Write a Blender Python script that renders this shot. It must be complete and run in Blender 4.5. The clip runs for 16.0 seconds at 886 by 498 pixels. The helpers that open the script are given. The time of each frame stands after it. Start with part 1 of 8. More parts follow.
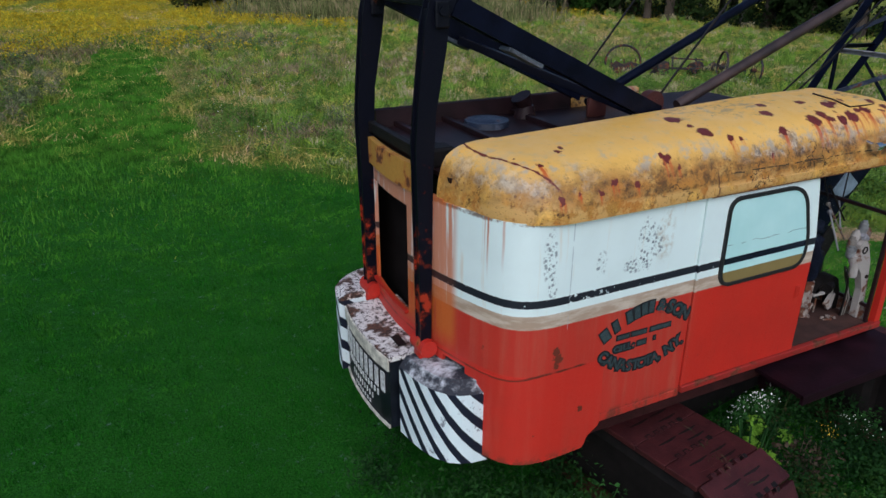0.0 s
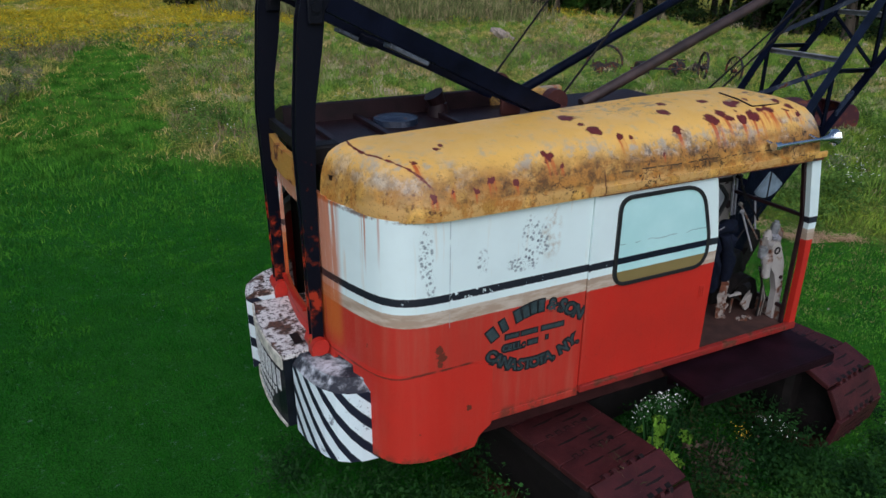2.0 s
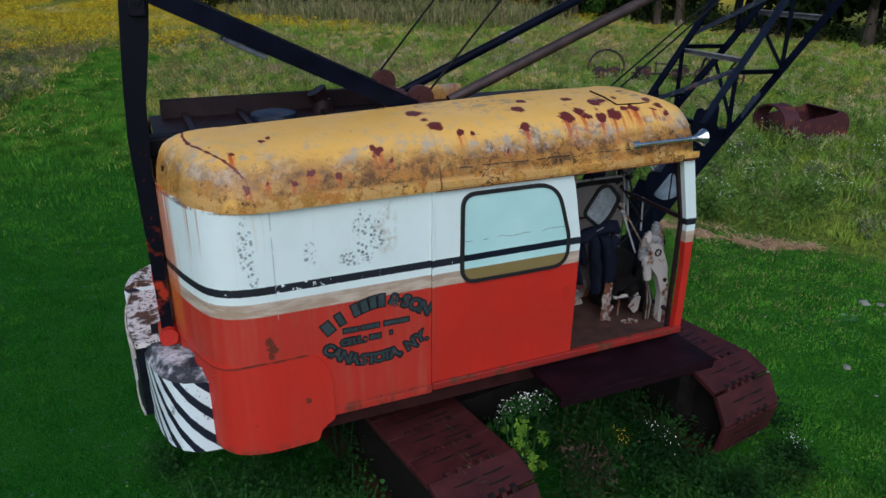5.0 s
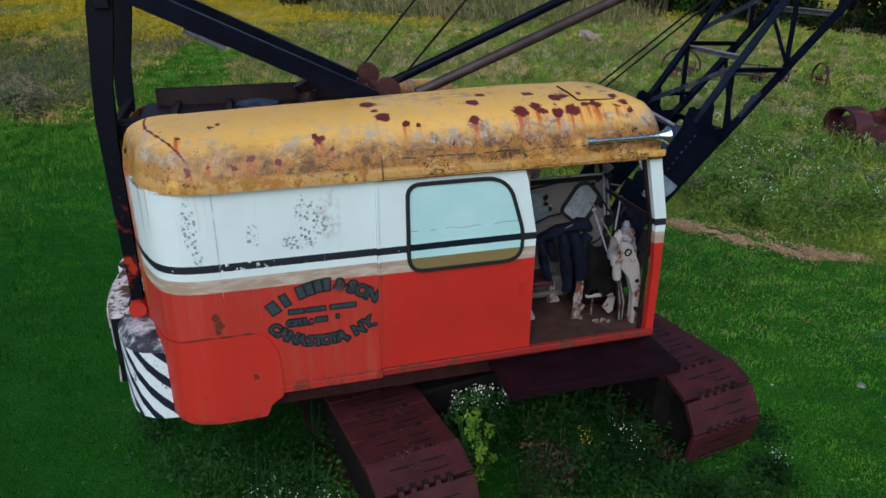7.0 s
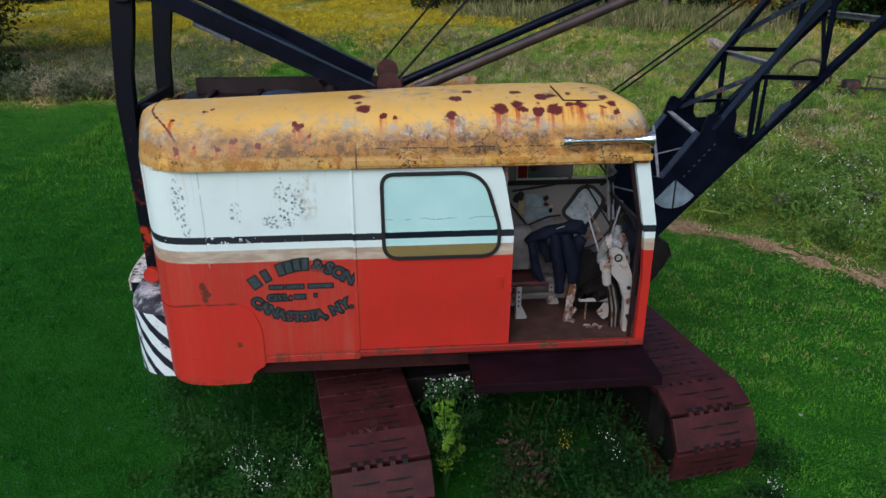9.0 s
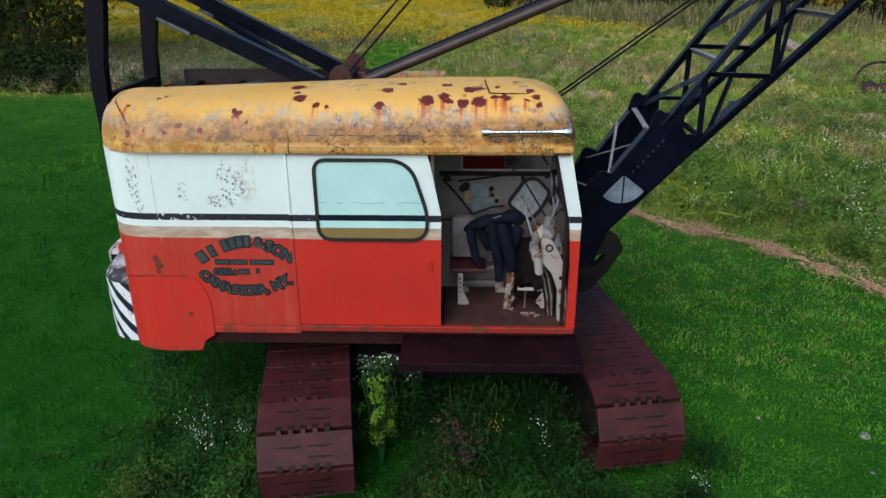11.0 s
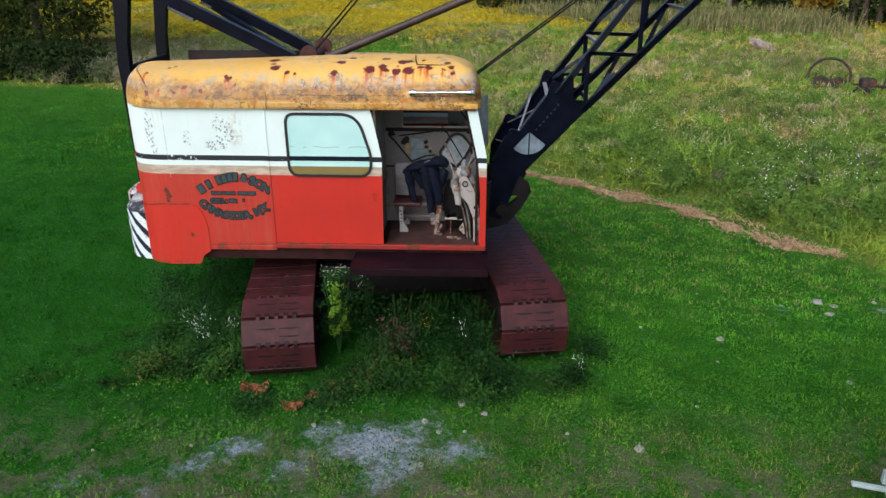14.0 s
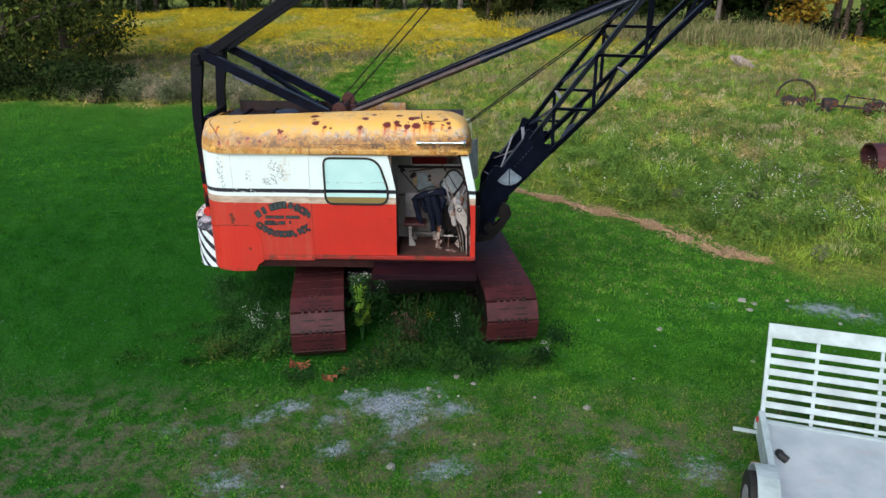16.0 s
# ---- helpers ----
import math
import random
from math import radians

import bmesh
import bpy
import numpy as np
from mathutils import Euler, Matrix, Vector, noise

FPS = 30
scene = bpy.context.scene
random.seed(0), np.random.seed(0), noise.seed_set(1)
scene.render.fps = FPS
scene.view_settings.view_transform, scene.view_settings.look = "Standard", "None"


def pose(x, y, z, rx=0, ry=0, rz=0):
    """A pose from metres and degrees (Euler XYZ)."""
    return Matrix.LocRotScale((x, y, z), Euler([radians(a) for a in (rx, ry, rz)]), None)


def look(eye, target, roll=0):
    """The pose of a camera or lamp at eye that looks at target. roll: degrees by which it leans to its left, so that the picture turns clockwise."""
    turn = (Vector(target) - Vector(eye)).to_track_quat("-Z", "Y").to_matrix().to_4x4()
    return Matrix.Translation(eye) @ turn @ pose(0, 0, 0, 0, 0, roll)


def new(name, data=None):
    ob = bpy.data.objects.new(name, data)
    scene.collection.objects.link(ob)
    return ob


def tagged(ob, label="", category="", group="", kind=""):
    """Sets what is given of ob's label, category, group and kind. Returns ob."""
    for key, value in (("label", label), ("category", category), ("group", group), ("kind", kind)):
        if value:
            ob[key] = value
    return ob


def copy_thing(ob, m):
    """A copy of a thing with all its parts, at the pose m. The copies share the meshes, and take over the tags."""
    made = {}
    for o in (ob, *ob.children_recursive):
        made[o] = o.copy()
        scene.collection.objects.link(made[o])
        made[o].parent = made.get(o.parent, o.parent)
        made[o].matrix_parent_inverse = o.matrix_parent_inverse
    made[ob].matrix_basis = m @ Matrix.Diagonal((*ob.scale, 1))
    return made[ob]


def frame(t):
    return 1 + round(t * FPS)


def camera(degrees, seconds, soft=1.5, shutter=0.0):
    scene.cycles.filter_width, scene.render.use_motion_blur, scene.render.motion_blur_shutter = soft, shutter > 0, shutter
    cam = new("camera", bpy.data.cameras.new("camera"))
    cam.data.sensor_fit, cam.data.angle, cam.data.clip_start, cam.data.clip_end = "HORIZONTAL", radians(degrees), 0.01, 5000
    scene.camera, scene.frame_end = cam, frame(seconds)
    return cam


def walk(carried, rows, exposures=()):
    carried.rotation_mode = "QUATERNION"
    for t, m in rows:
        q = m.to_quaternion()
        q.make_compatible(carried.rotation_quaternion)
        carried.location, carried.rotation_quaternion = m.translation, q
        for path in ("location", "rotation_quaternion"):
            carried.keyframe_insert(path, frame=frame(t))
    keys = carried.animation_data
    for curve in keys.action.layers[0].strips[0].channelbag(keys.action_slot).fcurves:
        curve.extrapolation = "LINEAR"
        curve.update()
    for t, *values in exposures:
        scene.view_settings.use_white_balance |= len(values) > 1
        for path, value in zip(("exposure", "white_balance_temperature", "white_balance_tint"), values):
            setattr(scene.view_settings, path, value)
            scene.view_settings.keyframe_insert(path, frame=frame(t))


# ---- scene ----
cam = camera(64.0, 16.0)
PATH = [
    (0, (-2.084, -3.298, 4.373), (-1.265, -1.646, 3.597), 0.1),
    (0.5, (-1.96, -3.356, 4.377), (-1.144, -1.704, 3.6), 0.1),
    (1, (-1.794, -3.43, 4.375), (-0.978, -1.777, 3.599), 0.2),
    (1.5, (-1.587, -3.526, 4.369), (-0.773, -1.873, 3.591), 0.3),
    (2, (-1.383, -3.626, 4.357), (-0.566, -1.974, 3.58), 0.4),
    (2.5, (-1.182, -3.735, 4.347), (-0.365, -2.083, 3.57), 0.4),
    (3, (-0.983, -3.842, 4.332), (-0.17, -2.187, 3.557), 0.4),
    (3.5, (-0.783, -3.94, 4.33), (0.014, -2.277, 3.555), 0.4),
    (4, (-0.591, -4.023, 4.323), (0.188, -2.352, 3.548), 0.3),
    (4.5, (-0.402, -4.107, 4.319), (0.359, -2.428, 3.543), 0.3),
    (4.7, (-0.324, -4.145, 4.308), (0.431, -2.461, 3.537), 0.4),
    (7, (0.708, -4.645, 4.289), (1.217, -2.871, 3.517), 0.1),
    (7.5, (0.961, -4.768, 4.284), (1.391, -2.973, 3.516), -0.0),
    (8, (1.244, -4.87, 4.267), (1.576, -3.051, 3.504), -0.2),
    (8.2, (1.346, -4.905, 4.255), (1.646, -3.079, 3.497), -0.1),
    (10.3, (2.575, -5.236, 4.25), (2.549, -3.388, 3.486), -0.1),
    (10.5, (2.692, -5.273, 4.252), (2.652, -3.425, 3.488), -0.1),
    (11, (2.954, -5.37, 4.248), (2.897, -3.521, 3.487), -0.2),
    (11.5, (3.157, -5.527, 4.254), (3.101, -3.678, 3.492), -0.1),
    (12, (3.326, -5.771, 4.259), (3.27, -3.923, 3.498), -0.1),
    (12.5, (3.457, -6.096, 4.26), (3.401, -4.247, 3.499), -0.0),
    (13, (3.564, -6.493, 4.259), (3.507, -4.644, 3.499), -0.0),
    (13.5, (3.629, -6.925, 4.276), (3.572, -5.075, 3.517), 0.1),
    (14, (3.663, -7.351, 4.294), (3.605, -5.501, 3.535), 0.1),
    (14.5, (3.681, -7.839, 4.387), (3.623, -5.99, 3.628), 0.1),
    (15, (3.686, -8.356, 4.619), (3.63, -6.507, 3.858), 0.2),
    (15.5, (3.729, -8.925, 4.971), (3.67, -7.075, 4.214), 0.1),
    (16, (3.759, -9.527, 5.329), (3.697, -7.676, 4.574), -0.0),
]
walk(cam, [(t, look(eye, target, roll)) for t, eye, target, roll in PATH],
     exposures=((0, -0.03, 5750, 10), (4.5, -0.17, 5700, 10), (8, -0.02, 5800, 10), (10.5, 0.18, 6000, 10), (12, 0.38, 6150, 10), (13.5, 0.54, 6250, 10), (16, 0.66, 6300, 10)))

# ---- light ----
SUN_EL, SUN_AZ = 40.0, 208.0        # degrees; azimuth clockwise from +y
world = bpy.data.worlds.new("sky")
scene.world = world
world.use_nodes = True
wn = world.node_tree
sky = wn.nodes.new("ShaderNodeTexSky")
sky.sky_type, sky.sun_disc = "NISHITA", False
sky.sun_elevation, sky.sun_rotation = radians(SUN_EL), radians(SUN_AZ)
sky.air_density, sky.dust_density, sky.ozone_density = 1.0, 3.0, 1.0
wn.links.new(sky.outputs[0], wn.nodes["Background"].inputs[0])
wn.nodes["Background"].inputs[1].default_value = 0.095
sun = new("sun", bpy.data.lights.new("sun", "SUN"))
sun.data.energy, sun.data.angle, sun.data.color = 1.6, radians(55), (1.0, 0.98, 0.96)
_a, _e = radians(SUN_AZ), radians(SUN_EL)
sun.matrix_world = look((40 * math.sin(_a) * math.cos(_e), 40 * math.cos(_a) * math.cos(_e), 40 * math.sin(_e)), (0, 0, 0))


# ---- materials ----
class Mat:
    """A node material with short helpers; every helper returns a socket."""

    def __init__(self, name):
        self.m = bpy.data.materials.new(name)
        self.m.use_nodes = True
        self.t = self.m.node_tree
        self.b = self.t.nodes["Principled BSDF"]
        self.pos = self.t.nodes.new("ShaderNodeNewGeometry").outputs["Position"]

    def node(self, kind, **inputs):
        n = self.t.nodes.new(kind)
        for k, v in inputs.items():
            self.put(n.inputs[k.replace("_", " ")], v)
        return n

    def put(self, sock, v):
        if isinstance(v, bpy.types.NodeSocket):
            self.t.links.new(v, sock)
        elif isinstance(v, (tuple, list)) and len(v) == 3 and sock.type == "RGBA":
            sock.default_value = (*v, 1)
        else:
            sock.default_value = v

    def math(self, op, a, b=0.0, c=0.0):
        n = self.t.nodes.new("ShaderNodeMath")
        n.operation = op
        for s, v in zip(n.inputs, (a, b, c)):
            self.put(s, v)
        return n.outputs[0]

    def scaled(self, vec, s):
        n = self.t.nodes.new("ShaderNodeVectorMath")
        n.operation = "MULTIPLY"
        self.put(n.inputs[0], vec)
        n.inputs[1].default_value = s
        return n.outputs[0]

    def noise(self, scale, detail=4.0, rough=0.6, vec=None, stretch=None):
        v = vec or self.pos
        if stretch:
            v = self.scaled(v, stretch)
        return self.node("ShaderNodeTexNoise", Vector=v, Scale=scale, Detail=detail, Roughness=rough).outputs["Fac"]

    def cells(self, scale, vec=None, out="Distance"):
        return self.node("ShaderNodeTexVoronoi", Vector=vec or self.pos, Scale=scale).outputs[out]

    def step(self, v, lo, hi, a=0.0, b=1.0):
        n = self.t.nodes.new("ShaderNodeMapRange")
        n.interpolation_type = "SMOOTHSTEP"
        for s, x in zip(n.inputs, (v, lo, hi, a, b)):
            self.put(s, x)
        return n.outputs[0]

    def mix(self, fac, a, b):
        n = self.t.nodes.new("ShaderNodeMix")
        n.data_type = "RGBA"
        self.put(n.inputs["Factor"], fac)
        self.put(n.inputs[6], a)
        self.put(n.inputs[7], b)
        return n.outputs[2]

    def xyz(self, vec=None):
        return self.node("ShaderNodeSeparateXYZ", Vector=vec or self.pos).outputs

    def spot(self, x, y, z, r, wob):
        """1 inside a ragged round patch about a place."""
        n = self.t.nodes.new("ShaderNodeVectorMath")
        n.operation = "DISTANCE"
        self.put(n.inputs[0], self.pos)
        n.inputs[1].default_value = (x, y, z)
        d = self.math("ADD", n.outputs["Value"], wob)
        return self.step(d, r * 1.15, r * 0.85)

    def upward(self, share):
        """Blades lit as the sward they stand in: normals leaning towards the sky."""
        n = self.t.nodes.new("ShaderNodeVectorMath")
        n.operation = "MULTIPLY_ADD"
        self.put(n.inputs[0], self.t.nodes.new("ShaderNodeNewGeometry").outputs["Normal"])
        n.inputs[1].default_value = (share, share, share)
        n.inputs[2].default_value = (0, 0, 1)
        u = self.t.nodes.new("ShaderNodeVectorMath")
        u.operation = "NORMALIZE"
        self.t.links.new(n.outputs[0], u.inputs[0])
        self.t.links.new(u.outputs[0], self.b.inputs["Normal"])

    def island(self):
        return self.t.nodes.new("ShaderNodeNewGeometry").outputs["Random Per Island"]

    def each(self):
        return self.t.nodes.new("ShaderNodeObjectInfo").outputs["Random"]

    def attr(self, name):
        n = self.t.nodes.new("ShaderNodeAttribute")
        n.attribute_name = name
        return n.outputs["Fac"]

    def done(self, color, rough=0.6, metal=0.0, bump=None, height=0.01, spec=0.5):
        self.put(self.b.inputs["Base Color"], color)
        self.put(self.b.inputs["Roughness"], rough)
        self.put(self.b.inputs["Metallic"], metal)
        self.b.inputs["Specular IOR Level"].default_value = spec
        if bump is not None:
            n = self.node("ShaderNodeBump", Height=bump, Strength=1.0, Distance=height)
            self.t.links.new(n.outputs[0], self.b.inputs["Normal"])
        return self.m


RUST = (0.075, 0.022, 0.010)
ORANGE = (0.42, 0.13, 0.025)


def plain(name, color, rough=0.6, metal=0.0, vary=0.35, scale=9.0, height=0.002, spec=0.5):
    k = Mat(name)
    dark = tuple(c * (1 - vary) for c in color)
    lite = tuple(min(1, c * (1 + vary * 0.5)) for c in color)
    n = k.noise(scale, 5)
    c = k.mix(k.step(n, 0.3, 0.7), dark, lite)
    c = k.mix(k.step(k.noise(scale * 9, 3), 0.55, 0.75, 0, 0.5), c, dark)
    return k.done(c, rough, metal, k.noise(scale * 12, 3), height, spec)


def rusty(name, paint, rust_share=0.5, rough=0.55, scale=3.0, bleed=ORANGE, spec=0.5):
    """Old paint on steel, broken by rust and orange bleeding."""
    k = Mat(name)
    big, fine = k.noise(scale, 6), k.noise(scale * 14, 4)
    lo = 0.75 - 0.45 * rust_share
    c = k.mix(k.step(fine, 0.35, 0.7, 0, 0.5), paint, tuple(p * 0.6 for p in paint))
    c = k.mix(k.step(big, lo - 0.03, lo + 0.05, 0, 0.75), c, bleed)
    c = k.mix(k.step(big, lo + 0.03, lo + 0.08), c, k.mix(fine, RUST, (0.16, 0.05, 0.02)))
    return k.done(c, k.step(big, lo, lo + 0.1, rough, 0.85), 0.0, k.math("ADD", fine, big), 0.004, spec)


def house_paint():
    """Red below, tan line, white above with one black stripe; faded, with streaks, mould and rust."""
    k = Mat("house_paint")
    x, y, z = k.xyz()
    wob = k.math("MULTIPLY", k.math("SUBTRACT", k.noise(60, 3), 0.5), 0.012)
    zz = k.math("ADD", z, wob)
    streak = k.noise(3.2, 5, 0.6, stretch=(5, 5, 0.4))
    fine = k.noise(70, 4)
    fade = k.step(x, 1.62, 1.5)
    red = k.mix(k.math("MULTIPLY", k.step(streak, 0.42, 0.68), k.math("MULTIPLY_ADD", fade, 0.50, 0.06)), (0.52, 0.020, 0.010), (0.46, 0.105, 0.062))
    red = k.mix(k.math("MULTIPLY", fade, 0.35), red, (0.40, 0.055, 0.036))
    red = k.mix(k.step(k.noise(2.2, 4), 0.35, 0.7, 0, 0.35), red, (0.36, 0.02, 0.012))
    red = k.mix(k.step(k.noise(24, 6, 0.7), 0.64, 0.72, 0, 0.5), red, (0.20, 0.02, 0.012))
    tan = k.mix(k.step(k.noise(4, 5, stretch=(1, 1, 4)), 0.4, 0.65), (0.40, 0.30, 0.22), (0.58, 0.50, 0.41))
    white = k.mix(k.step(k.noise(3.0, 5), 0.4, 0.75, 0, 0.5), (0.735, 0.865, 0.86), (0.66, 0.775, 0.77))
    white = k.mix(k.math("MULTIPLY", k.step(streak, 0.58, 0.75, 0, 0.55), fade), white, (0.68, 0.58, 0.45))
    red = k.mix(k.step(k.noise(34, 6, 0.75), 0.675, 0.70, 0, 0.85), red, (0.12, 0.022, 0.014))
    red = k.mix(k.math("MULTIPLY", k.step(k.noise(9, 5, 0.7, stretch=(6, 6, 0.5)), 0.60, 0.70, 0, 0.5), k.step(z, 2.0, 1.5)), red, (0.22, 0.03, 0.018))
    plate = k.math("MULTIPLY", k.step(z, 1.772, 1.766), k.step(x, 0.81, 0.80))
    red = k.mix(k.math("MULTIPLY", plate, k.step(k.noise(1.6, 4), 0.35, 0.65, 0.35, 0.8)), red, (0.55, 0.022, 0.012))
    lap = k.math("MULTIPLY", k.step(k.math("ABSOLUTE", k.math("SUBTRACT", z, k.math("MULTIPLY_ADD", k.noise(8, 3), 0.016, k.step(x, 0.0, 0.35, 1.722, 1.765)))), 0.009, 0.003), k.step(x, 0.66, 0.60))
    red = k.mix(k.math("MULTIPLY", lap, k.step(k.noise(7, 4), 0.36, 0.5, 0.2, 0.9)), red, (0.10, 0.022, 0.012))
    c = k.mix(k.step(zz, 2.118, 2.124), red, tan)
    c = k.mix(k.step(zz, 2.216, 2.222), c, white)
    wear = k.noise(26, 4)
    inside = k.math("MULTIPLY", k.step(zz, 2.273, 2.277), k.step(zz, 2.333, 2.329))
    worn = k.math("MULTIPLY", k.step(x, 0.44, 0.48), k.step(x, 0.95, 0.70))
    inside = k.math("MULTIPLY", inside, k.step(k.math("ADD", wear, k.math("MULTIPLY", worn, 0.085)), 0.70, 0.66))
    c = k.mix(inside, c, (0.012, 0.015, 0.024))
    fold = k.math("MULTIPLY", k.step(k.math("ABSOLUTE", k.math("SUBTRACT", x, 0.462)), 0.005, 0.002), k.step(z, 2.06, 2.08))
    fold = k.math("MULTIPLY", fold, k.step(k.noise(11, 4), 0.42, 0.50, 0, 0.6))
    c = k.mix(fold, c, k.mix(k.step(z, 2.24, 2.36), (0.42, 0.40, 0.38), (0.30, 0.38, 0.42)))
    # mould colonies in two upright clusters, a brown stain beside them
    blot = k.step(k.math("ADD", k.cells(34), k.math("MULTIPLY", k.noise(80, 4), 0.35)), 0.68, 0.42)
    blot = k.math("MAXIMUM", blot, k.math("MULTIPLY", k.step(k.cells(90), 0.30, 0.18), 0.8))
    speck = k.math("MULTIPLY", blot, k.step(k.noise(13, 3), 0.37, 0.47))
    for cx, cz, rx, rz in ((0.30, 2.62, 0.050, 0.20), (0.33, 2.42, 0.035, 0.10), (1.06, 2.62, 0.075, 0.17), (0.98, 2.45, 0.10, 0.07), (1.16, 2.58, 0.06, 0.12), (1.08, 2.44, 0.05, 0.06), (0.70, 2.50, 0.05, 0.10)):
        d = k.math("POWER", k.math("DIVIDE", k.math("SUBTRACT", x, cx), rx), 2.0)
        d = k.math("ADD", d, k.math("POWER", k.math("DIVIDE", k.math("SUBTRACT", z, cz), rz), 2.0))
        c = k.mix(k.math("MULTIPLY", k.step(d, 1.2, 0.5), k.math("MULTIPLY", speck, 0.72)), c, (0.075, 0.11, 0.14))
    d = k.math("ADD", k.math("POWER", k.math("DIVIDE", k.math("SUBTRACT", x, 1.22), 0.09), 2.0), k.math("POWER", k.math("DIVIDE", k.math("SUBTRACT", z, 2.62), 0.22), 2.0))
    c = k.mix(k.math("MULTIPLY", k.step(d, 1.2, 0.2), k.step(k.noise(18, 4), 0.42, 0.7, 0, 0.7)), c, (0.42, 0.34, 0.24))
    # rust along the top edge, darkened as well for the hood's shadow line
    eave = k.math("MULTIPLY", k.step(k.math("ADD", z, k.math("MULTIPLY", k.noise(30, 4), 0.03)), 2.842, 2.858), k.step(k.noise(8, 5, 0.7), 0.38, 0.52))
    c = k.mix(k.math("MULTIPLY", eave, 0.85), c, (0.10, 0.04, 0.016))
    # rust chips, thin rust at the seams and below the eave
    chips = k.step(k.noise(5.5, 6, 0.7), 0.71, 0.735)
    c = k.mix(chips, c, RUST)
    for dy, w, low, a in ((0.262, 0.010, 2.40, 0.9), (0.155, 0.012, 2.46, 0.55), (0.285, 0.006, 2.55, 0.6)):
        drip = k.math("MULTIPLY", k.step(k.math("ABSOLUTE", k.math("SUBTRACT", y, k.math("MULTIPLY_ADD", k.noise(6, 2), 0.012, dy - 0.006))), w, w * 0.2), k.step(z, low, 2.80))
        c = k.mix(k.math("MULTIPLY", k.math("MULTIPLY", drip, a), k.step(x, 0.2, 0.15)), c, (0.45, 0.12, 0.025))
    run = k.math("MULTIPLY", k.step(y, 0.49, 0.58), k.step(k.noise(5, 5, stretch=(4, 4, 0.25)), 0.30, 0.48))
    run = k.math("MULTIPLY", k.math("MULTIPLY", run, k.step(y, 2.0, 1.9)), k.step(z, 1.72, 1.95))
    c = k.mix(k.math("MULTIPLY", run, k.math("SUBTRACT", 0.85, k.math("MULTIPLY", inside, 0.75))), c, (0.52, 0.13, 0.022))
    edge = k.math("MULTIPLY", k.math("MULTIPLY", k.step(x, 0.78, 0.82), k.step(z, 1.345, 1.295)), k.step(k.noise(9, 6, 0.7), 0.42, 0.55))
    c = k.mix(k.math("MULTIPLY", edge, 0.8), c, (0.13, 0.035, 0.02))
    edge = k.math("MULTIPLY", k.step(z, 1.13, 1.05), k.step(k.noise(11, 6, 0.7), 0.45, 0.56))
    c = k.mix(k.math("MULTIPLY", edge, 0.8), c, (0.13, 0.035, 0.02))
    scar = 0.0
    for px, py, pz, r in ((0.02, 0.30, 1.92, 0.03), (0.39, 0.0, 1.93, 0.030), (0.405, 0.0, 1.87, 0.035), (0.40, 0.0, 1.81, 0.022), (0.62, 0.0, 1.42, 0.02), (0.27, 0.05, 1.30, 0.03)):
        scar = k.math("ADD", scar, k.spot(px, py, pz, r, k.math("MULTIPLY", k.math("SUBTRACT", k.noise(30, 4), 0.5), 0.10)))
    c = k.mix(k.math("MINIMUM", scar, 0.9), c, (0.10, 0.028, 0.015))
    return k.done(c, k.step(fine, 0.3, 0.7, 0.42, 0.6), 0, k.math("ADD", k.noise(2.0, 2), k.math("MULTIPLY", fine, 0.05)), 0.006)


# how far in from the hood's edge, and how high
HOOD_PROFILE = [(-0.045, 2.845), (-0.046, 2.90), (-0.038, 2.96), (-0.016, 3.04), (0.015, 3.11), (0.055, 3.17), (0.115, 3.225), (0.21, 3.262), (0.32, 3.29), (0.46, 3.308), (0.60, 3.316), (0.70, 3.318)]


def hood_spot(x, y, z):
    """A place on the hood's skin: from y on its crown, from z on its side."""
    fall = 0.104 * max(0.0, 1 - x / 2.6)
    d, h = [p[0] for p in HOOD_PROFILE], [p[1] for p in HOOD_PROFILE]
    if y >= 0.05:
        top = float(np.interp(y, d, h))
        return x, y, top - fall * (top - 2.85) / 0.47
    return x, float(np.interp(z / (1 - fall / 0.47) - 2.85 * fall / 0.47 / (1 - fall / 0.47), h, d)), z


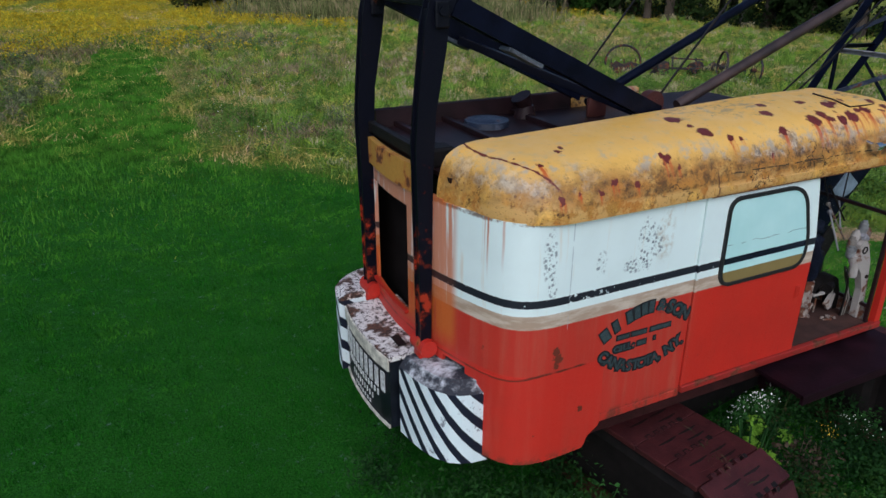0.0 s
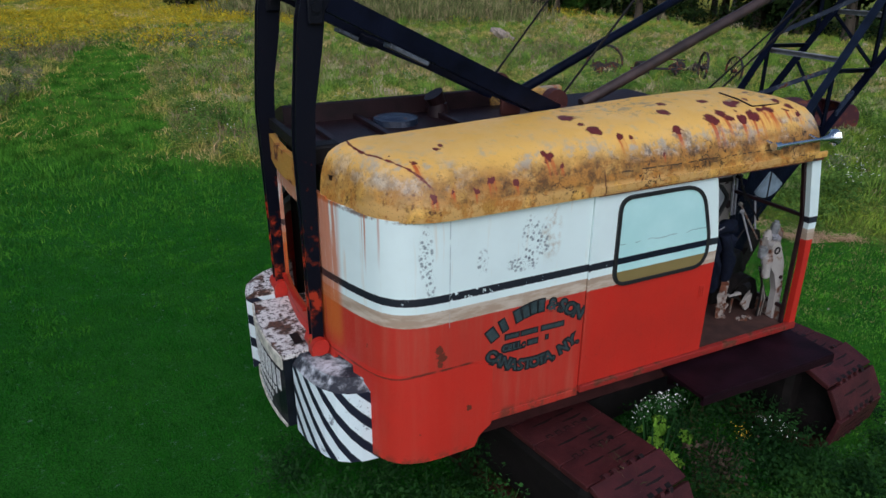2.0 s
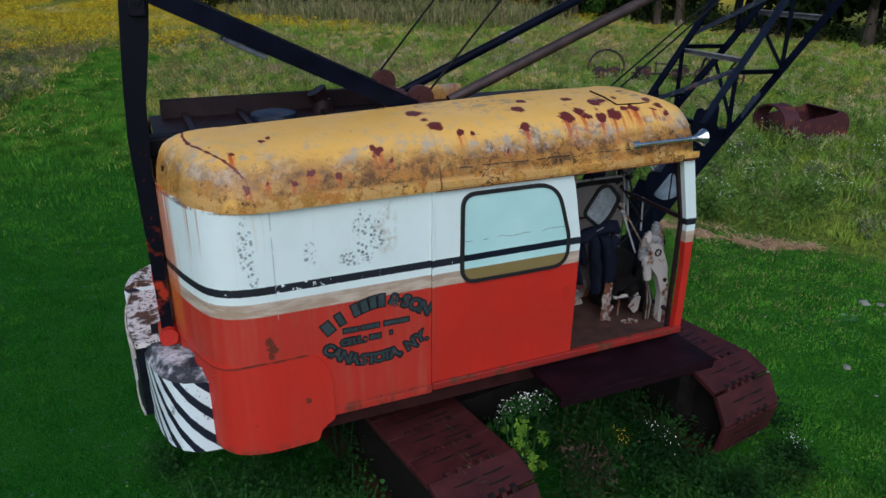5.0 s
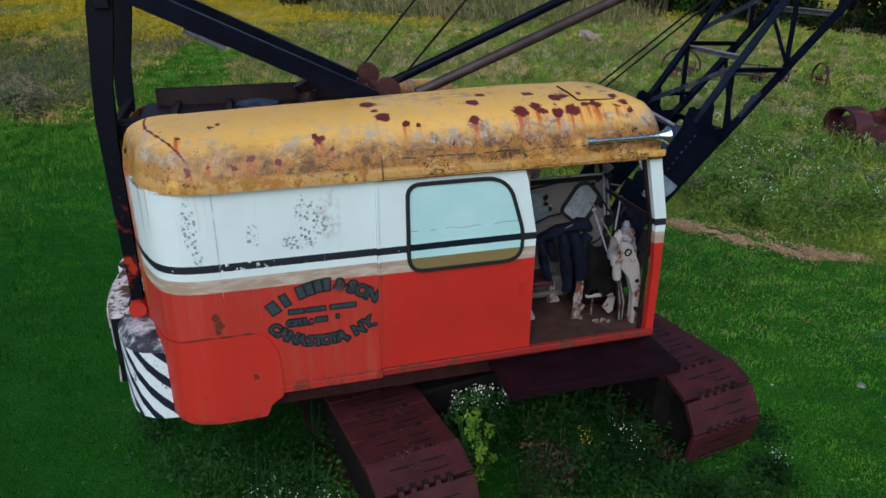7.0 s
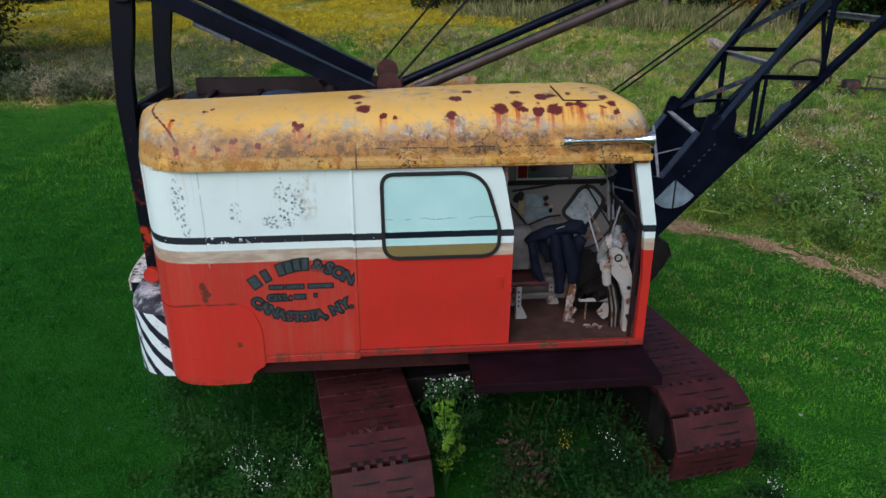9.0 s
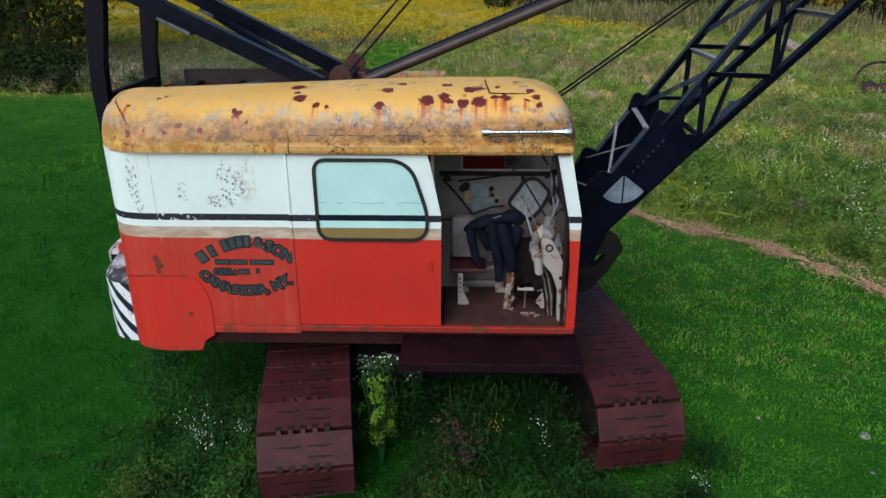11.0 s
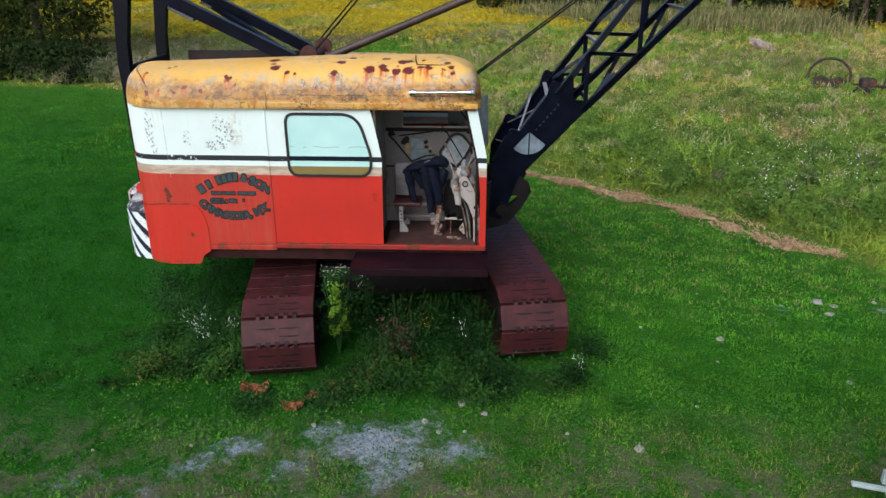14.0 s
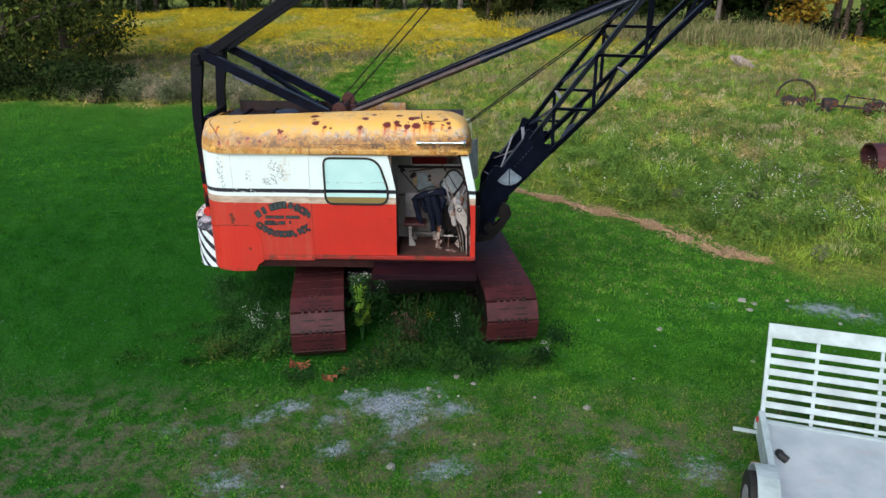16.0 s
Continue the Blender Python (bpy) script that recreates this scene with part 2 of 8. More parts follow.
def hood_paint():
    """Ochre roof paint: sun-bleached top, grimy peeling lower edge, rust blisters that bleed downwards."""
    k = Mat("hood_paint")
    x, y, z = k.xyz()
    fine, mid = k.noise(60, 4), k.noise(6, 6, 0.65)
    c = k.mix(k.step(k.noise(2.4, 5), 0.35, 0.7), (0.82, 0.48, 0.105), (0.80, 0.50, 0.15))
    c = k.mix(k.step(k.noise(9, 5, stretch=(1, 1, 1)), 0.55, 0.72, 0, 0.5), c, (0.50, 0.42, 0.30))
    c = k.mix(k.step(k.noise(30, 6, 0.75), 0.60, 0.70, 0, 0.55), c, (0.33, 0.19, 0.06))
    low = k.step(z, 3.19, 3.03)
    front = k.step(x, 3.0, 3.5)
    c = k.mix(k.math("MULTIPLY", low, k.step(k.noise(3.5, 6, 0.7), 0.34, 0.56, 0, 0.85)), c, (0.30, 0.135, 0.022))
    bleach = k.math("MULTIPLY", k.step(k.math("ABSOLUTE", k.math("SUBTRACT", z, 3.12)), 0.11, 0.02), k.step(k.noise(4.5, 6, 0.7), 0.50, 0.62, 0, 0.8))
    c = k.mix(bleach, c, (0.42, 0.38, 0.31))
    dark = k.math("MULTIPLY", low, k.step(k.noise(15, 7, 0.8), 0.52, 0.62, 0, 0.9))
    c = k.mix(dark, c, (0.10, 0.045, 0.012))
    pit = k.math("MULTIPLY", k.step(z, 3.14, 3.0), k.step(k.math("ADD", k.cells(26), k.math("MULTIPLY", k.noise(40, 4), 0.5)), 0.52, 0.40, 0, 0.9))
    c = k.mix(k.math("MULTIPLY", pit, k.step(k.noise(5, 4), 0.42, 0.55)), c, (0.09, 0.03, 0.012))
    c = k.mix(k.math("MULTIPLY", k.step(z, 3.06, 2.90), k.step(k.noise(6, 6, 0.7), 0.45, 0.60, 0, 0.8)), c, (0.45, 0.17, 0.025))
    pale = k.math("MULTIPLY", k.step(z, 3.02, 2.95), k.step(k.noise(7, 6, 0.7), 0.47, 0.56, 0, 0.85))
    c = k.mix(pale, c, (0.62, 0.38, 0.13))
    top = k.math("MULTIPLY", k.step(z, 3.24, 3.29), k.step(k.noise(8, 5, 0.7), 0.56, 0.66, 0, 0.7))
    c = k.mix(top, c, (0.16, 0.14, 0.12))
    grime = k.math("MULTIPLY", k.math("MULTIPLY", k.step(z, 3.14, 3.04), k.step(z, 2.915, 2.945)), k.step(k.noise(4, 6, 0.7, stretch=(1, 1, 2)), 0.36, 0.56, 0.15, 0.9))
    grime = k.math("MULTIPLY", grime, k.step(x, 0.20, 0.80, 0.35, 1.0))
    c = k.mix(grime, c, k.mix(k.step(k.noise(12, 6, 0.75), 0.40, 0.62), (0.075, 0.032, 0.010), (0.46, 0.20, 0.032)))
    grey = k.math("MULTIPLY", k.math("MULTIPLY", k.step(x, 1.7, 2.0), k.step(k.math("ABSOLUTE", k.math("SUBTRACT", z, 3.12)), 0.10, 0.04)), k.step(k.noise(5, 6, 0.7), 0.49, 0.60, 0, 0.75))
    c = k.mix(grey, c, k.mix(k.step(k.noise(24, 5, 0.7), 0.40, 0.62), (0.10, 0.10, 0.11), (0.52, 0.46, 0.38)))
    chalk = k.math("MULTIPLY", k.math("MULTIPLY", k.step(x, 0.85, 0.45), k.step(k.math("ABSOLUTE", k.math("SUBTRACT", z, 3.09)), 0.11, 0.05)), k.step(k.noise(5, 6, 0.72), 0.48, 0.62, 0, 0.45))
    c = k.mix(chalk, c, k.mix(k.step(k.noise(22, 5, 0.7), 0.40, 0.62), (0.24, 0.20, 0.16), (0.62, 0.54, 0.42)))
    bent = k.t.nodes.new("ShaderNodeVectorMath")
    bent.operation = "MULTIPLY_ADD"
    k.put(bent.inputs[0], k.node("ShaderNodeTexNoise", Vector=k.pos, Scale=9.0, Detail=4.0).outputs["Color"])
    bent.inputs[1].default_value = (0.22, 0.22, 0.22)
    k.put(bent.inputs[2], k.pos)
    crack = k.node("ShaderNodeTexVoronoi", Vector=bent.outputs[0], Scale=11.0)
    crack.feature = "DISTANCE_TO_EDGE"
    crack = k.math("MULTIPLY", k.step(crack.outputs["Distance"], 0.045, 0.015), k.math("MULTIPLY", k.step(z, 3.15, 3.08), k.math("MULTIPLY", k.step(x, 0.8, 1.3), k.step(k.noise(4.2, 4), 0.53, 0.58))))
    c = k.mix(crack, c, (0.035, 0.016, 0.008))
    line = k.math("MULTIPLY", k.step(k.math("ABSOLUTE", k.math("ADD", k.math("SUBTRACT", z, 2.985), k.math("MULTIPLY", k.math("SUBTRACT", k.noise(9, 3), 0.5), 0.03))), 0.006, 0.002), k.math("MULTIPLY", k.step(x, 1.7, 1.75), k.step(k.noise(14, 2), 0.42, 0.48)))
    c = k.mix(line, c, (0.03, 0.015, 0.008))
    chips = k.math("MULTIPLY", k.step(z, 3.20, 3.00), k.step(k.noise(75, 5, 0.75), 0.60, 0.66, 0, 0.9))
    c = k.mix(chips, c, (0.05, 0.022, 0.010))
    c = k.mix(k.math("MULTIPLY", k.step(z, 3.24, 3.30), k.step(k.noise(3.5, 6, 0.7, stretch=(1, 2, 1)), 0.58, 0.66, 0, 0.7)), c, k.mix(k.noise(40, 4), (0.10, 0.09, 0.09), (0.45, 0.36, 0.24)))
    wob = k.math("MULTIPLY", k.math("SUBTRACT", k.noise(22, 4), 0.5), 0.10)
    rust, bleed = 0.0, 0.0
    spots = [(1.60, .46, 3.30, .08), (1.62, .31, 3.28, .035), (1.66, .21, 3.25, .075), (1.80, .11, 3.20, .038), (1.89, .09, 3.19, .018), (2.30, .09, 3.19, .05), (2.35, .30, 3.29, .06), (2.45, .44, 3.31, .045),
             (2.66, .13, 3.22, .08), (2.79, .18, 3.24, .065), (2.83, .12, 3.22, .048), (2.94, .10, 3.19, .055), (3.07, .12, 3.22, .078), (2.82, .39, 3.30, .055), (3.00, .29, 3.28, .07), (3.08, .31, 3.29, .045),
             (3.21, .34, 3.29, .03), (3.47, .26, 3.27, .05), (3.37, .49, 3.31, .03), (3.43, .13, 3.22, .032), (3.53, .09, 3.19, .032), (3.27, .16, 3.23, .06), (3.18, .17, 3.24, .04), (3.51, .17, 3.24, .045),
             (2.95, .18, 3.25, .028), (0.50, .29, 3.18, .026), (0.54, .33, 3.19, .022), (0.29, .17, 3.09, .026), (0.63, .02, 3.0, .02), (0.18, .30, 3.1, .02), (0.74, .01, 3.05, .037), (1.19, .06, 3.14, .052), (1.17, .085, 3.165, .03), (0.34, -.02, 3.00, .03), (0.47, -.01, 3.02, .02), (0.91, -.02, 3.02, .026), (1.27, .01, 3.07, .018), (2.12, 0, 3.06, .018)]
    finger = k.step(k.noise(34, 2, 0.5, stretch=(1, 0.05, 0.05)), 0.44, 0.56)
    for sx, sy, sz, r in spots:
        sx, sy, sz = hood_spot(sx, sy, sz)
        rust = k.math("MAXIMUM", rust, k.spot(sx, sy, sz, r * 0.75, wob))
        across = k.step(k.math("ADD", k.math("ABSOLUTE", k.math("SUBTRACT", x, sx)), k.math("MULTIPLY", wob, 0.4)), r * 1.05, r * 0.35)
        down = k.math("MULTIPLY", k.step(z, sz + 0.015, sz - 0.01), k.step(z, sz - 0.035 - r * 2.4, sz - 0.02))
        if sy < 0.2 and sz < 3.27:
            bleed = k.math("MAXIMUM", bleed, k.math("MULTIPLY", across, down))
    seam = k.math("MULTIPLY", k.step(k.math("ADD", k.math("ABSOLUTE", k.math("SUBTRACT", x, k.math("MULTIPLY_ADD", k.math("POWER", k.math("SUBTRACT", 0.64, y), 2.0), 0.72, 0.055))), k.math("MULTIPLY", wob, 0.3)), 0.011, 0.004), k.math("MULTIPLY", k.step(z, 3.0, 3.05), k.step(k.noise(9, 3), 0.36, 0.44, 0.35, 1.0)))
    joint = k.math("ABSOLUTE", k.math("SUBTRACT", x, k.math("MULTIPLY_ADD", k.noise(10, 3), 0.014, 1.592)))
    joint = k.math("MULTIPLY", k.step(joint, 0.009, 0.003), k.step(k.noise(8, 4, 0.65), 0.40, 0.50, 0.25, 0.95))
    c = k.mix(k.math("MULTIPLY", joint, k.step(z, 3.04, 2.97, 0.12, 1.0)), c, (0.10, 0.036, 0.014))
    c = k.mix(k.math("MULTIPLY", bleed, k.math("MULTIPLY_ADD", finger, 0.75, 0.2)), c, (0.50, 0.085, 0.010))
    c = k.mix(k.math("MAXIMUM", rust, seam), c, k.mix(fine, (0.10, 0.010, 0.010), (0.17, 0.026, 0.020)))
    c = k.mix(k.step(k.noise(10, 6, 0.7), 0.73, 0.75), c, RUST)
    return k.done(c, k.step(mid, 0.3, 0.7, 0.32, 0.55), 0, k.math("ADD", k.math("MULTIPLY", mid, 0.6), k.math("MULTIPLY", fine, 0.25)), 0.006)


def zebra_paint():
    k = Mat("zebra_paint")
    x, y, z = k.xyz()
    s = k.math("MULTIPLY_ADD", y, 1.0, k.math("MULTIPLY", x, -0.85))
    w = k.math("MULTIPLY", k.math("SUBTRACT", k.noise(40, 3), 0.5), 0.012)
    f = k.math("FRACT", k.math("DIVIDE", k.math("ADD", k.math("MULTIPLY_ADD", z, -0.95, s), w), 0.205))
    white = k.mix(k.step(k.noise(9, 6, 0.7), 0.60, 0.68, 0, 0.9), (0.72, 0.82, 0.86), (0.16, 0.18, 0.22))
    c = k.mix(k.math("MULTIPLY", k.step(f, 0.0, 0.05), k.step(f, 0.46, 0.42)), white, (0.008, 0.011, 0.026))
    return k.done(c, 0.5, 0, k.noise(25, 5), 0.004)


def cast_top():
    """Weathered top of the counterweight: flaking whitewash over dark, rusty iron."""
    k = Mat("flaking_white_iron")
    a, b = k.noise(5, 6, 0.7), k.noise(40, 5, 0.7)
    c = k.mix(k.step(b, 0.4, 0.62), (0.035, 0.022, 0.018), (0.17, 0.07, 0.04))
    c = k.mix(k.math("MULTIPLY", k.step(a, 0.42, 0.52), k.step(b, 0.39, 0.48)), c, (0.80, 0.77, 0.76))
    return k.done(c, 0.75, 0, k.math("ADD", a, b), 0.012)


def crawler_steel():
    k = Mat("oxide_red_steel")
    e = k.each()
    n, f = k.noise(7, 5), k.noise(60, 4)
    c = k.mix(k.step(n, 0.3, 0.7), (0.034, 0.007, 0.008), (0.066, 0.014, 0.015))
    c = k.mix(k.math("MULTIPLY", e, 0.16), c, (0.062, 0.022, 0.032))
    c = k.mix(k.step(f, 0.6, 0.75, 0, 0.6), c, (0.035, 0.012, 0.012))
    c = k.mix(k.step(k.noise(16, 6, 0.7, stretch=(1, 3, 1)), 0.66, 0.74, 0, 0.6), c, (0.20, 0.13, 0.11))
    return k.done(c, 0.55, 0, k.math("ADD", n, f), 0.004, 0.3)


def grass_mat(name, dark, light, dry, dry_share):
    k = Mat(name)
    r = k.math("MULTIPLY_ADD", k.island(), 0.6, 0.2)
    patch = k.noise(0.35, 4)
    c = k.mix(r, dark, light)
    c = k.mix(k.step(k.noise(0.9, 4), 0.40, 0.64, 0, 0.6), c, k.mix(r, tuple(v * 0.6 for v in dark), tuple(v * 0.62 for v in light)))
    c = k.mix(k.math("MULTIPLY", k.step(patch, 0.35, 0.65), 0.45), c, tuple(v * 0.55 for v in light))
    c = k.mix(k.step(k.math("ADD", k.math("MULTIPLY", k.math("FRACT", k.math("MULTIPLY", r, 37.7)), 0.42), k.math("MULTIPLY", k.noise(0.55, 5, 0.65), 0.95)), 1.0 - dry_share, 1.04 - dry_share), c, dry)
    mott = k.noise(1.5, 5, 0.62)
    c = k.mix(k.step(mott, 0.52, 0.40, 0, 0.75), c, tuple(v * 0.45 for v in dark))
    c = k.mix(k.step(k.math("ADD", mott, k.math("MULTIPLY", r, 0.12)), 0.62, 0.74, 0, 0.6), c, tuple(min(1, v * 1.15) for v in light))
    k.upward(0.9)
    return k.done(c, 0.8, spec=0.06)


def meadow_mat(name, lush, green, straw, tan, dry_from):
    """Uncut grass in drifts: lush and green stands, straw and tan where it has ripened, shaded hollows painted in."""
    k = Mat(name)
    r = k.island()
    big, mid, fine = k.noise(0.15, 4, 0.6), k.noise(0.6, 5, 0.65), k.noise(2.8, 4, 0.65)
    dry = k.math("ADD", k.math("ADD", k.math("MULTIPLY", big, 1.1), k.math("MULTIPLY", mid, 1.15)), k.math("MULTIPLY", r, 0.15))
    x, y, z = k.xyz()
    dry = k.math("SUBTRACT", dry, k.math("MULTIPLY", k.step(y, 12, 5, 0, 0.40), k.step(x, 4, 7)))
    c = k.mix(k.math("MULTIPLY_ADD", r, 0.7, 0.15), lush, green)
    c = k.mix(k.step(dry, dry_from, dry_from + 0.22, 0, 0.85), c, k.mix(r, tuple(v * 0.75 for v in straw), straw))
    c = k.mix(k.step(dry, dry_from + 0.20, dry_from + 0.36, 0, 0.85), c, tan)
    # two noises darken the colour as the shade in hollows would
    c = k.mix(k.step(fine, 0.50, 0.36, 0, 0.6), c, tuple(v * 0.6 for v in lush))
    c = k.mix(k.step(k.noise(1.0, 4, 0.6), 0.50, 0.36, 0, 0.55), c, tuple(v * 0.5 for v in lush))
    k.upward(0.9)
    return k.done(c, 0.8, spec=0.06)


def lawn_mat():
    """Short turf: deep green where lush, yellower and thinner towards the worn side; some lawn light is put into the
    colour.
    """
    k = Mat("lawn_blades")
    x, y, z = k.xyz()
    r = k.island()
    broad, tuft, fleck = k.noise(0.7, 5, 0.65), k.noise(3.4, 5, 0.7), k.noise(13, 4, 0.65)
    dry = k.math("ADD", k.step(x, 2.4, 5.2, 0, 0.72), k.math("MULTIPLY", k.step(y, -0.9, -2.4, 0, 0.75), k.step(x, -1.5, 2.0, 0.25, 1.0)))
    # dry also carries light: far turf is lightened for its grazing light
    dry = k.math("ADD", dry, k.step(y, 1.5, 9.0, 0, 0.42))
    # lightening behind the boom offsets the machine's shadow there
    dry = k.math("ADD", dry, k.math("MULTIPLY", k.step(x, 3.2, 4.6, 0, 0.6), k.step(y, 0.3, 2.2)))
    dry = k.math("ADD", dry, k.math("MULTIPLY", k.math("SUBTRACT", broad, 0.5), 1.6))
    dry = k.math("ADD", dry, k.math("MULTIPLY", k.math("SUBTRACT", tuft, 0.5), 0.8))
    lush = k.mix(r, (0.009, 0.076, 0.005), (0.023, 0.165, 0.009))
    pale = k.mix(r, (0.070, 0.26, 0.015), (0.13, 0.37, 0.028))
    olive = k.mix(r, (0.14, 0.23, 0.030), (0.31, 0.38, 0.060))
    pale = k.mix(k.math("MULTIPLY", k.step(y, -0.5, -2.2), k.step(x, -0.5, 2.5, 0.1, 1.0)), pale, olive)
    # the same offset again, as a lime tint in the blades
    pale = k.mix(k.math("MULTIPLY", k.step(x, 2.6, 4.2), k.step(y, -0.6, 1.6)), pale, k.mix(r, (0.10, 0.36, 0.020), (0.19, 0.52, 0.038)))
    c = k.mix(k.step(dry, 0.05, 0.85), lush, pale)
    # ragged cross-wise ridges left by the mower; shade between tufts painted as dark flecks
    c = k.mix(k.step(k.noise(1.7, 5, 0.6, stretch=(0.7, 2.4, 1)), 0.40, 0.60, 0.55, 0.0), c, (0.010, 0.070, 0.006))
    c = k.mix(k.step(fleck, 0.50, 0.70, 0, 0.26), c, (0.010, 0.062, 0.007))
    # straw and worn brown turf on the yard side
    straw = k.math("FRACT", k.math("MULTIPLY", r, 37.7))
    worn = k.math("MULTIPLY", k.step(k.math("ADD", dry, k.step(y, -0.8, -2.4, 0, 0.4)), 0.65, 1.2), k.step(k.noise(5, 5, 0.7), 0.40, 0.58))
    c = k.mix(k.math("MULTIPLY", k.step(straw, 0.72, 0.80), worn), c, (0.33, 0.28, 0.12))
    c = k.mix(k.math("MULTIPLY", k.step(straw, 0.30, 0.22), worn), c, (0.12, 0.10, 0.055))
    k.upward(0.6)
    return k.done(c, 0.8, spec=0.04)


def ground_mat():
    """Turf soil: mown lawn, dry meadow litter, crushed limestone where worn through."""
    k = Mat("turf")
    lawn, stone, gold = k.attr("lawn"), k.attr("stone"), k.attr("gold")
    fine, mid, big = k.noise(45, 5, 0.7), k.noise(6, 5), k.noise(0.5, 4)
    g = k.mix(k.step(fine, 0.35, 0.65), (0.014, 0.080, 0.008), (0.034, 0.165, 0.014))
    g = k.mix(k.step(big, 0.4, 0.7, 0, 0.6), g, (0.012, 0.085, 0.007))
    # ground colour lighter towards +x, below the paler blades
    pale_side = k.math("MULTIPLY", k.step(k.xyz()[0], 2.4, 5.0), k.step(k.noise(2.2, 5, 0.7), 0.36, 0.62, 0.2, 1.0))
    g = k.mix(pale_side, g, k.mix(k.step(fine, 0.35, 0.65), (0.018, 0.105, 0.008), (0.058, 0.210, 0.015)))
    g = k.mix(k.math("MULTIPLY", k.step(k.xyz()[1], -0.8, -2.6), k.step(k.noise(3.4, 5, 0.7), 0.42, 0.60, 0, 0.85)), g, k.mix(fine, (0.07, 0.07, 0.045), (0.22, 0.20, 0.14)))
    m = k.mix(k.step(fine, 0.35, 0.65), (0.10, 0.15, 0.020), (0.34, 0.36, 0.085))
    m = k.mix(k.step(mid, 0.4, 0.65, 0, 0.7), m, (0.07, 0.14, 0.018))
    m = k.mix(k.math("MULTIPLY", gold, k.step(k.noise(1.4, 5), 0.36, 0.56)), m, (0.58, 0.44, 0.04))
    g = k.mix(k.step(k.xyz()[1], 9, 17), g, k.mix(fine, (0.026, 0.11, 0.010), (0.065, 0.20, 0.020)))
    c = k.mix(lawn, m, g)
    chip = k.cells(38, out="Color")
    s = k.mix(k.xyz(chip)[0], (0.24, 0.28, 0.36), (0.46, 0.52, 0.62))
    s = k.mix(k.step(fine, 0.5, 0.7, 0, 0.45), s, (0.08, 0.09, 0.08))
    cover = k.step(k.math("ADD", stone, k.math("MULTIPLY", k.math("SUBTRACT", k.noise(7, 8, 0.85), 0.5), 3.1)), 0.20, 0.85, 0, 0.88)
    c = k.mix(cover, c, s)
    return k.done(c, 0.9, 0, k.math("ADD", fine, k.math("MULTIPLY", mid, 2.0)), 0.03, spec=0.06)


def bark_mat():
    k = Mat("bark")
    n = k.noise(6, 6, 0.7, stretch=(3, 3, 0.5))
    return k.done(k.mix(n, (0.03, 0.022, 0.016), (0.11, 0.085, 0.065)), 0.9, 0, n, 0.02)


def glass_mat(name, color=(1, 1, 1), rough=0.02):
    k = Mat(name)
    k.b.inputs["Transmission Weight"].default_value = 1.0
    k.b.inputs["IOR"].default_value = 1.15
    return k.done(color, k.step(k.noise(8, 4), 0.4, 0.7, rough, rough + 0.1))


def leg_paint():
    """Black paint that has flaked to red primer and rust in the lower half."""
    k = Mat("black_over_red")
    x, y, z = k.xyz()
    big, fine = k.noise(7, 6, 0.65), k.noise(50, 4)
    c = k.mix(fine, (0.0025, 0.0032, 0.008), (0.005, 0.006, 0.012))
    bare = k.math("ADD", big, k.step(z, 3.3, 2.2, -0.16, 0.03))
    c = k.mix(k.step(bare, 0.54, 0.58, 0, 0.8), c, (0.09, 0.014, 0.009))
    c = k.mix(k.step(bare, 0.60, 0.63), c, (0.34, 0.035, 0.015))
    return k.done(c, 0.42, 0, k.math("ADD", big, fine), 0.0015, 0.14)


def cast_end():
    """Sooty top of a counterweight end with white scuffs."""
    k = Mat("sooty_white_iron")
    a, b = k.noise(4, 6, 0.7), k.noise(45, 5, 0.7)
    c = k.mix(k.step(a, 0.46, 0.66), (0.020, 0.024, 0.036), (0.66, 0.69, 0.74))
    c = k.mix(k.step(b, 0.52, 0.66, 0, 0.6), c, (0.05, 0.04, 0.04))
    return k.done(c, 0.7, 0, k.math("ADD", a, b), 0.008)


CASTEND = cast_end()
HOUSE, HOOD, ZEBRA, CAST, CRAWL = house_paint(), hood_paint(), zebra_paint(), cast_top(), crawler_steel()
ROOFWELL = plain("brown_roof_steel", (0.020, 0.0075, 0.009), 0.5, 0, 0.5, 5, spec=0.3)
BLACK = plain("black_paint", (0.006, 0.008, 0.014), 0.4, 0, 0.5, 7, spec=0.3)
RUBBER = plain("rubber", (0.012, 0.013, 0.014), 0.6)
GANTRY = rusty("black_paint_flaking", (0.0035, 0.0045, 0.009), 0.22, 0.38, 6.0, (0.020, 0.016, 0.020), 0.16)
LEGMAT = leg_paint()
# pale blue for worn parts and for painted sheen on the boom
WORN_SHEEN = rusty("worn_sheen_blue", (0.022, 0.032, 0.060), 0.35, 0.35, 9.0, (0.11, 0.13, 0.17), 0.5)
GRIME = rusty("rusty_cream_paint", (0.20, 0.18, 0.16), 0.52, 0.65, 11.0, (0.12, 0.05, 0.025))
SCRAP = rusty("torn_rusty_sheet", (0.34, 0.29, 0.26), 0.62, 0.7, 18.0, (0.11, 0.055, 0.035))
BLUEBLACK = plain("blue_black_paint", (0.0035, 0.005, 0.014), 0.32, 0, 0.5, 5, spec=0.11)
NAVY = plain("navy_paint", (0.008, 0.013, 0.030), 0.34, 0, 0.5, 6, spec=0.4)
LIGHTEDGE = plain("worn_grey_paint", (0.30, 0.30, 0.33), 0.5, 0, 0.4, 12)
INNER = rusty("grimy_cream_paint", (0.20, 0.182, 0.172), 0.36, 0.6, 5.0, (0.16, 0.07, 0.035))
DARKSTEEL = plain("greasy_steel", (0.009, 0.007, 0.007), 0.6, 0, 0.5, 8, spec=0.25)
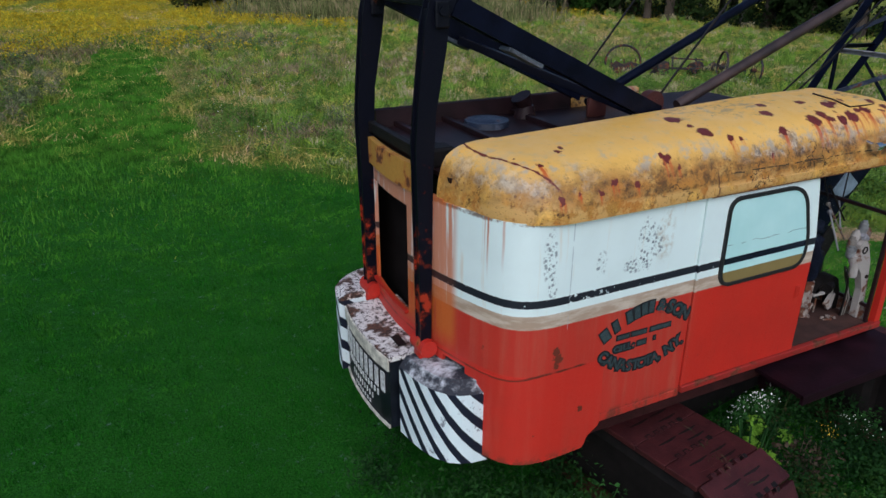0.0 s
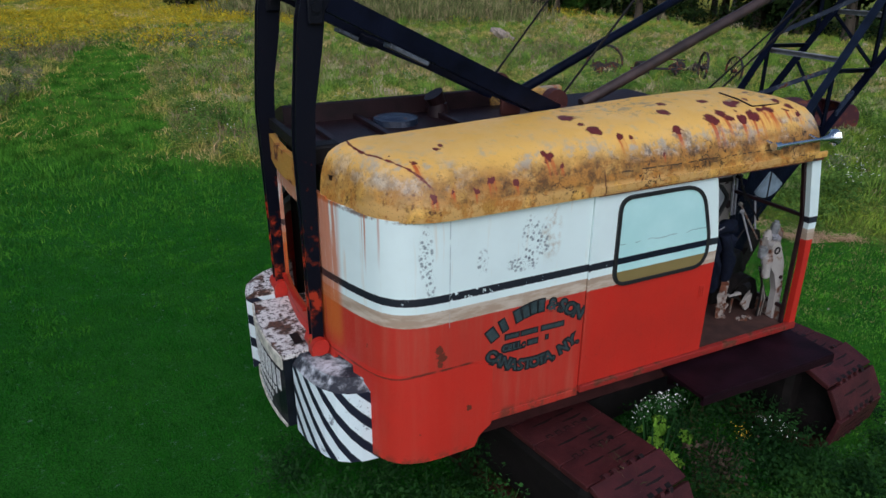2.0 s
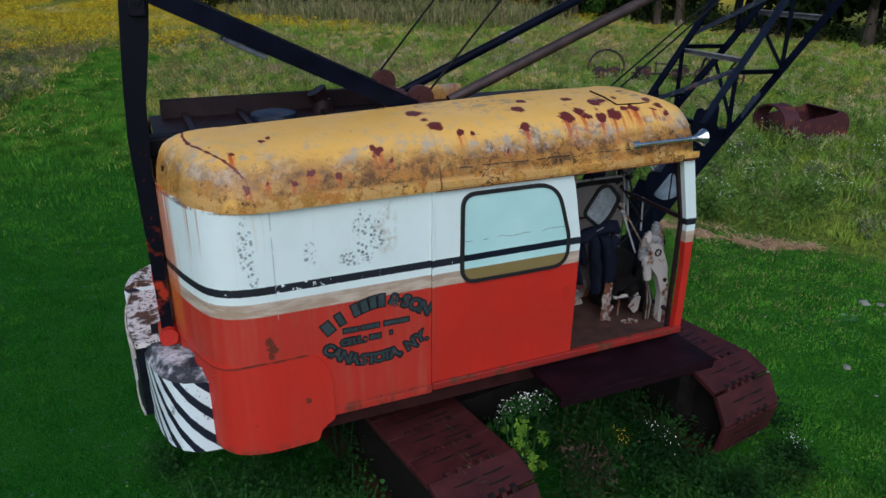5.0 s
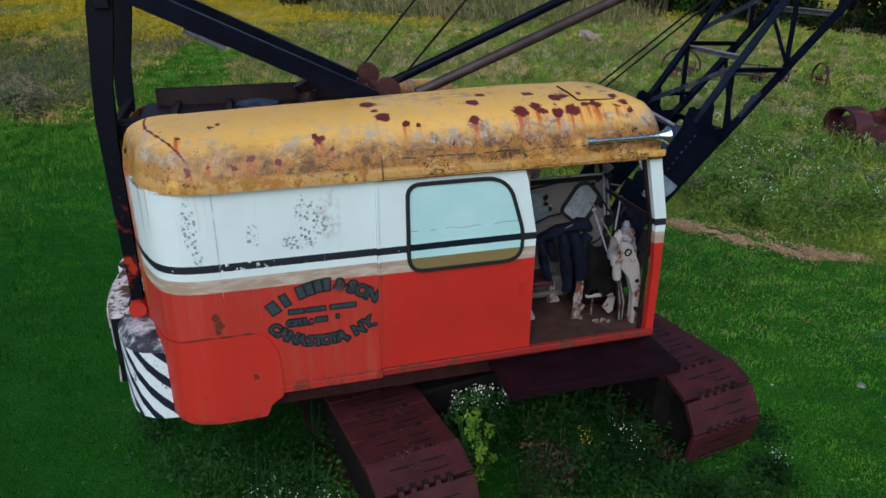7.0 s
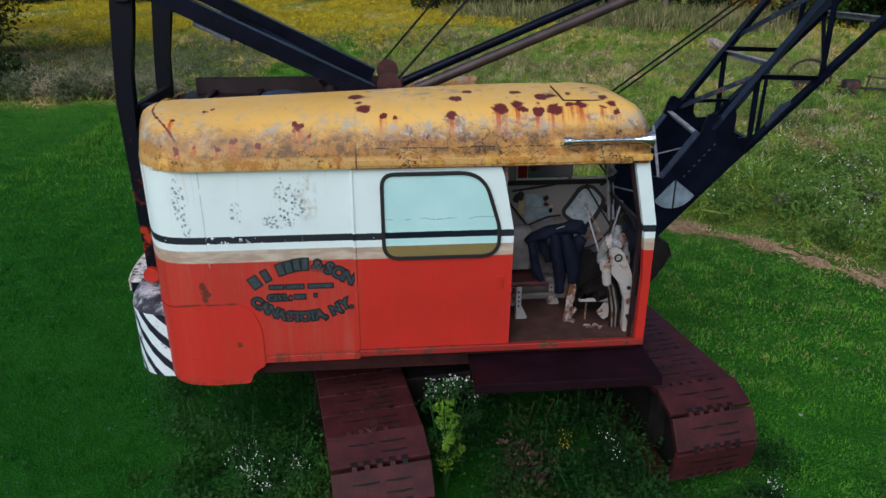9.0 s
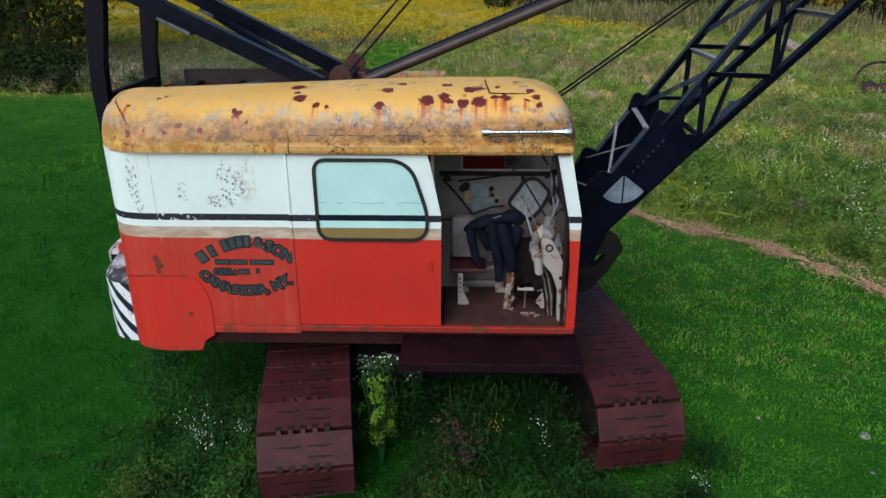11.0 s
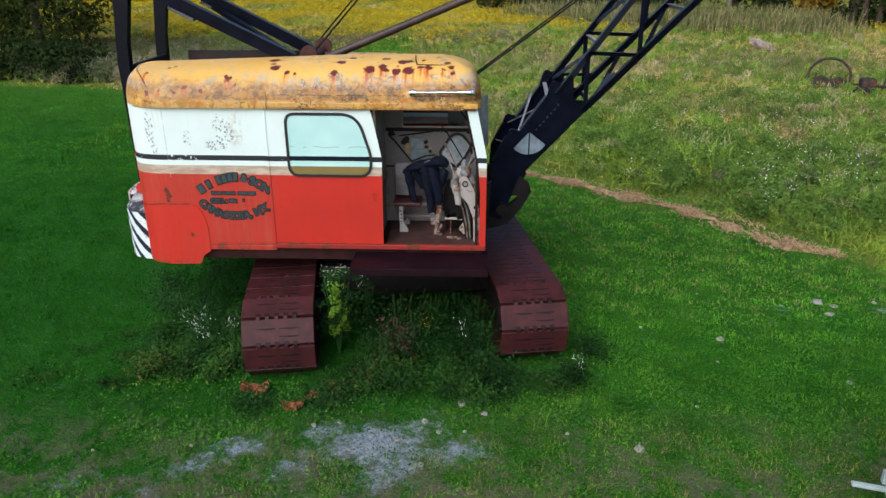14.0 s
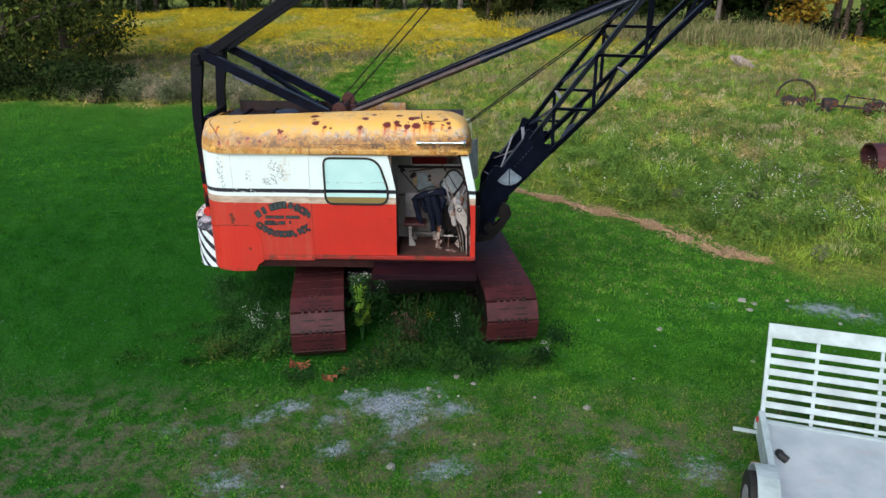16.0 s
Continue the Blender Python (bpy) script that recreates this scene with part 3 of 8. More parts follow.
PLATE = plain("dark_oxide_plate", (0.014, 0.004, 0.008), 0.55, 0, 0.5, 4, spec=0.14)
REDPAINT = rusty("red_paint", (0.50, 0.022, 0.010), 0.22, 0.5, 6.0)
CHROME = plain("chrome", (0.72, 0.78, 0.80), 0.18, 1.0, 0.1)
VINYL = plain("navy_cloth", (0.006, 0.009, 0.022), 0.75, 0, 0.4, 14, 0.006, 0.15)
DECKRED = plain("oxide_red_deck", (0.034, 0.009, 0.009), 0.65, 0, 0.5, 8, spec=0.2)
VALVE = plain("dusty_grey_valve", (0.24, 0.25, 0.26), 0.45, 0, 0.5, 14)
LENS = plain("clouded_lens", (0.20, 0.26, 0.32), 0.3, 0, 0.4, 9)
TRAILER = plain("pale_galvanised_paint", (0.40, 0.50, 0.51), 0.45, 0, 0.25, 3)


def deck_mat():
    """Grey-blue deck paint, worn in long streaks with faint rust-pink stains."""
    k = Mat("trailer_deck_paint")
    n, st = k.noise(2.2, 5), k.noise(3, 5, 0.6, stretch=(0.6, 3.0, 1))
    c = k.mix(k.step(n, 0.3, 0.7), (0.33, 0.39, 0.43), (0.45, 0.51, 0.54))
    c = k.mix(k.step(st, 0.55, 0.75, 0, 0.55), c, (0.46, 0.40, 0.40))
    c = k.mix(k.step(k.noise(9, 5, 0.7), 0.64, 0.75, 0, 0.5), c, (0.24, 0.22, 0.23))
    return k.done(c, 0.55, 0, k.noise(40, 3), 0.002)


DECKMAT = deck_mat()
TYRE = plain("tyre_rubber", (0.014, 0.014, 0.015), 0.75)
REFLECT = plain("red_reflector", (0.65, 0.05, 0.02), 0.25)
STONE = plain("pale_stone", (0.36, 0.35, 0.33), 0.85, 0, 0.4, 18, 0.01)
ROOT = plain("weathered_wood", (0.34, 0.28, 0.24), 0.85, 0, 0.4, 10, 0.01)
BARK = bark_mat()
TURF = ground_mat()
LAWN = lawn_mat()
MEADOW = meadow_mat("meadow_blades", (0.14, 0.25, 0.022), (0.40, 0.50, 0.065), (0.66, 0.50, 0.15), (0.74, 0.50, 0.27), 1.04)
GOLD = grass_mat("goldenrod", (0.50, 0.38, 0.014), (0.92, 0.66, 0.028), (0.30, 0.34, 0.04), 0.26)
REED = grass_mat("dry_reeds", (0.19, 0.145, 0.075), (0.40, 0.32, 0.20), (0.15, 0.18, 0.045), 0.3)
# weed green, its base colour deepened for the shade under the machine
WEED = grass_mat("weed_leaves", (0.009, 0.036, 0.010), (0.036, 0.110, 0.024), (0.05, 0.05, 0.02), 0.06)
BRIGHT = grass_mat("young_leaves", (0.09, 0.22, 0.016), (0.24, 0.46, 0.05), (0.30, 0.40, 0.05), 0.08)
PETAL = plain("white_petals", (0.78, 0.78, 0.74), 0.7)
YELLOW = plain("yellow_petals", (0.75, 0.50, 0.02), 0.7)
CROWN = grass_mat("tree_leaves", (0.010, 0.024, 0.007), (0.038, 0.070, 0.016), (0.10, 0.07, 0.015), 0.05)
CROWN_OLIVE = grass_mat("olive_leaves", (0.030, 0.042, 0.010), (0.085, 0.10, 0.022), (0.17, 0.12, 0.02), 0.12)
BIRCH = plain("grey_bark", (0.17, 0.15, 0.13), 0.9, 0, 0.4, 14, 0.01)
HAY = plain("dry_hay", (0.50, 0.33, 0.20), 0.95, 0, 0.5, 12, 0.012, 0.05)


# ---- mesh helpers ----
def part(name, bm, mat, parent=None, label="", smooth=False):
    me = bpy.data.meshes.new(name)
    bmesh.ops.recalc_face_normals(bm, faces=bm.faces)
    bm.to_mesh(me)
    bm.free()
    if mat:
        me.materials.append(mat)
    if smooth:
        me.shade_smooth()
        me.set_sharp_from_angle(angle=radians(38))
    ob = new(name, me)
    ob.parent = parent
    if label:
        ob["label"] = label
    return ob


def thing(name, label, category, at=(0, 0, 0), rz=0.0, group="", kind=""):
    ob = new(name)
    ob.matrix_basis = pose(*at, 0, 0, rz)
    return tagged(ob, label, category, group, kind)


def box(bm, c, s, bev=0.0, rot=None):
    """A box of size s about c, edges bevelled, turned by a 3x3 or 4x4 matrix about its centre."""
    vs = bmesh.ops.create_cube(bm, size=1.0)["verts"]
    for v in vs:
        v.co = Vector((v.co.x * s[0], v.co.y * s[1], v.co.z * s[2]))
    if bev:
        es = list({e for v in vs for e in v.link_edges})
        vs = [v for v in bmesh.ops.bevel(bm, geom=es, offset=bev, segments=2, affect="EDGES", profile=0.5)["verts"]]
    m = Matrix.Translation(c) @ (rot.to_4x4() if rot else Matrix())
    bmesh.ops.transform(bm, matrix=m, verts=list({v for v in vs}))
    return bm


def beam(bm, p, q, w, h, bev=0.006, up=(0, 0, 1)):
    """A rectangular bar from p to q, w wide and h deep."""
    p, q = Vector(p), Vector(q)
    d = q - p
    a = d.normalized()
    side = a.cross(Vector(up))
    side = side.normalized() if side.length > 1e-4 else Vector((1, 0, 0))
    rot = Matrix((side, a, side.cross(a))).transposed()
    return box(bm, (p + q) / 2, (w, d.length, h), bev, rot)


def angle_bar(bm, p, q, w, t=0.012, up=(0, 0, 1)):
    """An L-section bar from p to q."""
    beam(bm, p, q, w, t, 0.0, up)
    a = (Vector(q) - Vector(p)).normalized()
    side = a.cross(Vector(up)).normalized()
    nrm = side.cross(a)
    o = side * (w / 2 - t / 2) - nrm * (w / 2)
    beam(bm, Vector(p) + o, Vector(q) + o, t, w, 0.0, up)
    return bm


def rod(bm, p, q, r, n=10, r2=None):
    p, q = Vector(p), Vector(q)
    d = q - p
    m = Matrix.Translation((p + q) / 2) @ d.to_track_quat("Z", "Y").to_matrix().to_4x4()
    bmesh.ops.create_cone(bm, cap_ends=True, segments=n, radius1=r, radius2=r if r2 is None else r2, depth=d.length, matrix=m)
    return bm


def tube(bm, pts, r, n=8):
    """A round bar bent through points."""
    rings = []
    pts = [Vector(p) for p in pts]
    for i, p in enumerate(pts):
        d = (pts[min(i + 1, len(pts) - 1)] - pts[max(i - 1, 0)]).normalized()
        q = d.to_track_quat("Z", "Y")
        rings.append([bm.verts.new(p + q @ Vector((r * math.cos(2 * math.pi * k / n), r * math.sin(2 * math.pi * k / n), 0))) for k in range(n)])
    for a, b in zip(rings, rings[1:]):
        for k in range(n):
            bm.faces.new((a[k], a[(k + 1) % n], b[(k + 1) % n], b[k]))
    bm.faces.new(rings[0][::-1])
    bm.faces.new(rings[-1])
    return bm


def prism(bm, pts, y0, y1, axis="y"):
    """A flat outline (x, z) given thickness from y0 to y1 (or (x, y) from z0 to z1)."""
    def at(p, d):
        return (p[0], d, p[1]) if axis == "y" else ((p[0], p[1], d) if axis == "z" else (d, p[0], p[1]))
    a = [bm.verts.new(at(p, y0)) for p in pts]
    b = [bm.verts.new(at(p, y1)) for p in pts]
    bm.faces.new(a)
    bm.faces.new(b[::-1])
    for i in range(len(pts)):
        j = (i + 1) % len(pts)
        bm.faces.new((a[i], b[i], b[j], a[j]))
    return bm


def slab(bm, line, lo, hi, thick):
    """An upright sheet along a plan line, from heights lo to hi, thickened to the left of its way."""
    n = len(line)
    P = [Vector((p[0], p[1])) for p in line]
    out = []
    for i in range(n):
        d = (P[min(i + 1, n - 1)] - P[max(i - 1, 0)]).normalized()
        out.append(P[i] + Vector((-d.y, d.x)) * thick)
    cols = []
    for i in range(n):
        cols.append([bm.verts.new((P[i].x, P[i].y, lo[i])), bm.verts.new((P[i].x, P[i].y, hi[i])),
                     bm.verts.new((out[i].x, out[i].y, hi[i])), bm.verts.new((out[i].x, out[i].y, lo[i]))])
    for a, b in zip(cols, cols[1:]):
        for k in range(4):
            bm.faces.new((a[k], a[(k + 1) % 4], b[(k + 1) % 4], b[k]))
    bm.faces.new(cols[0][::-1])
    bm.faces.new(cols[-1])
    return bm


def rounded(pts, r, n=6):
    """A closed outline with its corners rounded (r: one radius, or one for each corner)."""
    out = []
    m = len(pts)
    for i in range(m):
        a, b, c = Vector(pts[i - 1]), Vector(pts[i]), Vector(pts[(i + 1) % m])
        rr = r if isinstance(r, (int, float)) else r[i]
        u, v = (a - b).normalized(), (c - b).normalized()
        p, q = b + u * rr, b + v * rr
        for k in range(n + 1):
            s = k / n
            out.append(tuple((1 - s) ** 2 * p + 2 * s * (1 - s) * b + s * s * q))
    return out


def grown(pts, d):
    """A closed outline pushed outwards by d."""
    out, m = [], len(pts)
    area = sum(pts[i - 1][0] * pts[i][1] - pts[i][0] * pts[i - 1][1] for i in range(m))
    s = 1 if area > 0 else -1
    for i in range(m):
        t = (Vector(pts[(i + 1) % m]) - Vector(pts[i - 1])).normalized()
        out.append((pts[i][0] + s * t.y * d, pts[i][1] - s * t.x * d))
    return out


def ring(bm, inner, outer, y0, y1, axis="y"):
    """A frame between two matching outlines."""
    def at(p, d):
        return (p[0], d, p[1]) if axis == "y" else ((p[0], p[1], d) if axis == "z" else (d, p[0], p[1]))
    L = [[bm.verts.new(at(p, d)) for p in o] for o, d in ((inner, y0), (outer, y0), (outer, y1), (inner, y1))]
    n = len(inner)
    for i in range(n):
        j = (i + 1) % n
        for k in range(4):
            a, b = L[k], L[(k + 1) % 4]
            bm.faces.new((a[i], b[i], b[j], a[j]))
    return bm


def raw_mesh(name, verts, faces_per, mat, mats=None, idx=None):
    """A mesh from numpy arrays; every face has faces_per.shape[1] corners."""
    me = bpy.data.meshes.new(name)
    nf, k = faces_per.shape
    me.vertices.add(len(verts))
    me.vertices.foreach_set("co", np.ascontiguousarray(verts, dtype=np.float32).ravel())
    me.loops.add(nf * k)
    me.loops.foreach_set("vertex_index", np.ascontiguousarray(faces_per, dtype=np.int32).ravel())
    me.polygons.add(nf)
    me.polygons.foreach_set("loop_start", np.arange(0, nf * k, k, dtype=np.int32))
    me.update(calc_edges=True)
    for m in (mats or [mat]):
        me.materials.append(m)
    if idx is not None:
        me.polygons.foreach_set("material_index", idx.astype(np.int32))
    return me


# ---- ground ----
def lawn_edge(x):
    """How far from the machine the mown lawn reaches, along y."""
    e = np.interp(x, [-40, -14, -7, -5, -2.4, -0.7, 0.8, 2.2, 3.4, 5.2, 6.2, 8.0, 9.6, 12, 16, 40], [19, 18.4, 18.0, 16.8, 15.4, 13.9, 12.0, 10.6, 9.6, 8.0, 6.9, 5.2, 3.1, 1.2, -1.5, -8])
    return e + 0.35 * np.sin(x * 1.7) + 0.2 * np.sin(x * 4.1 + 1)


def lawn_share(x, y):
    s = 1 / (1 + np.exp((y - lawn_edge(x)) * 3.5))
    mid = np.interp(y, [14, 18, 25, 31, 38, 44], [-2.2, -1.8, -1.1, -0.45, 0.4, 1.1])
    mid = mid + 0.25 * np.sin(y * 0.9) + 0.15 * np.sin(y * 2.3 + 1)
    wide = np.interp(y, [14, 20, 30, 42], [2.1, 1.85, 1.45, 0.9])
    lane = np.clip((wide - np.abs(x - mid)) / 0.7 + 0.5, 0, 1) * (y > 10) * np.clip((40 - y) / 12, 0, 1)
    return np.clip(np.maximum(s, lane * 0.62), 0, 1)


GRAVEL = [(2.34, -1.67, .20, .12, .9), (2.85, -1.80, .48, .26, 1.1), (3.35, -1.52, .26, .14, .8), (3.64, -1.87, .26, .14, .9), (3.06, -2.19, .26, .16, .75), (2.9, -2.58, .24, .14, .9),
          (1.57, -1.86, .24, .14, .85), (1.18, -2.24, .20, .12, .8), (2.09, -2.23, .20, .12, .8), (2.27, -2.76, .20, .12, .8), (3.55, -3.04, .30, .14, .85), (0.93, -2.61, .22, .14, .8), (0.2, -2.35, .3, .14, .7),
          (9.7, 1.15, .5, .22, .9), (10.1, .9, .5, .20, .8), (7.98, 1.1, .3, .10, .6), (6.47, -2.93, .35, .2, .8), (5.6, -2.8, .3, .2, .55), (1.2, -3.3, .4, .2, .7), (5.0, -4.2, .8, .3, .7), (3.2, -4.6, .9, .3, .8), (4.2, -2.6, .2, .1, .5)]


def gravel_share(x, y):
    g = np.zeros_like(x)
    for cx, cy, rx, ry, a in GRAVEL:
        g = np.maximum(g, a * np.exp(-((x - cx) / rx) ** 2 - ((y - cy) / ry) ** 2))
    return g


def gold_share(x, y):
    g = np.clip((y - 26) / 14, 0, 1) * np.clip((70 - y) / 8, 0, 1)
    g *= np.clip(0.45 + 0.8 * np.sin(x * 0.11 + 0.6) * np.sin(y * 0.13) + 0.35 * (x < 6), 0.08, 1)
    return g


def rise(x, y):
    """Gentle unevenness of the ground; level under the machine."""
    r = np.hypot(x - 2.5, y - 1.3)
    return 0.05 * np.clip((r - 4) / 6, 0, 1) * (np.sin(x * 0.9 + 1) * np.cos(y * 0.7) + 0.6 * np.sin(x * 2.1) * np.sin(y * 1.7 + 2))


def build_ground():
    near = np.linspace(-1, 1, 241)
    axis = np.sign(near) * (np.abs(near) * 26 + np.abs(near) ** 9 * 900)
    X, Y = np.meshgrid(axis + 2.5, axis + 9)
    Z = rise(X, Y)
    n = len(axis)
    V = np.stack([X.ravel(), Y.ravel(), Z.ravel()], 1)
    i = np.arange(n * n).reshape(n, n)
    F = np.stack([i[:-1, :-1].ravel(), i[:-1, 1:].ravel(), i[1:, 1:].ravel(), i[1:, :-1].ravel()], 1)
    me = raw_mesh("ground", V, F, TURF)
    for key, fn in (("lawn", lawn_share), ("stone", gravel_share), ("gold", gold_share)):
        a = me.attributes.new(key, "FLOAT", "POINT")
        a.data.foreach_set("value", fn(X, Y).ravel().astype(np.float32))
    me.shade_smooth()
    return tagged(new("ground", me), "mown green lawn running into dry uncut meadow", "ground", kind="structure")


build_ground()

# ---- the crane ----
YC, WID = 1.33, 2.66
crane = thing("dragline_crane", "old red, white and ochre cable crane on oxide-red crawler tracks", "crane")


def mirrored(p):
    return (p[0], 2 * YC - p[1])


def corner_line():
    """Plan line of the outside of the rear near corner, from the fold on the side wall round towards the rear wall."""
    return [(0.462, 0.0), (0.40, 0.0), (0.33, 0.004), (0.26, 0.014), (0.19, 0.034), (0.135, 0.062), (0.09, 0.098), (0.052, 0.142), (0.022, 0.195), (-0.008, 0.265), (-0.038, 0.345), (-0.066, 0.43)]


def build_shell():
    # side panel between joints, with its turned-out bottom flange
    bm = bmesh.new()
    slab(bm, [(0.4605, 0.0), (1.548, 0.0)], [1.30, 1.30], [2.87, 2.87], 0.03)
    part("side_panel", bm, HOUSE, crane, "faded red and white painted side panel with mould spots")
    bm = bmesh.new()
    box(bm, (1.10, 0.015, 1.265), (0.92, 0.03, 0.06), 0.006)
    part("bottom_flange", bm, HOUSE, crane)
    # rounded corner and apron below it
    cl = corner_line()
    bm = bmesh.new()
    line = cl + [(-0.092, 0.52), (-0.13, 0.66)]
    slab(bm, line[::-1], [1.70] * len(line), [2.855] * len(line), 0.026)
    part("corner_panel", bm, HOUSE, crane, smooth=True)
    bm = bmesh.new()
    line = [(0.803, -0.008), (0.795, -0.008), (0.778, -0.008), (0.755, -0.008), (0.725, -0.008), (0.70, -0.008), (0.684, -0.008), (0.668, -0.008), (0.60, -0.008)] + [(p[0] - 0.004, p[1] - 0.008) for p in cl]
    lo = [1.24, 1.215, 1.202, 1.188, 1.168, 1.14, 1.095, 1.065, 1.058] + [1.055] * len(cl)
    hi = [1.50, 1.57, 1.625, 1.68, 1.725, 1.748, 1.758, 1.765, 1.774] + [1.776 - 0.04 * min(1.0, k / 10) for k in range(len(cl))]
    slab(bm, line[::-1], lo[::-1], hi[::-1], 0.02)
    part("corner_apron", bm, HOUSE, crane, "red steel apron plate with rusted lower edge", smooth=True)
    # far side, corner and rear wall round the engine opening
    bm = bmesh.new()
    slab(bm, [mirrored(p) for p in [(0.452, 0.0), (3.42, 0.0)]], [1.25] * 2, [2.87] * 2, -0.03)
    part("far_side_panel", bm, HOUSE, crane)
    bm = bmesh.new()
    line = [mirrored(p) for p in cl + [(-0.092, 0.52), (-0.13, 0.66)]]
    slab(bm, line, [1.04] * len(line), [2.87] * len(line), -0.026)
    part("far_corner_panel", bm, HOUSE, crane, smooth=True)
    rear = [(-0.10, 0.66), (-0.14, 0.86), (-0.165, 1.1), (-0.175, YC), (-0.165, 1.56), (-0.14, 1.80), (-0.10, 2.0)]
    bm = bmesh.new()
    slab(bm, rear[::-1], [1.55] * 7, [1.84] * 7, -0.03)
    slab(bm, rear[::-1], [2.70] * 7, [2.87] * 7, -0.03)
    slab(bm, rear[:3][::-1], [1.84] * 3, [2.70] * 3, -0.03)
    slab(bm, rear[-2:][::-1], [1.84] * 2, [2.70] * 2, -0.03)
    part("rear_panel", bm, HOUSE, crane, "red and white rear panel round the open engine bay", smooth=True)
    # added black panel that stands for the shade in the engine bay
    bm = bmesh.new()
    box(bm, (0.06, YC, 2.10), (0.06, 1.9, 1.55), 0.01)
    part("dark_backing", bm, DARKSTEEL, crane, "black panel standing for the shade inside the rear opening")
    for z in (1.845,):
        bm = bmesh.new()
        slab(bm, [(p[0] - 0.03, p[1]) for p in rear[2:6]][::-1], [z - 0.012] * 4, [z + 0.012] * 4, -0.03)
        part("opening_rim", bm, REDPAINT, crane)
    # deck, inner darkness
    bm = bmesh.new()
    prism(bm, [(0.0, 0.4), (0.45, 0.04), (3.86, 0.04), (3.86, WID - 0.04), (0.45, WID - 0.04), (0.0, WID - 0.4)], 1.12, 1.29, "z")
    part("deck", bm, DECKRED, crane)
    bm = bmesh.new()
    box(bm, (1.2, YC, 1.75), (1.3, 1.5, 0.9), 0.05)
    rod(bm, (2.1, 0.55, 1.8), (2.1, 2.1, 1.8), 0.42, 24)
    box(bm, (2.2, 1.9, 1.7), (1.0, 0.7, 0.8), 0.04)
    part("engine", bm, DARKSTEEL, crane, smooth=True)


def hood_drop(x):
    """How far the crown of the hood falls away towards the rear."""
    return 0.104 * max(0.0, 1 - max(x, 0.0) / 2.6)


def build_hood(flip):
    """Rounded roof hood over one side: a shell whose edge follows the plan, turned in and up."""
    prof = HOOD_PROFILE
    ymax = 0.72

    def outline(d):
        r1 = max(0.42 - d, 0.02)
        r2 = max(0.17 - d * 0.5, 0.02)
        xr, xf = -0.015 + d * 0.42, 3.80 - d * 0.75
        pts = [(xr - 0.105, max(ymax, d)), (xr - 0.05, max(0.54, d + r1 * 0.9)), (xr, d + r1 * 0.95)]
        for k in range(1, 9):
            a = math.pi / 2 * k / 8
            pts.append((xr + r1 * (1 - math.cos(a)), d + r1 * (1 - math.sin(a))))
        for x in (0.8, 1.2, 1.6, 2.0, 2.4, 2.8, 3.2):
            pts.append((x, d))
        for k in range(0, 7):
            a = math.pi / 2 * k / 6
            pts.append((xf - r2 * (1 - math.sin(a)), d + r2 * (1 - math.cos(a))))
        pts.append((xf, max(ymax, d + r2)))
        return [(x, min(y, ymax)) for x, y in pts]

    bm = bmesh.new()
    rows = []
    for d, z in prof:
        rows.append([bm.verts.new((x, y if not flip else 2 * YC - y, z - hood_drop(x) * (z - 2.85) / 0.47)) for x, y in outline(d)])
    for a, b in zip(rows, rows[1:]):
        for i in range(len(a) - 1):
            bm.faces.new((a[i], a[i + 1], b[i + 1], b[i]))
    # lip under the edge
    low = [bm.verts.new((v.co.x + (0.03 if v.co.x < 0.3 else 0), v.co.y + (0.03 if not flip else -0.03), 2.85)) for v in rows[0]]
    for i in range(len(low) - 1):
        bm.faces.new((rows[0][i], rows[0][i + 1], low[i + 1], low[i]))
    # inner wall down to the roof well
    s = 1 if not flip else -1
    inner = [bm.verts.new((v.co.x, v.co.y, 3.02)) for v in rows[-1]]
    for i in range(len(inner) - 1):
        bm.faces.new((rows[-1][i], rows[-1][i + 1], inner[i + 1], inner[i]))
    bmesh.ops.remove_doubles(bm, verts=bm.verts, dist=0.0005)
    return part("roof_hood", bm, HOOD, crane, "rounded ochre roof hood with rust blisters and peeling edge", smooth=True)


# rust, coloured darker still for the shadow gap below the hood
GROOVE = rusty("rusty_shaded_groove", (0.035, 0.020, 0.014), 0.8, 0.8, 7.0, (0.26, 0.09, 0.025))


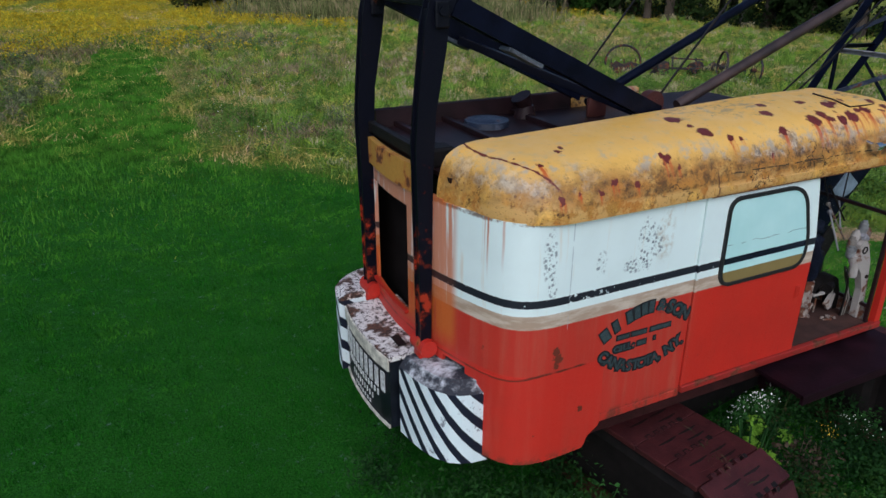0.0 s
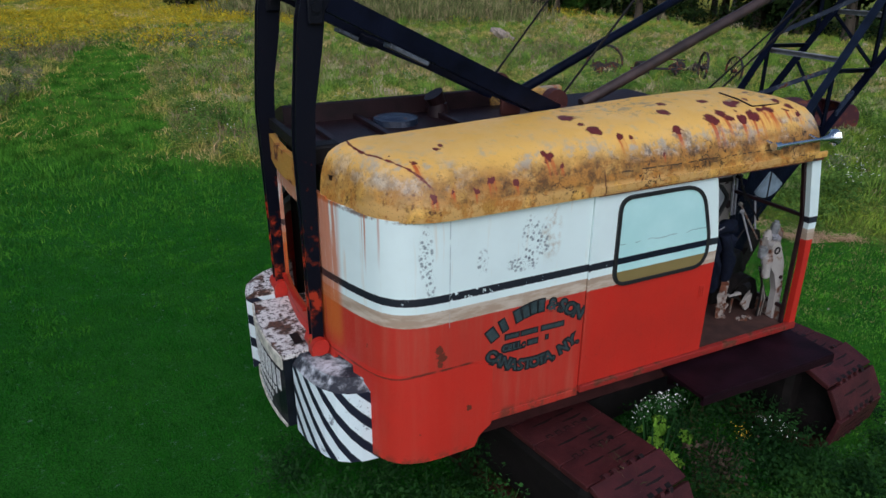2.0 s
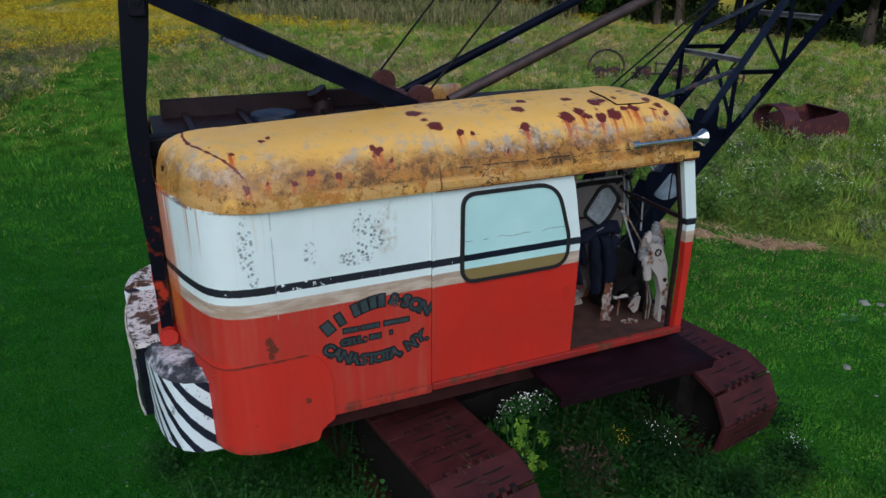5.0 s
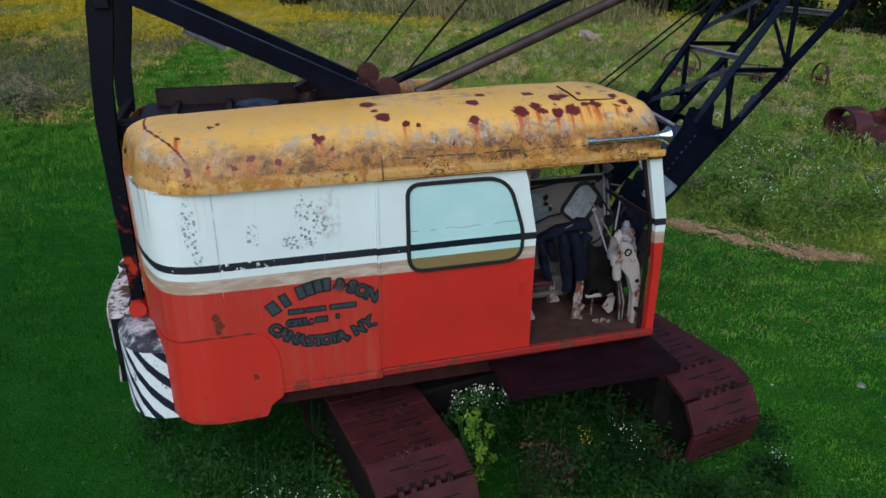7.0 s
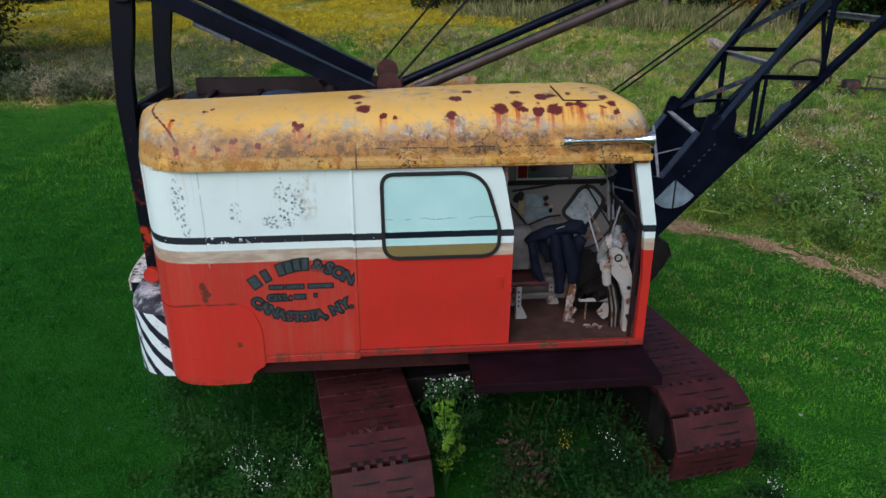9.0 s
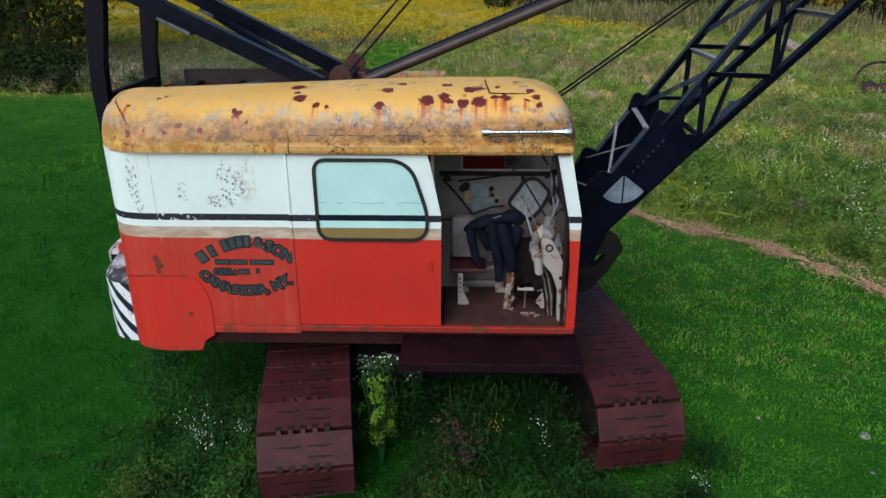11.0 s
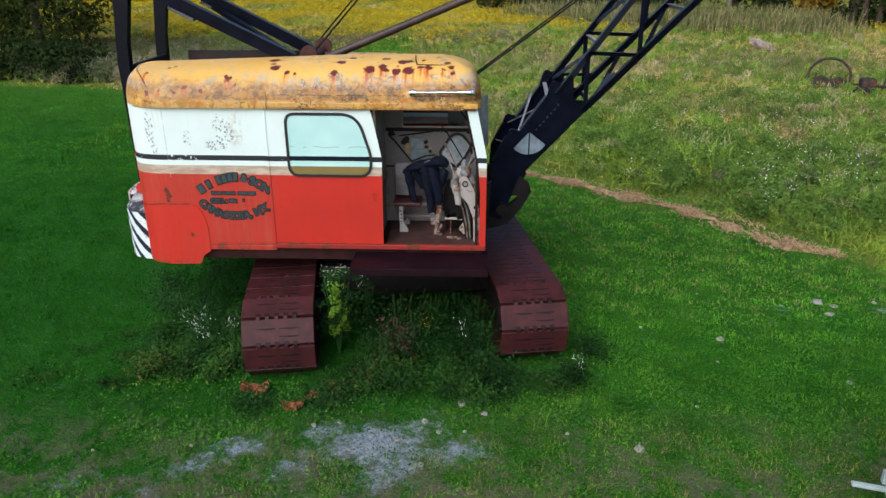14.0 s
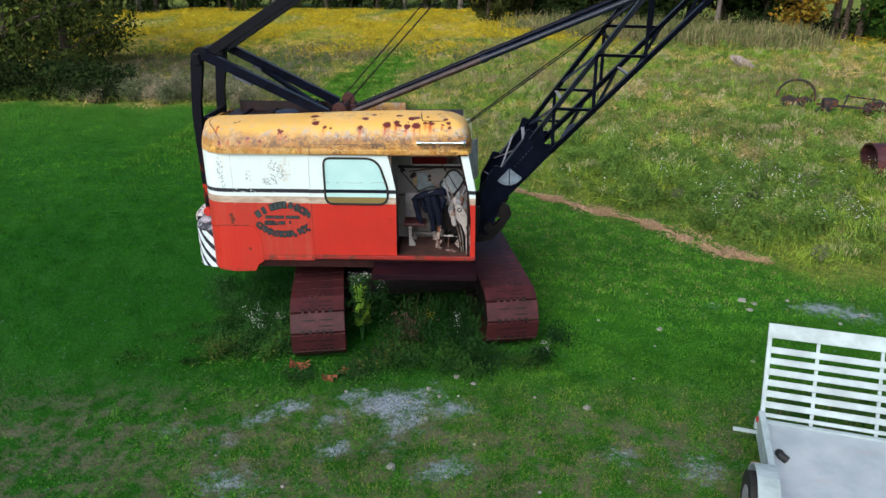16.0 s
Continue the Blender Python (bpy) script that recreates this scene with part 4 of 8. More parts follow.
def build_roof():
    build_hood(False)
    # raised lap strips on the hood
    bm = bmesh.new()
    tube(bm, [(3.15, 0.21, 3.270), (3.13, 0.34, 3.303), (3.12, 0.52, 3.321)], 0.006, 6)
    tube(bm, [(3.15, 0.21, 3.268), (3.3, 0.205, 3.266), (3.45, 0.215, 3.262), (3.54, 0.26, 3.255), (3.60, 0.34, 3.25)], 0.005, 6)
    part("lap_seam", bm, ROOFWELL, crane)
    bm = bmesh.new()
    beam(bm, (1.56, -0.045, 2.885), (3.79, -0.045, 2.885), 0.022, 0.05, 0.005)
    part("door_rail", bm, HOOD, crane, "ochre sliding-door rail with rust in its groove")
    bm = bmesh.new()
    beam(bm, (1.56, -0.030, 2.850), (3.77, -0.030, 2.850), 0.030, 0.024, 0.0)
    part("rail_groove", bm, GROOVE, crane)
    # sunken roof between the hoods
    bm = bmesh.new()
    prism(bm, [(-0.10, 0.60), (3.70, 0.60), (3.70, 2.30), (-0.10, 2.30)], 2.99, 3.02, "z")
    part("roof_well", bm, ROOFWELL, crane, "dark brown sheet roof, rusty and stained")
    for x in (0.18, 0.62, 1.30):
        bm = bmesh.new()
        beam(bm, (x, 0.74, 3.04), (x, 2.14, 3.04), 0.05, 0.045, 0.006)
        part("roof_rib", bm, ROOFWELL, crane)
    bm = bmesh.new()
    prism(bm, [(2.14, 3.02), (2.16, 3.16), (2.19, 3.17), (2.40, 3.10), (2.60, 2.98), (2.69, 2.85), (2.63, 2.85), (2.30, 3.00)], 0.0, 1.95, "x")
    part("far_hood", bm, ROOFWELL, crane, "dark rusted far roof hood")
    bm = bmesh.new()
    prism(bm, [(2.12, 3.02), (2.14, 3.14), (2.19, 3.15), (2.42, 3.08), (2.60, 2.98), (2.69, 2.85), (2.63, 2.85), (2.30, 3.00)], 1.95, 2.75, "x")
    part("far_hood_front", bm, HOOD, crane, "ochre far front roof hood")
    bm = bmesh.new()
    bmesh.ops.create_cone(bm, cap_ends=True, segments=28, radius1=0.19, radius2=0.185, depth=0.05, matrix=Matrix.Translation((0.86, 1.82, 3.045)))
    bmesh.ops.create_cone(bm, cap_ends=True, segments=28, radius1=0.15, radius2=0.10, depth=0.02, matrix=Matrix.Translation((0.86, 1.82, 3.08)))
    part("air_vent", bm, WORN_SHEEN, crane, "round blue-grey vent cap", smooth=True)
    bm = bmesh.new()
    rod(bm, (1.32, 1.95, 3.02), (1.32, 1.95, 3.13), 0.10, 18, 0.075)
    rod(bm, (1.32, 1.95, 3.12), (1.27, 1.95, 3.21), 0.07, 18, 0.09)
    part("exhaust_stub", bm, ROOFWELL, crane, "rusty brown exhaust stub", smooth=True)
    # front wall above the cab and rear fascia between the legs
    bm = bmesh.new()
    line = [(-0.15, 0.86), (-0.158, 0.93), (-0.18, 1.1), (-0.19, YC), (-0.18, 1.56), (-0.155, 1.80), (-0.10, 2.1)]
    slab(bm, line[::-1], [2.84] * 7, [3.04] * 7, -0.05)
    part("rear_fascia", bm, rusty_fascia, crane, "ochre rear fascia streaked with rust", smooth=True)
    bm = bmesh.new()
    box(bm, (3.70, 1.75, 1.66), (0.03, 1.3, 0.72), 0.004)
    part("front_bulkhead", bm, DARKSTEEL, crane)


rusty_fascia = rusty("rusty_ochre", (0.52, 0.27, 0.05), 0.45, 0.55, 5.0)
build_shell()
build_roof()


# ---- door, posts and cab ----
SILLRED = rusty("dull_red_paint", (0.30, 0.018, 0.012), 0.42, 0.55, 7.0, (0.16, 0.035, 0.02))


def build_door():
    d = part("sliding_door", prism(bmesh.new(), [(1.552, 1.335), (2.768, 1.335), (2.772, 1.8), (2.776, 2.32), (2.690, 2.75), (2.660, 2.845), (1.552, 2.845)], -0.012, 0.014), HOUSE, crane, "red and white sliding door with a painted-over window")
    hole = rounded([(1.778, 2.122), (2.662, 2.122), (2.660, 2.36), (2.528, 2.788), (1.774, 2.788)], [0.12, 0.14, 0.06, 0.18, 0.10], 8)
    bm = bmesh.new()
    prism(bm, grown(hole, -0.012), -0.020, -0.014)
    part("window_pane", bm, painted_pane(), d, "window pane painted pale blue-green with a black stripe")
    bm = bmesh.new()
    ring(bm, grown(hole, -0.014), grown(hole, 0.014), -0.028, -0.011)
    part("window_gasket", bm, RUBBER, d, "black rubber window gasket")
    bm = bmesh.new()
    box(bm, (2.682, -0.015, 1.885), (0.055, 0.008, 0.11), 0.003)
    box(bm, (2.672, -0.018, 1.885), (0.012, 0.012, 0.085), 0.003)
    box(bm, (2.694, -0.018, 1.885), (0.012, 0.012, 0.085), 0.003)
    part("latch", bm, REDPAINT, d)
    bm = bmesh.new()
    for z0, z1 in ((1.335, 1.86), (1.88, 2.84)):
        beam(bm, (1.556, -0.016, z0), (1.556, -0.016, z1), 0.018, 0.010, 0.003, up=(0, 1, 0))
    part("edge_strip", bm, HOUSE, d)
    bm = bmesh.new()
    box(bm, (2.725, -0.008, 1.302), (2.345, 0.05, 0.058), 0.008)
    part("sill_rail", bm, SILLRED, crane, "red sill rail, scratched to rust")


def painted_pane():
    k = Mat("painted_glass")
    x, y, z = k.xyz()
    w = k.math("MULTIPLY", k.math("SUBTRACT", k.noise(30, 3), 0.5), 0.008)
    zz = k.math("ADD", z, w)
    top = k.mix(k.step(k.noise(2.5, 4), 0.35, 0.7), (0.47, 0.76, 0.75), (0.54, 0.82, 0.81))
    c = k.mix(k.step(zz, 2.222, 2.228), k.mix(k.noise(5, 4), (0.20, 0.15, 0.05), (0.27, 0.21, 0.09)), top)
    c = k.mix(k.math("MULTIPLY", k.step(zz, 2.283, 2.287), k.step(zz, 2.338, 2.334)), c, (0.010, 0.014, 0.026))
    crack = k.math("ABSOLUTE", k.math("SUBTRACT", z, k.math("MULTIPLY_ADD", k.noise(14, 3), 0.05, 2.412)))
    c = k.mix(k.math("MULTIPLY", k.step(crack, 0.0035, 0.001), k.step(k.noise(6, 2), 0.44, 0.5, 0, 0.7)), c, (0.10, 0.14, 0.15))
    return k.done(c, 0.10, 0, None)


def square_about(pts, r, n, lo, hi):
    """Points on a rectangle that match those of a rounded outline, one for one."""
    ins = rounded(pts, r, n)
    c = Vector((sum(p[0] for p in ins) / len(ins), sum(p[1] for p in ins) / len(ins)))
    out = []
    for p in ins:
        d = Vector(p) - c
        s = min(((hi[0] if d.x > 0 else lo[0]) - c.x) / d.x if abs(d.x) > 1e-6 else 1e9, ((hi[1] if d.y > 0 else lo[1]) - c.y) / d.y if abs(d.y) > 1e-6 else 1e9)
        out.append(tuple(c + d * s))
    for corner in ((lo[0], lo[1]), (lo[0], hi[1]), (hi[0], lo[1]), (hi[0], hi[1])):
        i = min(range(len(out)), key=lambda k: (Vector(out[k]) - Vector(corner)).length)
        out[i] = corner
    return out


PORT = [(3.36, 2.165), (3.515, 2.395), (3.61, 2.405), (3.735, 2.27), (3.655, 2.115), (3.56, 2.005)]
LEGWHITE = rusty("chipped_white_paint", (0.40, 0.37, 0.35), 0.36, 0.5, 9.0, (0.17, 0.08, 0.04))


def skylit_glass():
    """Opaque old pane: the pale grey-blue light seen in the glass is its colour, with dark flecks."""
    k = Mat("skylit_glass")
    n = k.noise(4, 5)
    c = k.mix(k.step(n, 0.35, 0.65), (0.30, 0.34, 0.36), (0.54, 0.60, 0.63))
    c = k.mix(k.step(k.noise(30, 5), 0.55, 0.7, 0, 0.6), c, (0.12, 0.13, 0.12))
    return k.done(c, 0.22)


def dusty_pane():
    """Window glass so dusty that it only lets light through, like frosted glass."""
    k = Mat("dusty_pane")
    k.b.inputs["Transmission Weight"].default_value = 0.9
    k.b.inputs["IOR"].default_value = 1.1
    return k.done(k.mix(k.step(k.noise(6, 4), 0.35, 0.65), (0.80, 0.80, 0.80), (0.95, 0.95, 0.96)), 0.7)


def build_cab():
    # front corner post: upright below, raked above
    bm = bmesh.new()
    prism(bm, [(3.832, 1.27), (3.905, 1.27), (3.898, 2.33), (3.780, 2.88), (3.672, 2.88), (3.808, 2.27), (3.835, 1.9)], -0.012, 0.045)
    part("front_post", bm, HOUSE, crane, "red and white front corner post")
    bm = bmesh.new()
    beam(bm, (3.80, 0.05, 1.30), (3.795, 0.05, 2.30), 0.03, 0.03, 0.004)
    beam(bm, (3.795, 0.05, 2.30), (3.66, 0.05, 2.86), 0.03, 0.03, 0.004)
    beam(bm, (3.82, 0.86, 1.30), (3.815, 0.86, 2.30), 0.05, 0.05, 0.006)
    beam(bm, (3.815, 0.86, 2.30), (3.70, 0.86, 2.86), 0.05, 0.05, 0.006)
    beam(bm, (3.80, 0.05, 1.465), (3.80, 0.84, 1.465), 0.03, 0.03, 0.004)
    beam(bm, (3.79, 0.05, 2.33), (3.79, 0.84, 2.33), 0.03, 0.03, 0.004)
    part("front_window_frame", bm, ROOFWELL, crane)
    bm = bmesh.new()
    box(bm, (3.815, 0.44, 1.375), (0.02, 0.78, 0.15), 0.004)
    part("front_lower_panel", bm, GRIME, crane)
    pane = part("front_pane", prism(bmesh.new(), [(0.07, 1.485), (0.83, 1.485), (0.83, 2.30), (0.07, 2.30)], 3.805, 3.809, "x"), glass_mat("cab_glass"), crane, "dusty front window pane")
    pane.visible_shadow = False
    SKYLIT = skylit_glass()
    # floor, partition with its window
    bm = bmesh.new()
    box(bm, (3.32, 0.42, 1.302), (1.06, 0.80, 0.02), 0.004)
    part("cab_floor", bm, plain("rusty_floor_plate", (0.060, 0.026, 0.020), 0.7, 0, 0.5, 6), crane, "rusty brown cab floor plate")
    YP = 0.80
    port = rounded(PORT, 0.05, 6)
    bm = bmesh.new()
    ring(bm, port, square_about(PORT, 0.05, 6, (2.72, 1.32), (3.80, 2.475)), YP, YP + 0.024)
    box(bm, (2.825, YP + 0.012, 2.65), (0.21, 0.024, 0.35), 0.003)
    box(bm, (3.26, YP + 0.012, 2.845), (1.08, 0.024, 0.04), 0.003)
    box(bm, (3.77, YP + 0.012, 2.65), (0.06, 0.024, 0.35), 0.003)
    part("partition", bm, INNER, crane, "grimy cream partition with rust and old stickers")
    bm = bmesh.new()
    beam(bm, (2.74, YP - 0.018, 2.452), (3.79, YP - 0.018, 2.452), 0.035, 0.036, 0.004)
    part("window_rail", bm, DARKSTEEL, crane)
    bm = bmesh.new()
    beam(bm, (2.94, YP - 0.012, 2.484), (3.73, YP - 0.012, 2.484), 0.02, 0.018, 0.002)
    beam(bm, (2.936, YP - 0.008, 2.484), (2.936, YP - 0.008, 2.80), 0.016, 0.016, 0.002, up=(0, 1, 0))
    part("rail_trim", bm, LEGWHITE, crane)
    bm = bmesh.new()
    box(bm, (2.705, 0.42, 2.08), (0.03, 0.80, 1.54), 0.003)
    part("cab_rear_panel", bm, INNER, crane)
    # dusty pane of the far cab side, lit through from the field
    pane = part("far_pane", prism(bmesh.new(), [(3.425, 1.32), (3.95, 1.32), (3.84, 2.80), (3.425, 2.80)], 2.636, 2.646), dusty_pane(), crane, "dusty far side window of the cab")
    pane.visible_shadow = False
    part("far_upper_panel", box(bmesh.new(), (3.68, 2.60, 2.17), (0.52, 0.02, 0.56), 0.004), INNER, crane, "grimy cream panel over the far window")
    # seat: grey back, dark red cushion, chipped white flared leg
    grey = plain("grey_vinyl", (0.22, 0.205, 0.21), 0.6)
    seat = part("operator_seat", box(bmesh.new(), (3.00, 0.58, 1.655), (0.33, 0.34, 0.055), 0.022), plain("dark_red_vinyl", (0.060, 0.012, 0.014), 0.5), crane, "worn operator seat of grey and dark red vinyl", smooth=True)
    part("backrest", box(bmesh.new(), (2.955, 0.66, 1.90), (0.22, 0.13, 0.40), 0.04), grey, seat, smooth=True)
    part("seat_box", box(bmesh.new(), (3.10, 0.66, 1.60), (0.40, 0.14, 0.05), 0.01), INNER, seat)
    part("seat_shell", box(bmesh.new(), (3.17, 0.70, 1.80), (0.20, 0.06, 0.34), 0.025), grey, seat, smooth=True)
    for x, y in ((2.93, 0.46), (2.93, 0.72), (3.28, 0.72)):
        bm = bmesh.new()
        prism(bm, [(x - 0.022, 1.63), (x + 0.022, 1.63), (x + 0.022, 1.45), (x + 0.082, 1.325), (x + 0.07, 1.313), (x - 0.02, 1.313)], y - 0.028, y + 0.028)
        leg = part("seat_leg", bm, LEGWHITE, seat, "chipped white flared leg")
        for k in range(4):
            part("leg_hole", rod(bmesh.new(), (x, y - 0.030, 1.44 + 0.045 * k), (x, y - 0.027, 1.44 + 0.045 * k), 0.009, 8), ROOFWELL, leg)
    part("seat_brace", beam(bmesh.new(), (2.92, 0.70, 1.42), (3.34, 0.70, 1.42), 0.035, 0.035), INNER, seat)
    # navy jacket thrown over the levers: a folded roll with two sleeves and a hanging body
    bm = bmesh.new()

    def limp(way, radii, flat=0.8):
        """A soft roll through points, thick as the radii say and flattened across."""
        P = [Vector(p) for p in way]
        rows = []
        for i, p in enumerate(P):
            d = (P[min(i + 1, len(P) - 1)] - P[max(i - 1, 0)]).normalized()
            q = d.to_track_quat("Z", "Y")
            rows.append([bm.verts.new(p + q @ Vector((radii[i] * math.cos(a), flat * radii[i] * math.sin(a), 0))) for a in [2 * math.pi * k / 14 for k in range(14)]])
        for a, b in zip(rows, rows[1:]):
            for k in range(14):
                bm.faces.new((a[k], a[(k + 1) % 14], b[(k + 1) % 14], b[k]))
        bm.faces.new(rows[0][::-1])
        bm.faces.new(rows[-1])
    limp([(2.97, .46, 2.03), (3.02, .45, 2.07), (3.12, .44, 2.11), (3.24, .43, 2.15), (3.34, .42, 2.18), (3.42, .42, 2.17), (3.47, .42, 2.12)], [.03, .055, .060, .058, .062, .066, .035])
    limp([(3.02, .42, 2.05), (3.03, .41, 1.96), (3.05, .41, 1.87), (3.07, .41, 1.78), (3.10, .41, 1.70)], [.045, .05, .046, .042, .03])
    limp([(3.21, .41, 2.12), (3.22, .40, 2.00), (3.25, .40, 1.86), (3.27, .40, 1.72), (3.28, .41, 1.56)], [.055, .060, .062, .056, .040])
    limp([(3.42, .43, 2.16), (3.43, .43, 2.05), (3.41, .43, 1.95), (3.36, .44, 1.84)], [.06, .066, .060, .035])
    limp([(3.10, .47, 2.08), (3.14, .48, 1.96), (3.18, .48, 1.84)], [.05, .055, .035])
    limp([(3.33, .45, 2.14), (3.34, .46, 2.0), (3.34, .46, 1.86), (3.32, .46, 1.74)], [.05, .06, .055, .03])
    limp([(3.28, .36, 2.13), (3.31, .35, 2.02), (3.35, .35, 1.90), (3.37, .36, 1.78), (3.37, .37, 1.68)], [.05, .065, .07, .06, .035])
    bmesh.ops.subdivide_edges(bm, edges=bm.edges[:], cuts=1, use_grid_fill=True)
    for v in bm.verts:
        v.co += Vector((noise.noise(v.co * 12), noise.noise(v.co * 12 + Vector((7, 0, 0))), noise.noise(v.co * 12 + Vector((0, 7, 0))))) * 0.017
        v.co.y += 0.010 * math.sin(34 * v.co.z + 21 * v.co.x)
    part("draped_jacket", bm, VINYL, crane, "dark navy jacket slung over the control levers", smooth=True)
    part("jacket_label", box(bmesh.new(), (3.24, 0.375, 2.185), (0.07, 0.006, 0.008), 0.0, Matrix.Rotation(-0.35, 3, "Y")), LIGHTEDGE, crane)
    # lever stand: pale curved arm near the door with a cluster of valves at its head
    stand = part("lever_stand", prism(bmesh.new(), rounded([(3.612, 1.88), (3.605, 2.06), (3.665, 2.10), (3.715, 2.04), (3.795, 1.87), (3.838, 1.62), (3.855, 1.315), (3.772, 1.315), (3.765, 1.60), (3.705, 1.765)], 0.022, 3), 0.13, 0.19), LEGWHITE, crane, "pale chipped lever stand")
    part("stand_bolt", rod(bmesh.new(), (3.785, 0.12, 1.728), (3.785, 0.135, 1.728), 0.018, 12), ROOFWELL, stand)
    bm = bmesh.new()
    ring(bm, [(3.672 + 0.022 * math.cos(a), 2.00 + 0.022 * math.sin(a)) for a in np.linspace(0, 2 * math.pi, 17)[:-1]], [(3.672 + 0.034 * math.cos(a), 2.00 + 0.034 * math.sin(a)) for a in np.linspace(0, 2 * math.pi, 17)[:-1]], 0.122, 0.132)
    part("ring_bolt", bm, DARKSTEEL, stand)
    for p, q, rad, mt in (((3.575, 0.14, 1.965), (3.58, 0.14, 1.895), 0.047, LEGWHITE), ((3.583, 0.14, 1.90), (3.60, 0.14, 1.77), 0.036, LEGWHITE), ((3.55, 0.17, 2.03), (3.55, 0.17, 1.95), 0.040, VALVE), ((3.565, 0.19, 2.10), (3.56, 0.19, 2.02), 0.034, GRIME), ((3.66, 0.18, 2.235), (3.65, 0.18, 2.15), 0.034, VALVE),
                          ((3.70, 0.17, 2.17), (3.69, 0.17, 2.08), 0.036, GRIME), ((3.735, 0.20, 2.10), (3.745, 0.20, 2.0), 0.030, VALVE), ((3.62, 0.20, 2.15), (3.60, 0.20, 2.08), 0.038, LEGWHITE), ((3.76, 0.20, 2.02), (3.775, 0.20, 1.93), 0.026, GRIME), ((3.64, 0.15, 2.13), (3.68, 0.15, 2.10), 0.030, LIGHTEDGE)):
        bm = bmesh.new()
        rod(bm, p, q, rad, 14)
        d = (Vector(p) - Vector(q)).normalized()
        rod(bm, Vector(p), Vector(p) + d * 0.024, rad * 0.62, 12)
        rod(bm, Vector(q) - d * 0.012, Vector(q), rad * 0.75, 12)
        rod(bm, Vector(p).lerp(Vector(q), 0.5) - d * 0.006, Vector(p).lerp(Vector(q), 0.5) + d * 0.006, rad * 1.12, 6)
        part("valve", bm, mt, stand, smooth=True)
    for k in range(5):
        part("hose", tube(bmesh.new(), [(3.58 + 0.02 * k, 0.18 + 0.02 * k, 1.80), (3.63 + 0.02 * k, 0.18 + 0.02 * k, 1.68), (3.67 + 0.018 * k, 0.20, 1.50), (3.69 + 0.015 * k, 0.22, 1.32)], 0.010, 6), (DARKSTEEL, GRIME)[k % 2], stand)
    for i, (p, q) in enumerate([((3.575, 0.30, 1.95), (3.459, 0.38, 2.305)), ((3.655, 0.36, 2.20), (3.453, 0.42, 2.52)), ((3.62, 0.30, 2.05), (3.447, 0.40, 2.37)), ((3.69, 0.40, 2.10), (3.80, 0.55, 2.33)), ((3.42, 0.40, 1.60), (3.40, 0.46, 1.90))]):
        bm = bmesh.new()
        rod(bm, p, q, 0.008, 8)
        bmesh.ops.create_icosphere(bm, subdivisions=2, radius=0.020, matrix=Matrix.Translation(q))
        part("control_lever", bm, (LIGHTEDGE, DARKSTEEL, GRIME)[i % 3], crane, smooth=True)
    for x in (3.66, 3.70):
        part("window_track", beam(bmesh.new(), (x + 0.12, 0.76, 2.10), (x + 0.03, 0.76, 2.84), 0.016, 0.02, 0.002), LIGHTEDGE, crane)
    # kite-shaped port in the partition
    bm = bmesh.new()
    ring(bm, grown(port, -0.010), grown(port, 0.020), YP - 0.018, YP + 0.03)
    part("port_gasket", bm, RUBBER, crane, "black rubber gasket of the kite-shaped port")
    pane = part("port_pane", prism(bmesh.new(), grown(port, -0.009), YP + 0.008, YP + 0.012), SKYLIT, crane, "kite-shaped port, painted pale for the light behind it")
    pane.visible_shadow = False
    paper, pale = plain("yellowed_paper", (0.36, 0.25, 0.12), 0.7), plain("faded_blue_paper", (0.19, 0.24, 0.26), 0.7)
    for x, z, w, h, m in ((3.10, 2.285, 0.15, 0.125, pale), (3.15, 2.155, 0.25, 0.12, pale), (2.993, 2.225, 0.055, 0.12, paper), (3.255, 2.205, 0.035, 0.07, paper)):
        bm = bmesh.new()
        box(bm, (x, YP - 0.005, z), (w, 0.006, h), 0.002)
        part("old_sticker", bm, m, crane)
    for cx, cz, rad in ((2.965, 2.32, 0.058), (3.208, 2.305, 0.026), (3.212, 2.245, 0.024), (2.80, 2.40, 0.045), (3.70, 2.43, 0.03), (3.76, 2.20, 0.045)):
        rr = random.Random(int(cx * 1000))
        bm = bmesh.new()
        prism(bm, [(cx + rad * rr.uniform(0.55, 1.25) * math.cos(a), cz + rad * rr.uniform(0.55, 1.25) * math.sin(a)) for a in np.linspace(0, 2 * math.pi, 12)[:-1]], YP - 0.006, YP - 0.001)
        part("rust_patch", bm, ROOFWELL, crane)
    for pts in ([(2.765, .77, 2.40), (2.843, .77, 2.32), (3.03, .76, 2.085), (3.03, .75, 2.02)], [(2.734, .72, 2.026), (2.85, .72, 2.035), (2.973, .71, 2.056), (3.10, .70, 2.12), (3.21, .70, 2.164), (3.32, .70, 2.176)],
                [(3.58, .78, 2.72), (3.66, .77, 2.60), (3.735, .76, 2.50)], [(3.68, .77, 2.70), (3.665, .77, 2.60)], [(3.735, .70, 2.52), (3.75, .66, 2.40), (3.74, .6, 2.30)], [(2.90, .78, 2.38), (3.20, .78, 2.42), (3.42, .78, 2.46)],
                [(3.84, .5, 2.26), (3.72, .5, 2.12), (3.60, .5, 1.98), (3.46, .52, 1.90)]):
        part("linkage", tube(bmesh.new(), pts, 0.0085, 6), DARKSTEEL, crane)
    for k, (x, z) in enumerate(((3.72, 2.545), (3.745, 2.50), (3.755, 2.57))):
        part("fan_motor", rod(bmesh.new(), (x, .74, z), (x + .02, .70, z - .02), .022 + .006 * (k % 2), 10), (INNER, DARKSTEEL)[k % 2], crane, smooth=True)
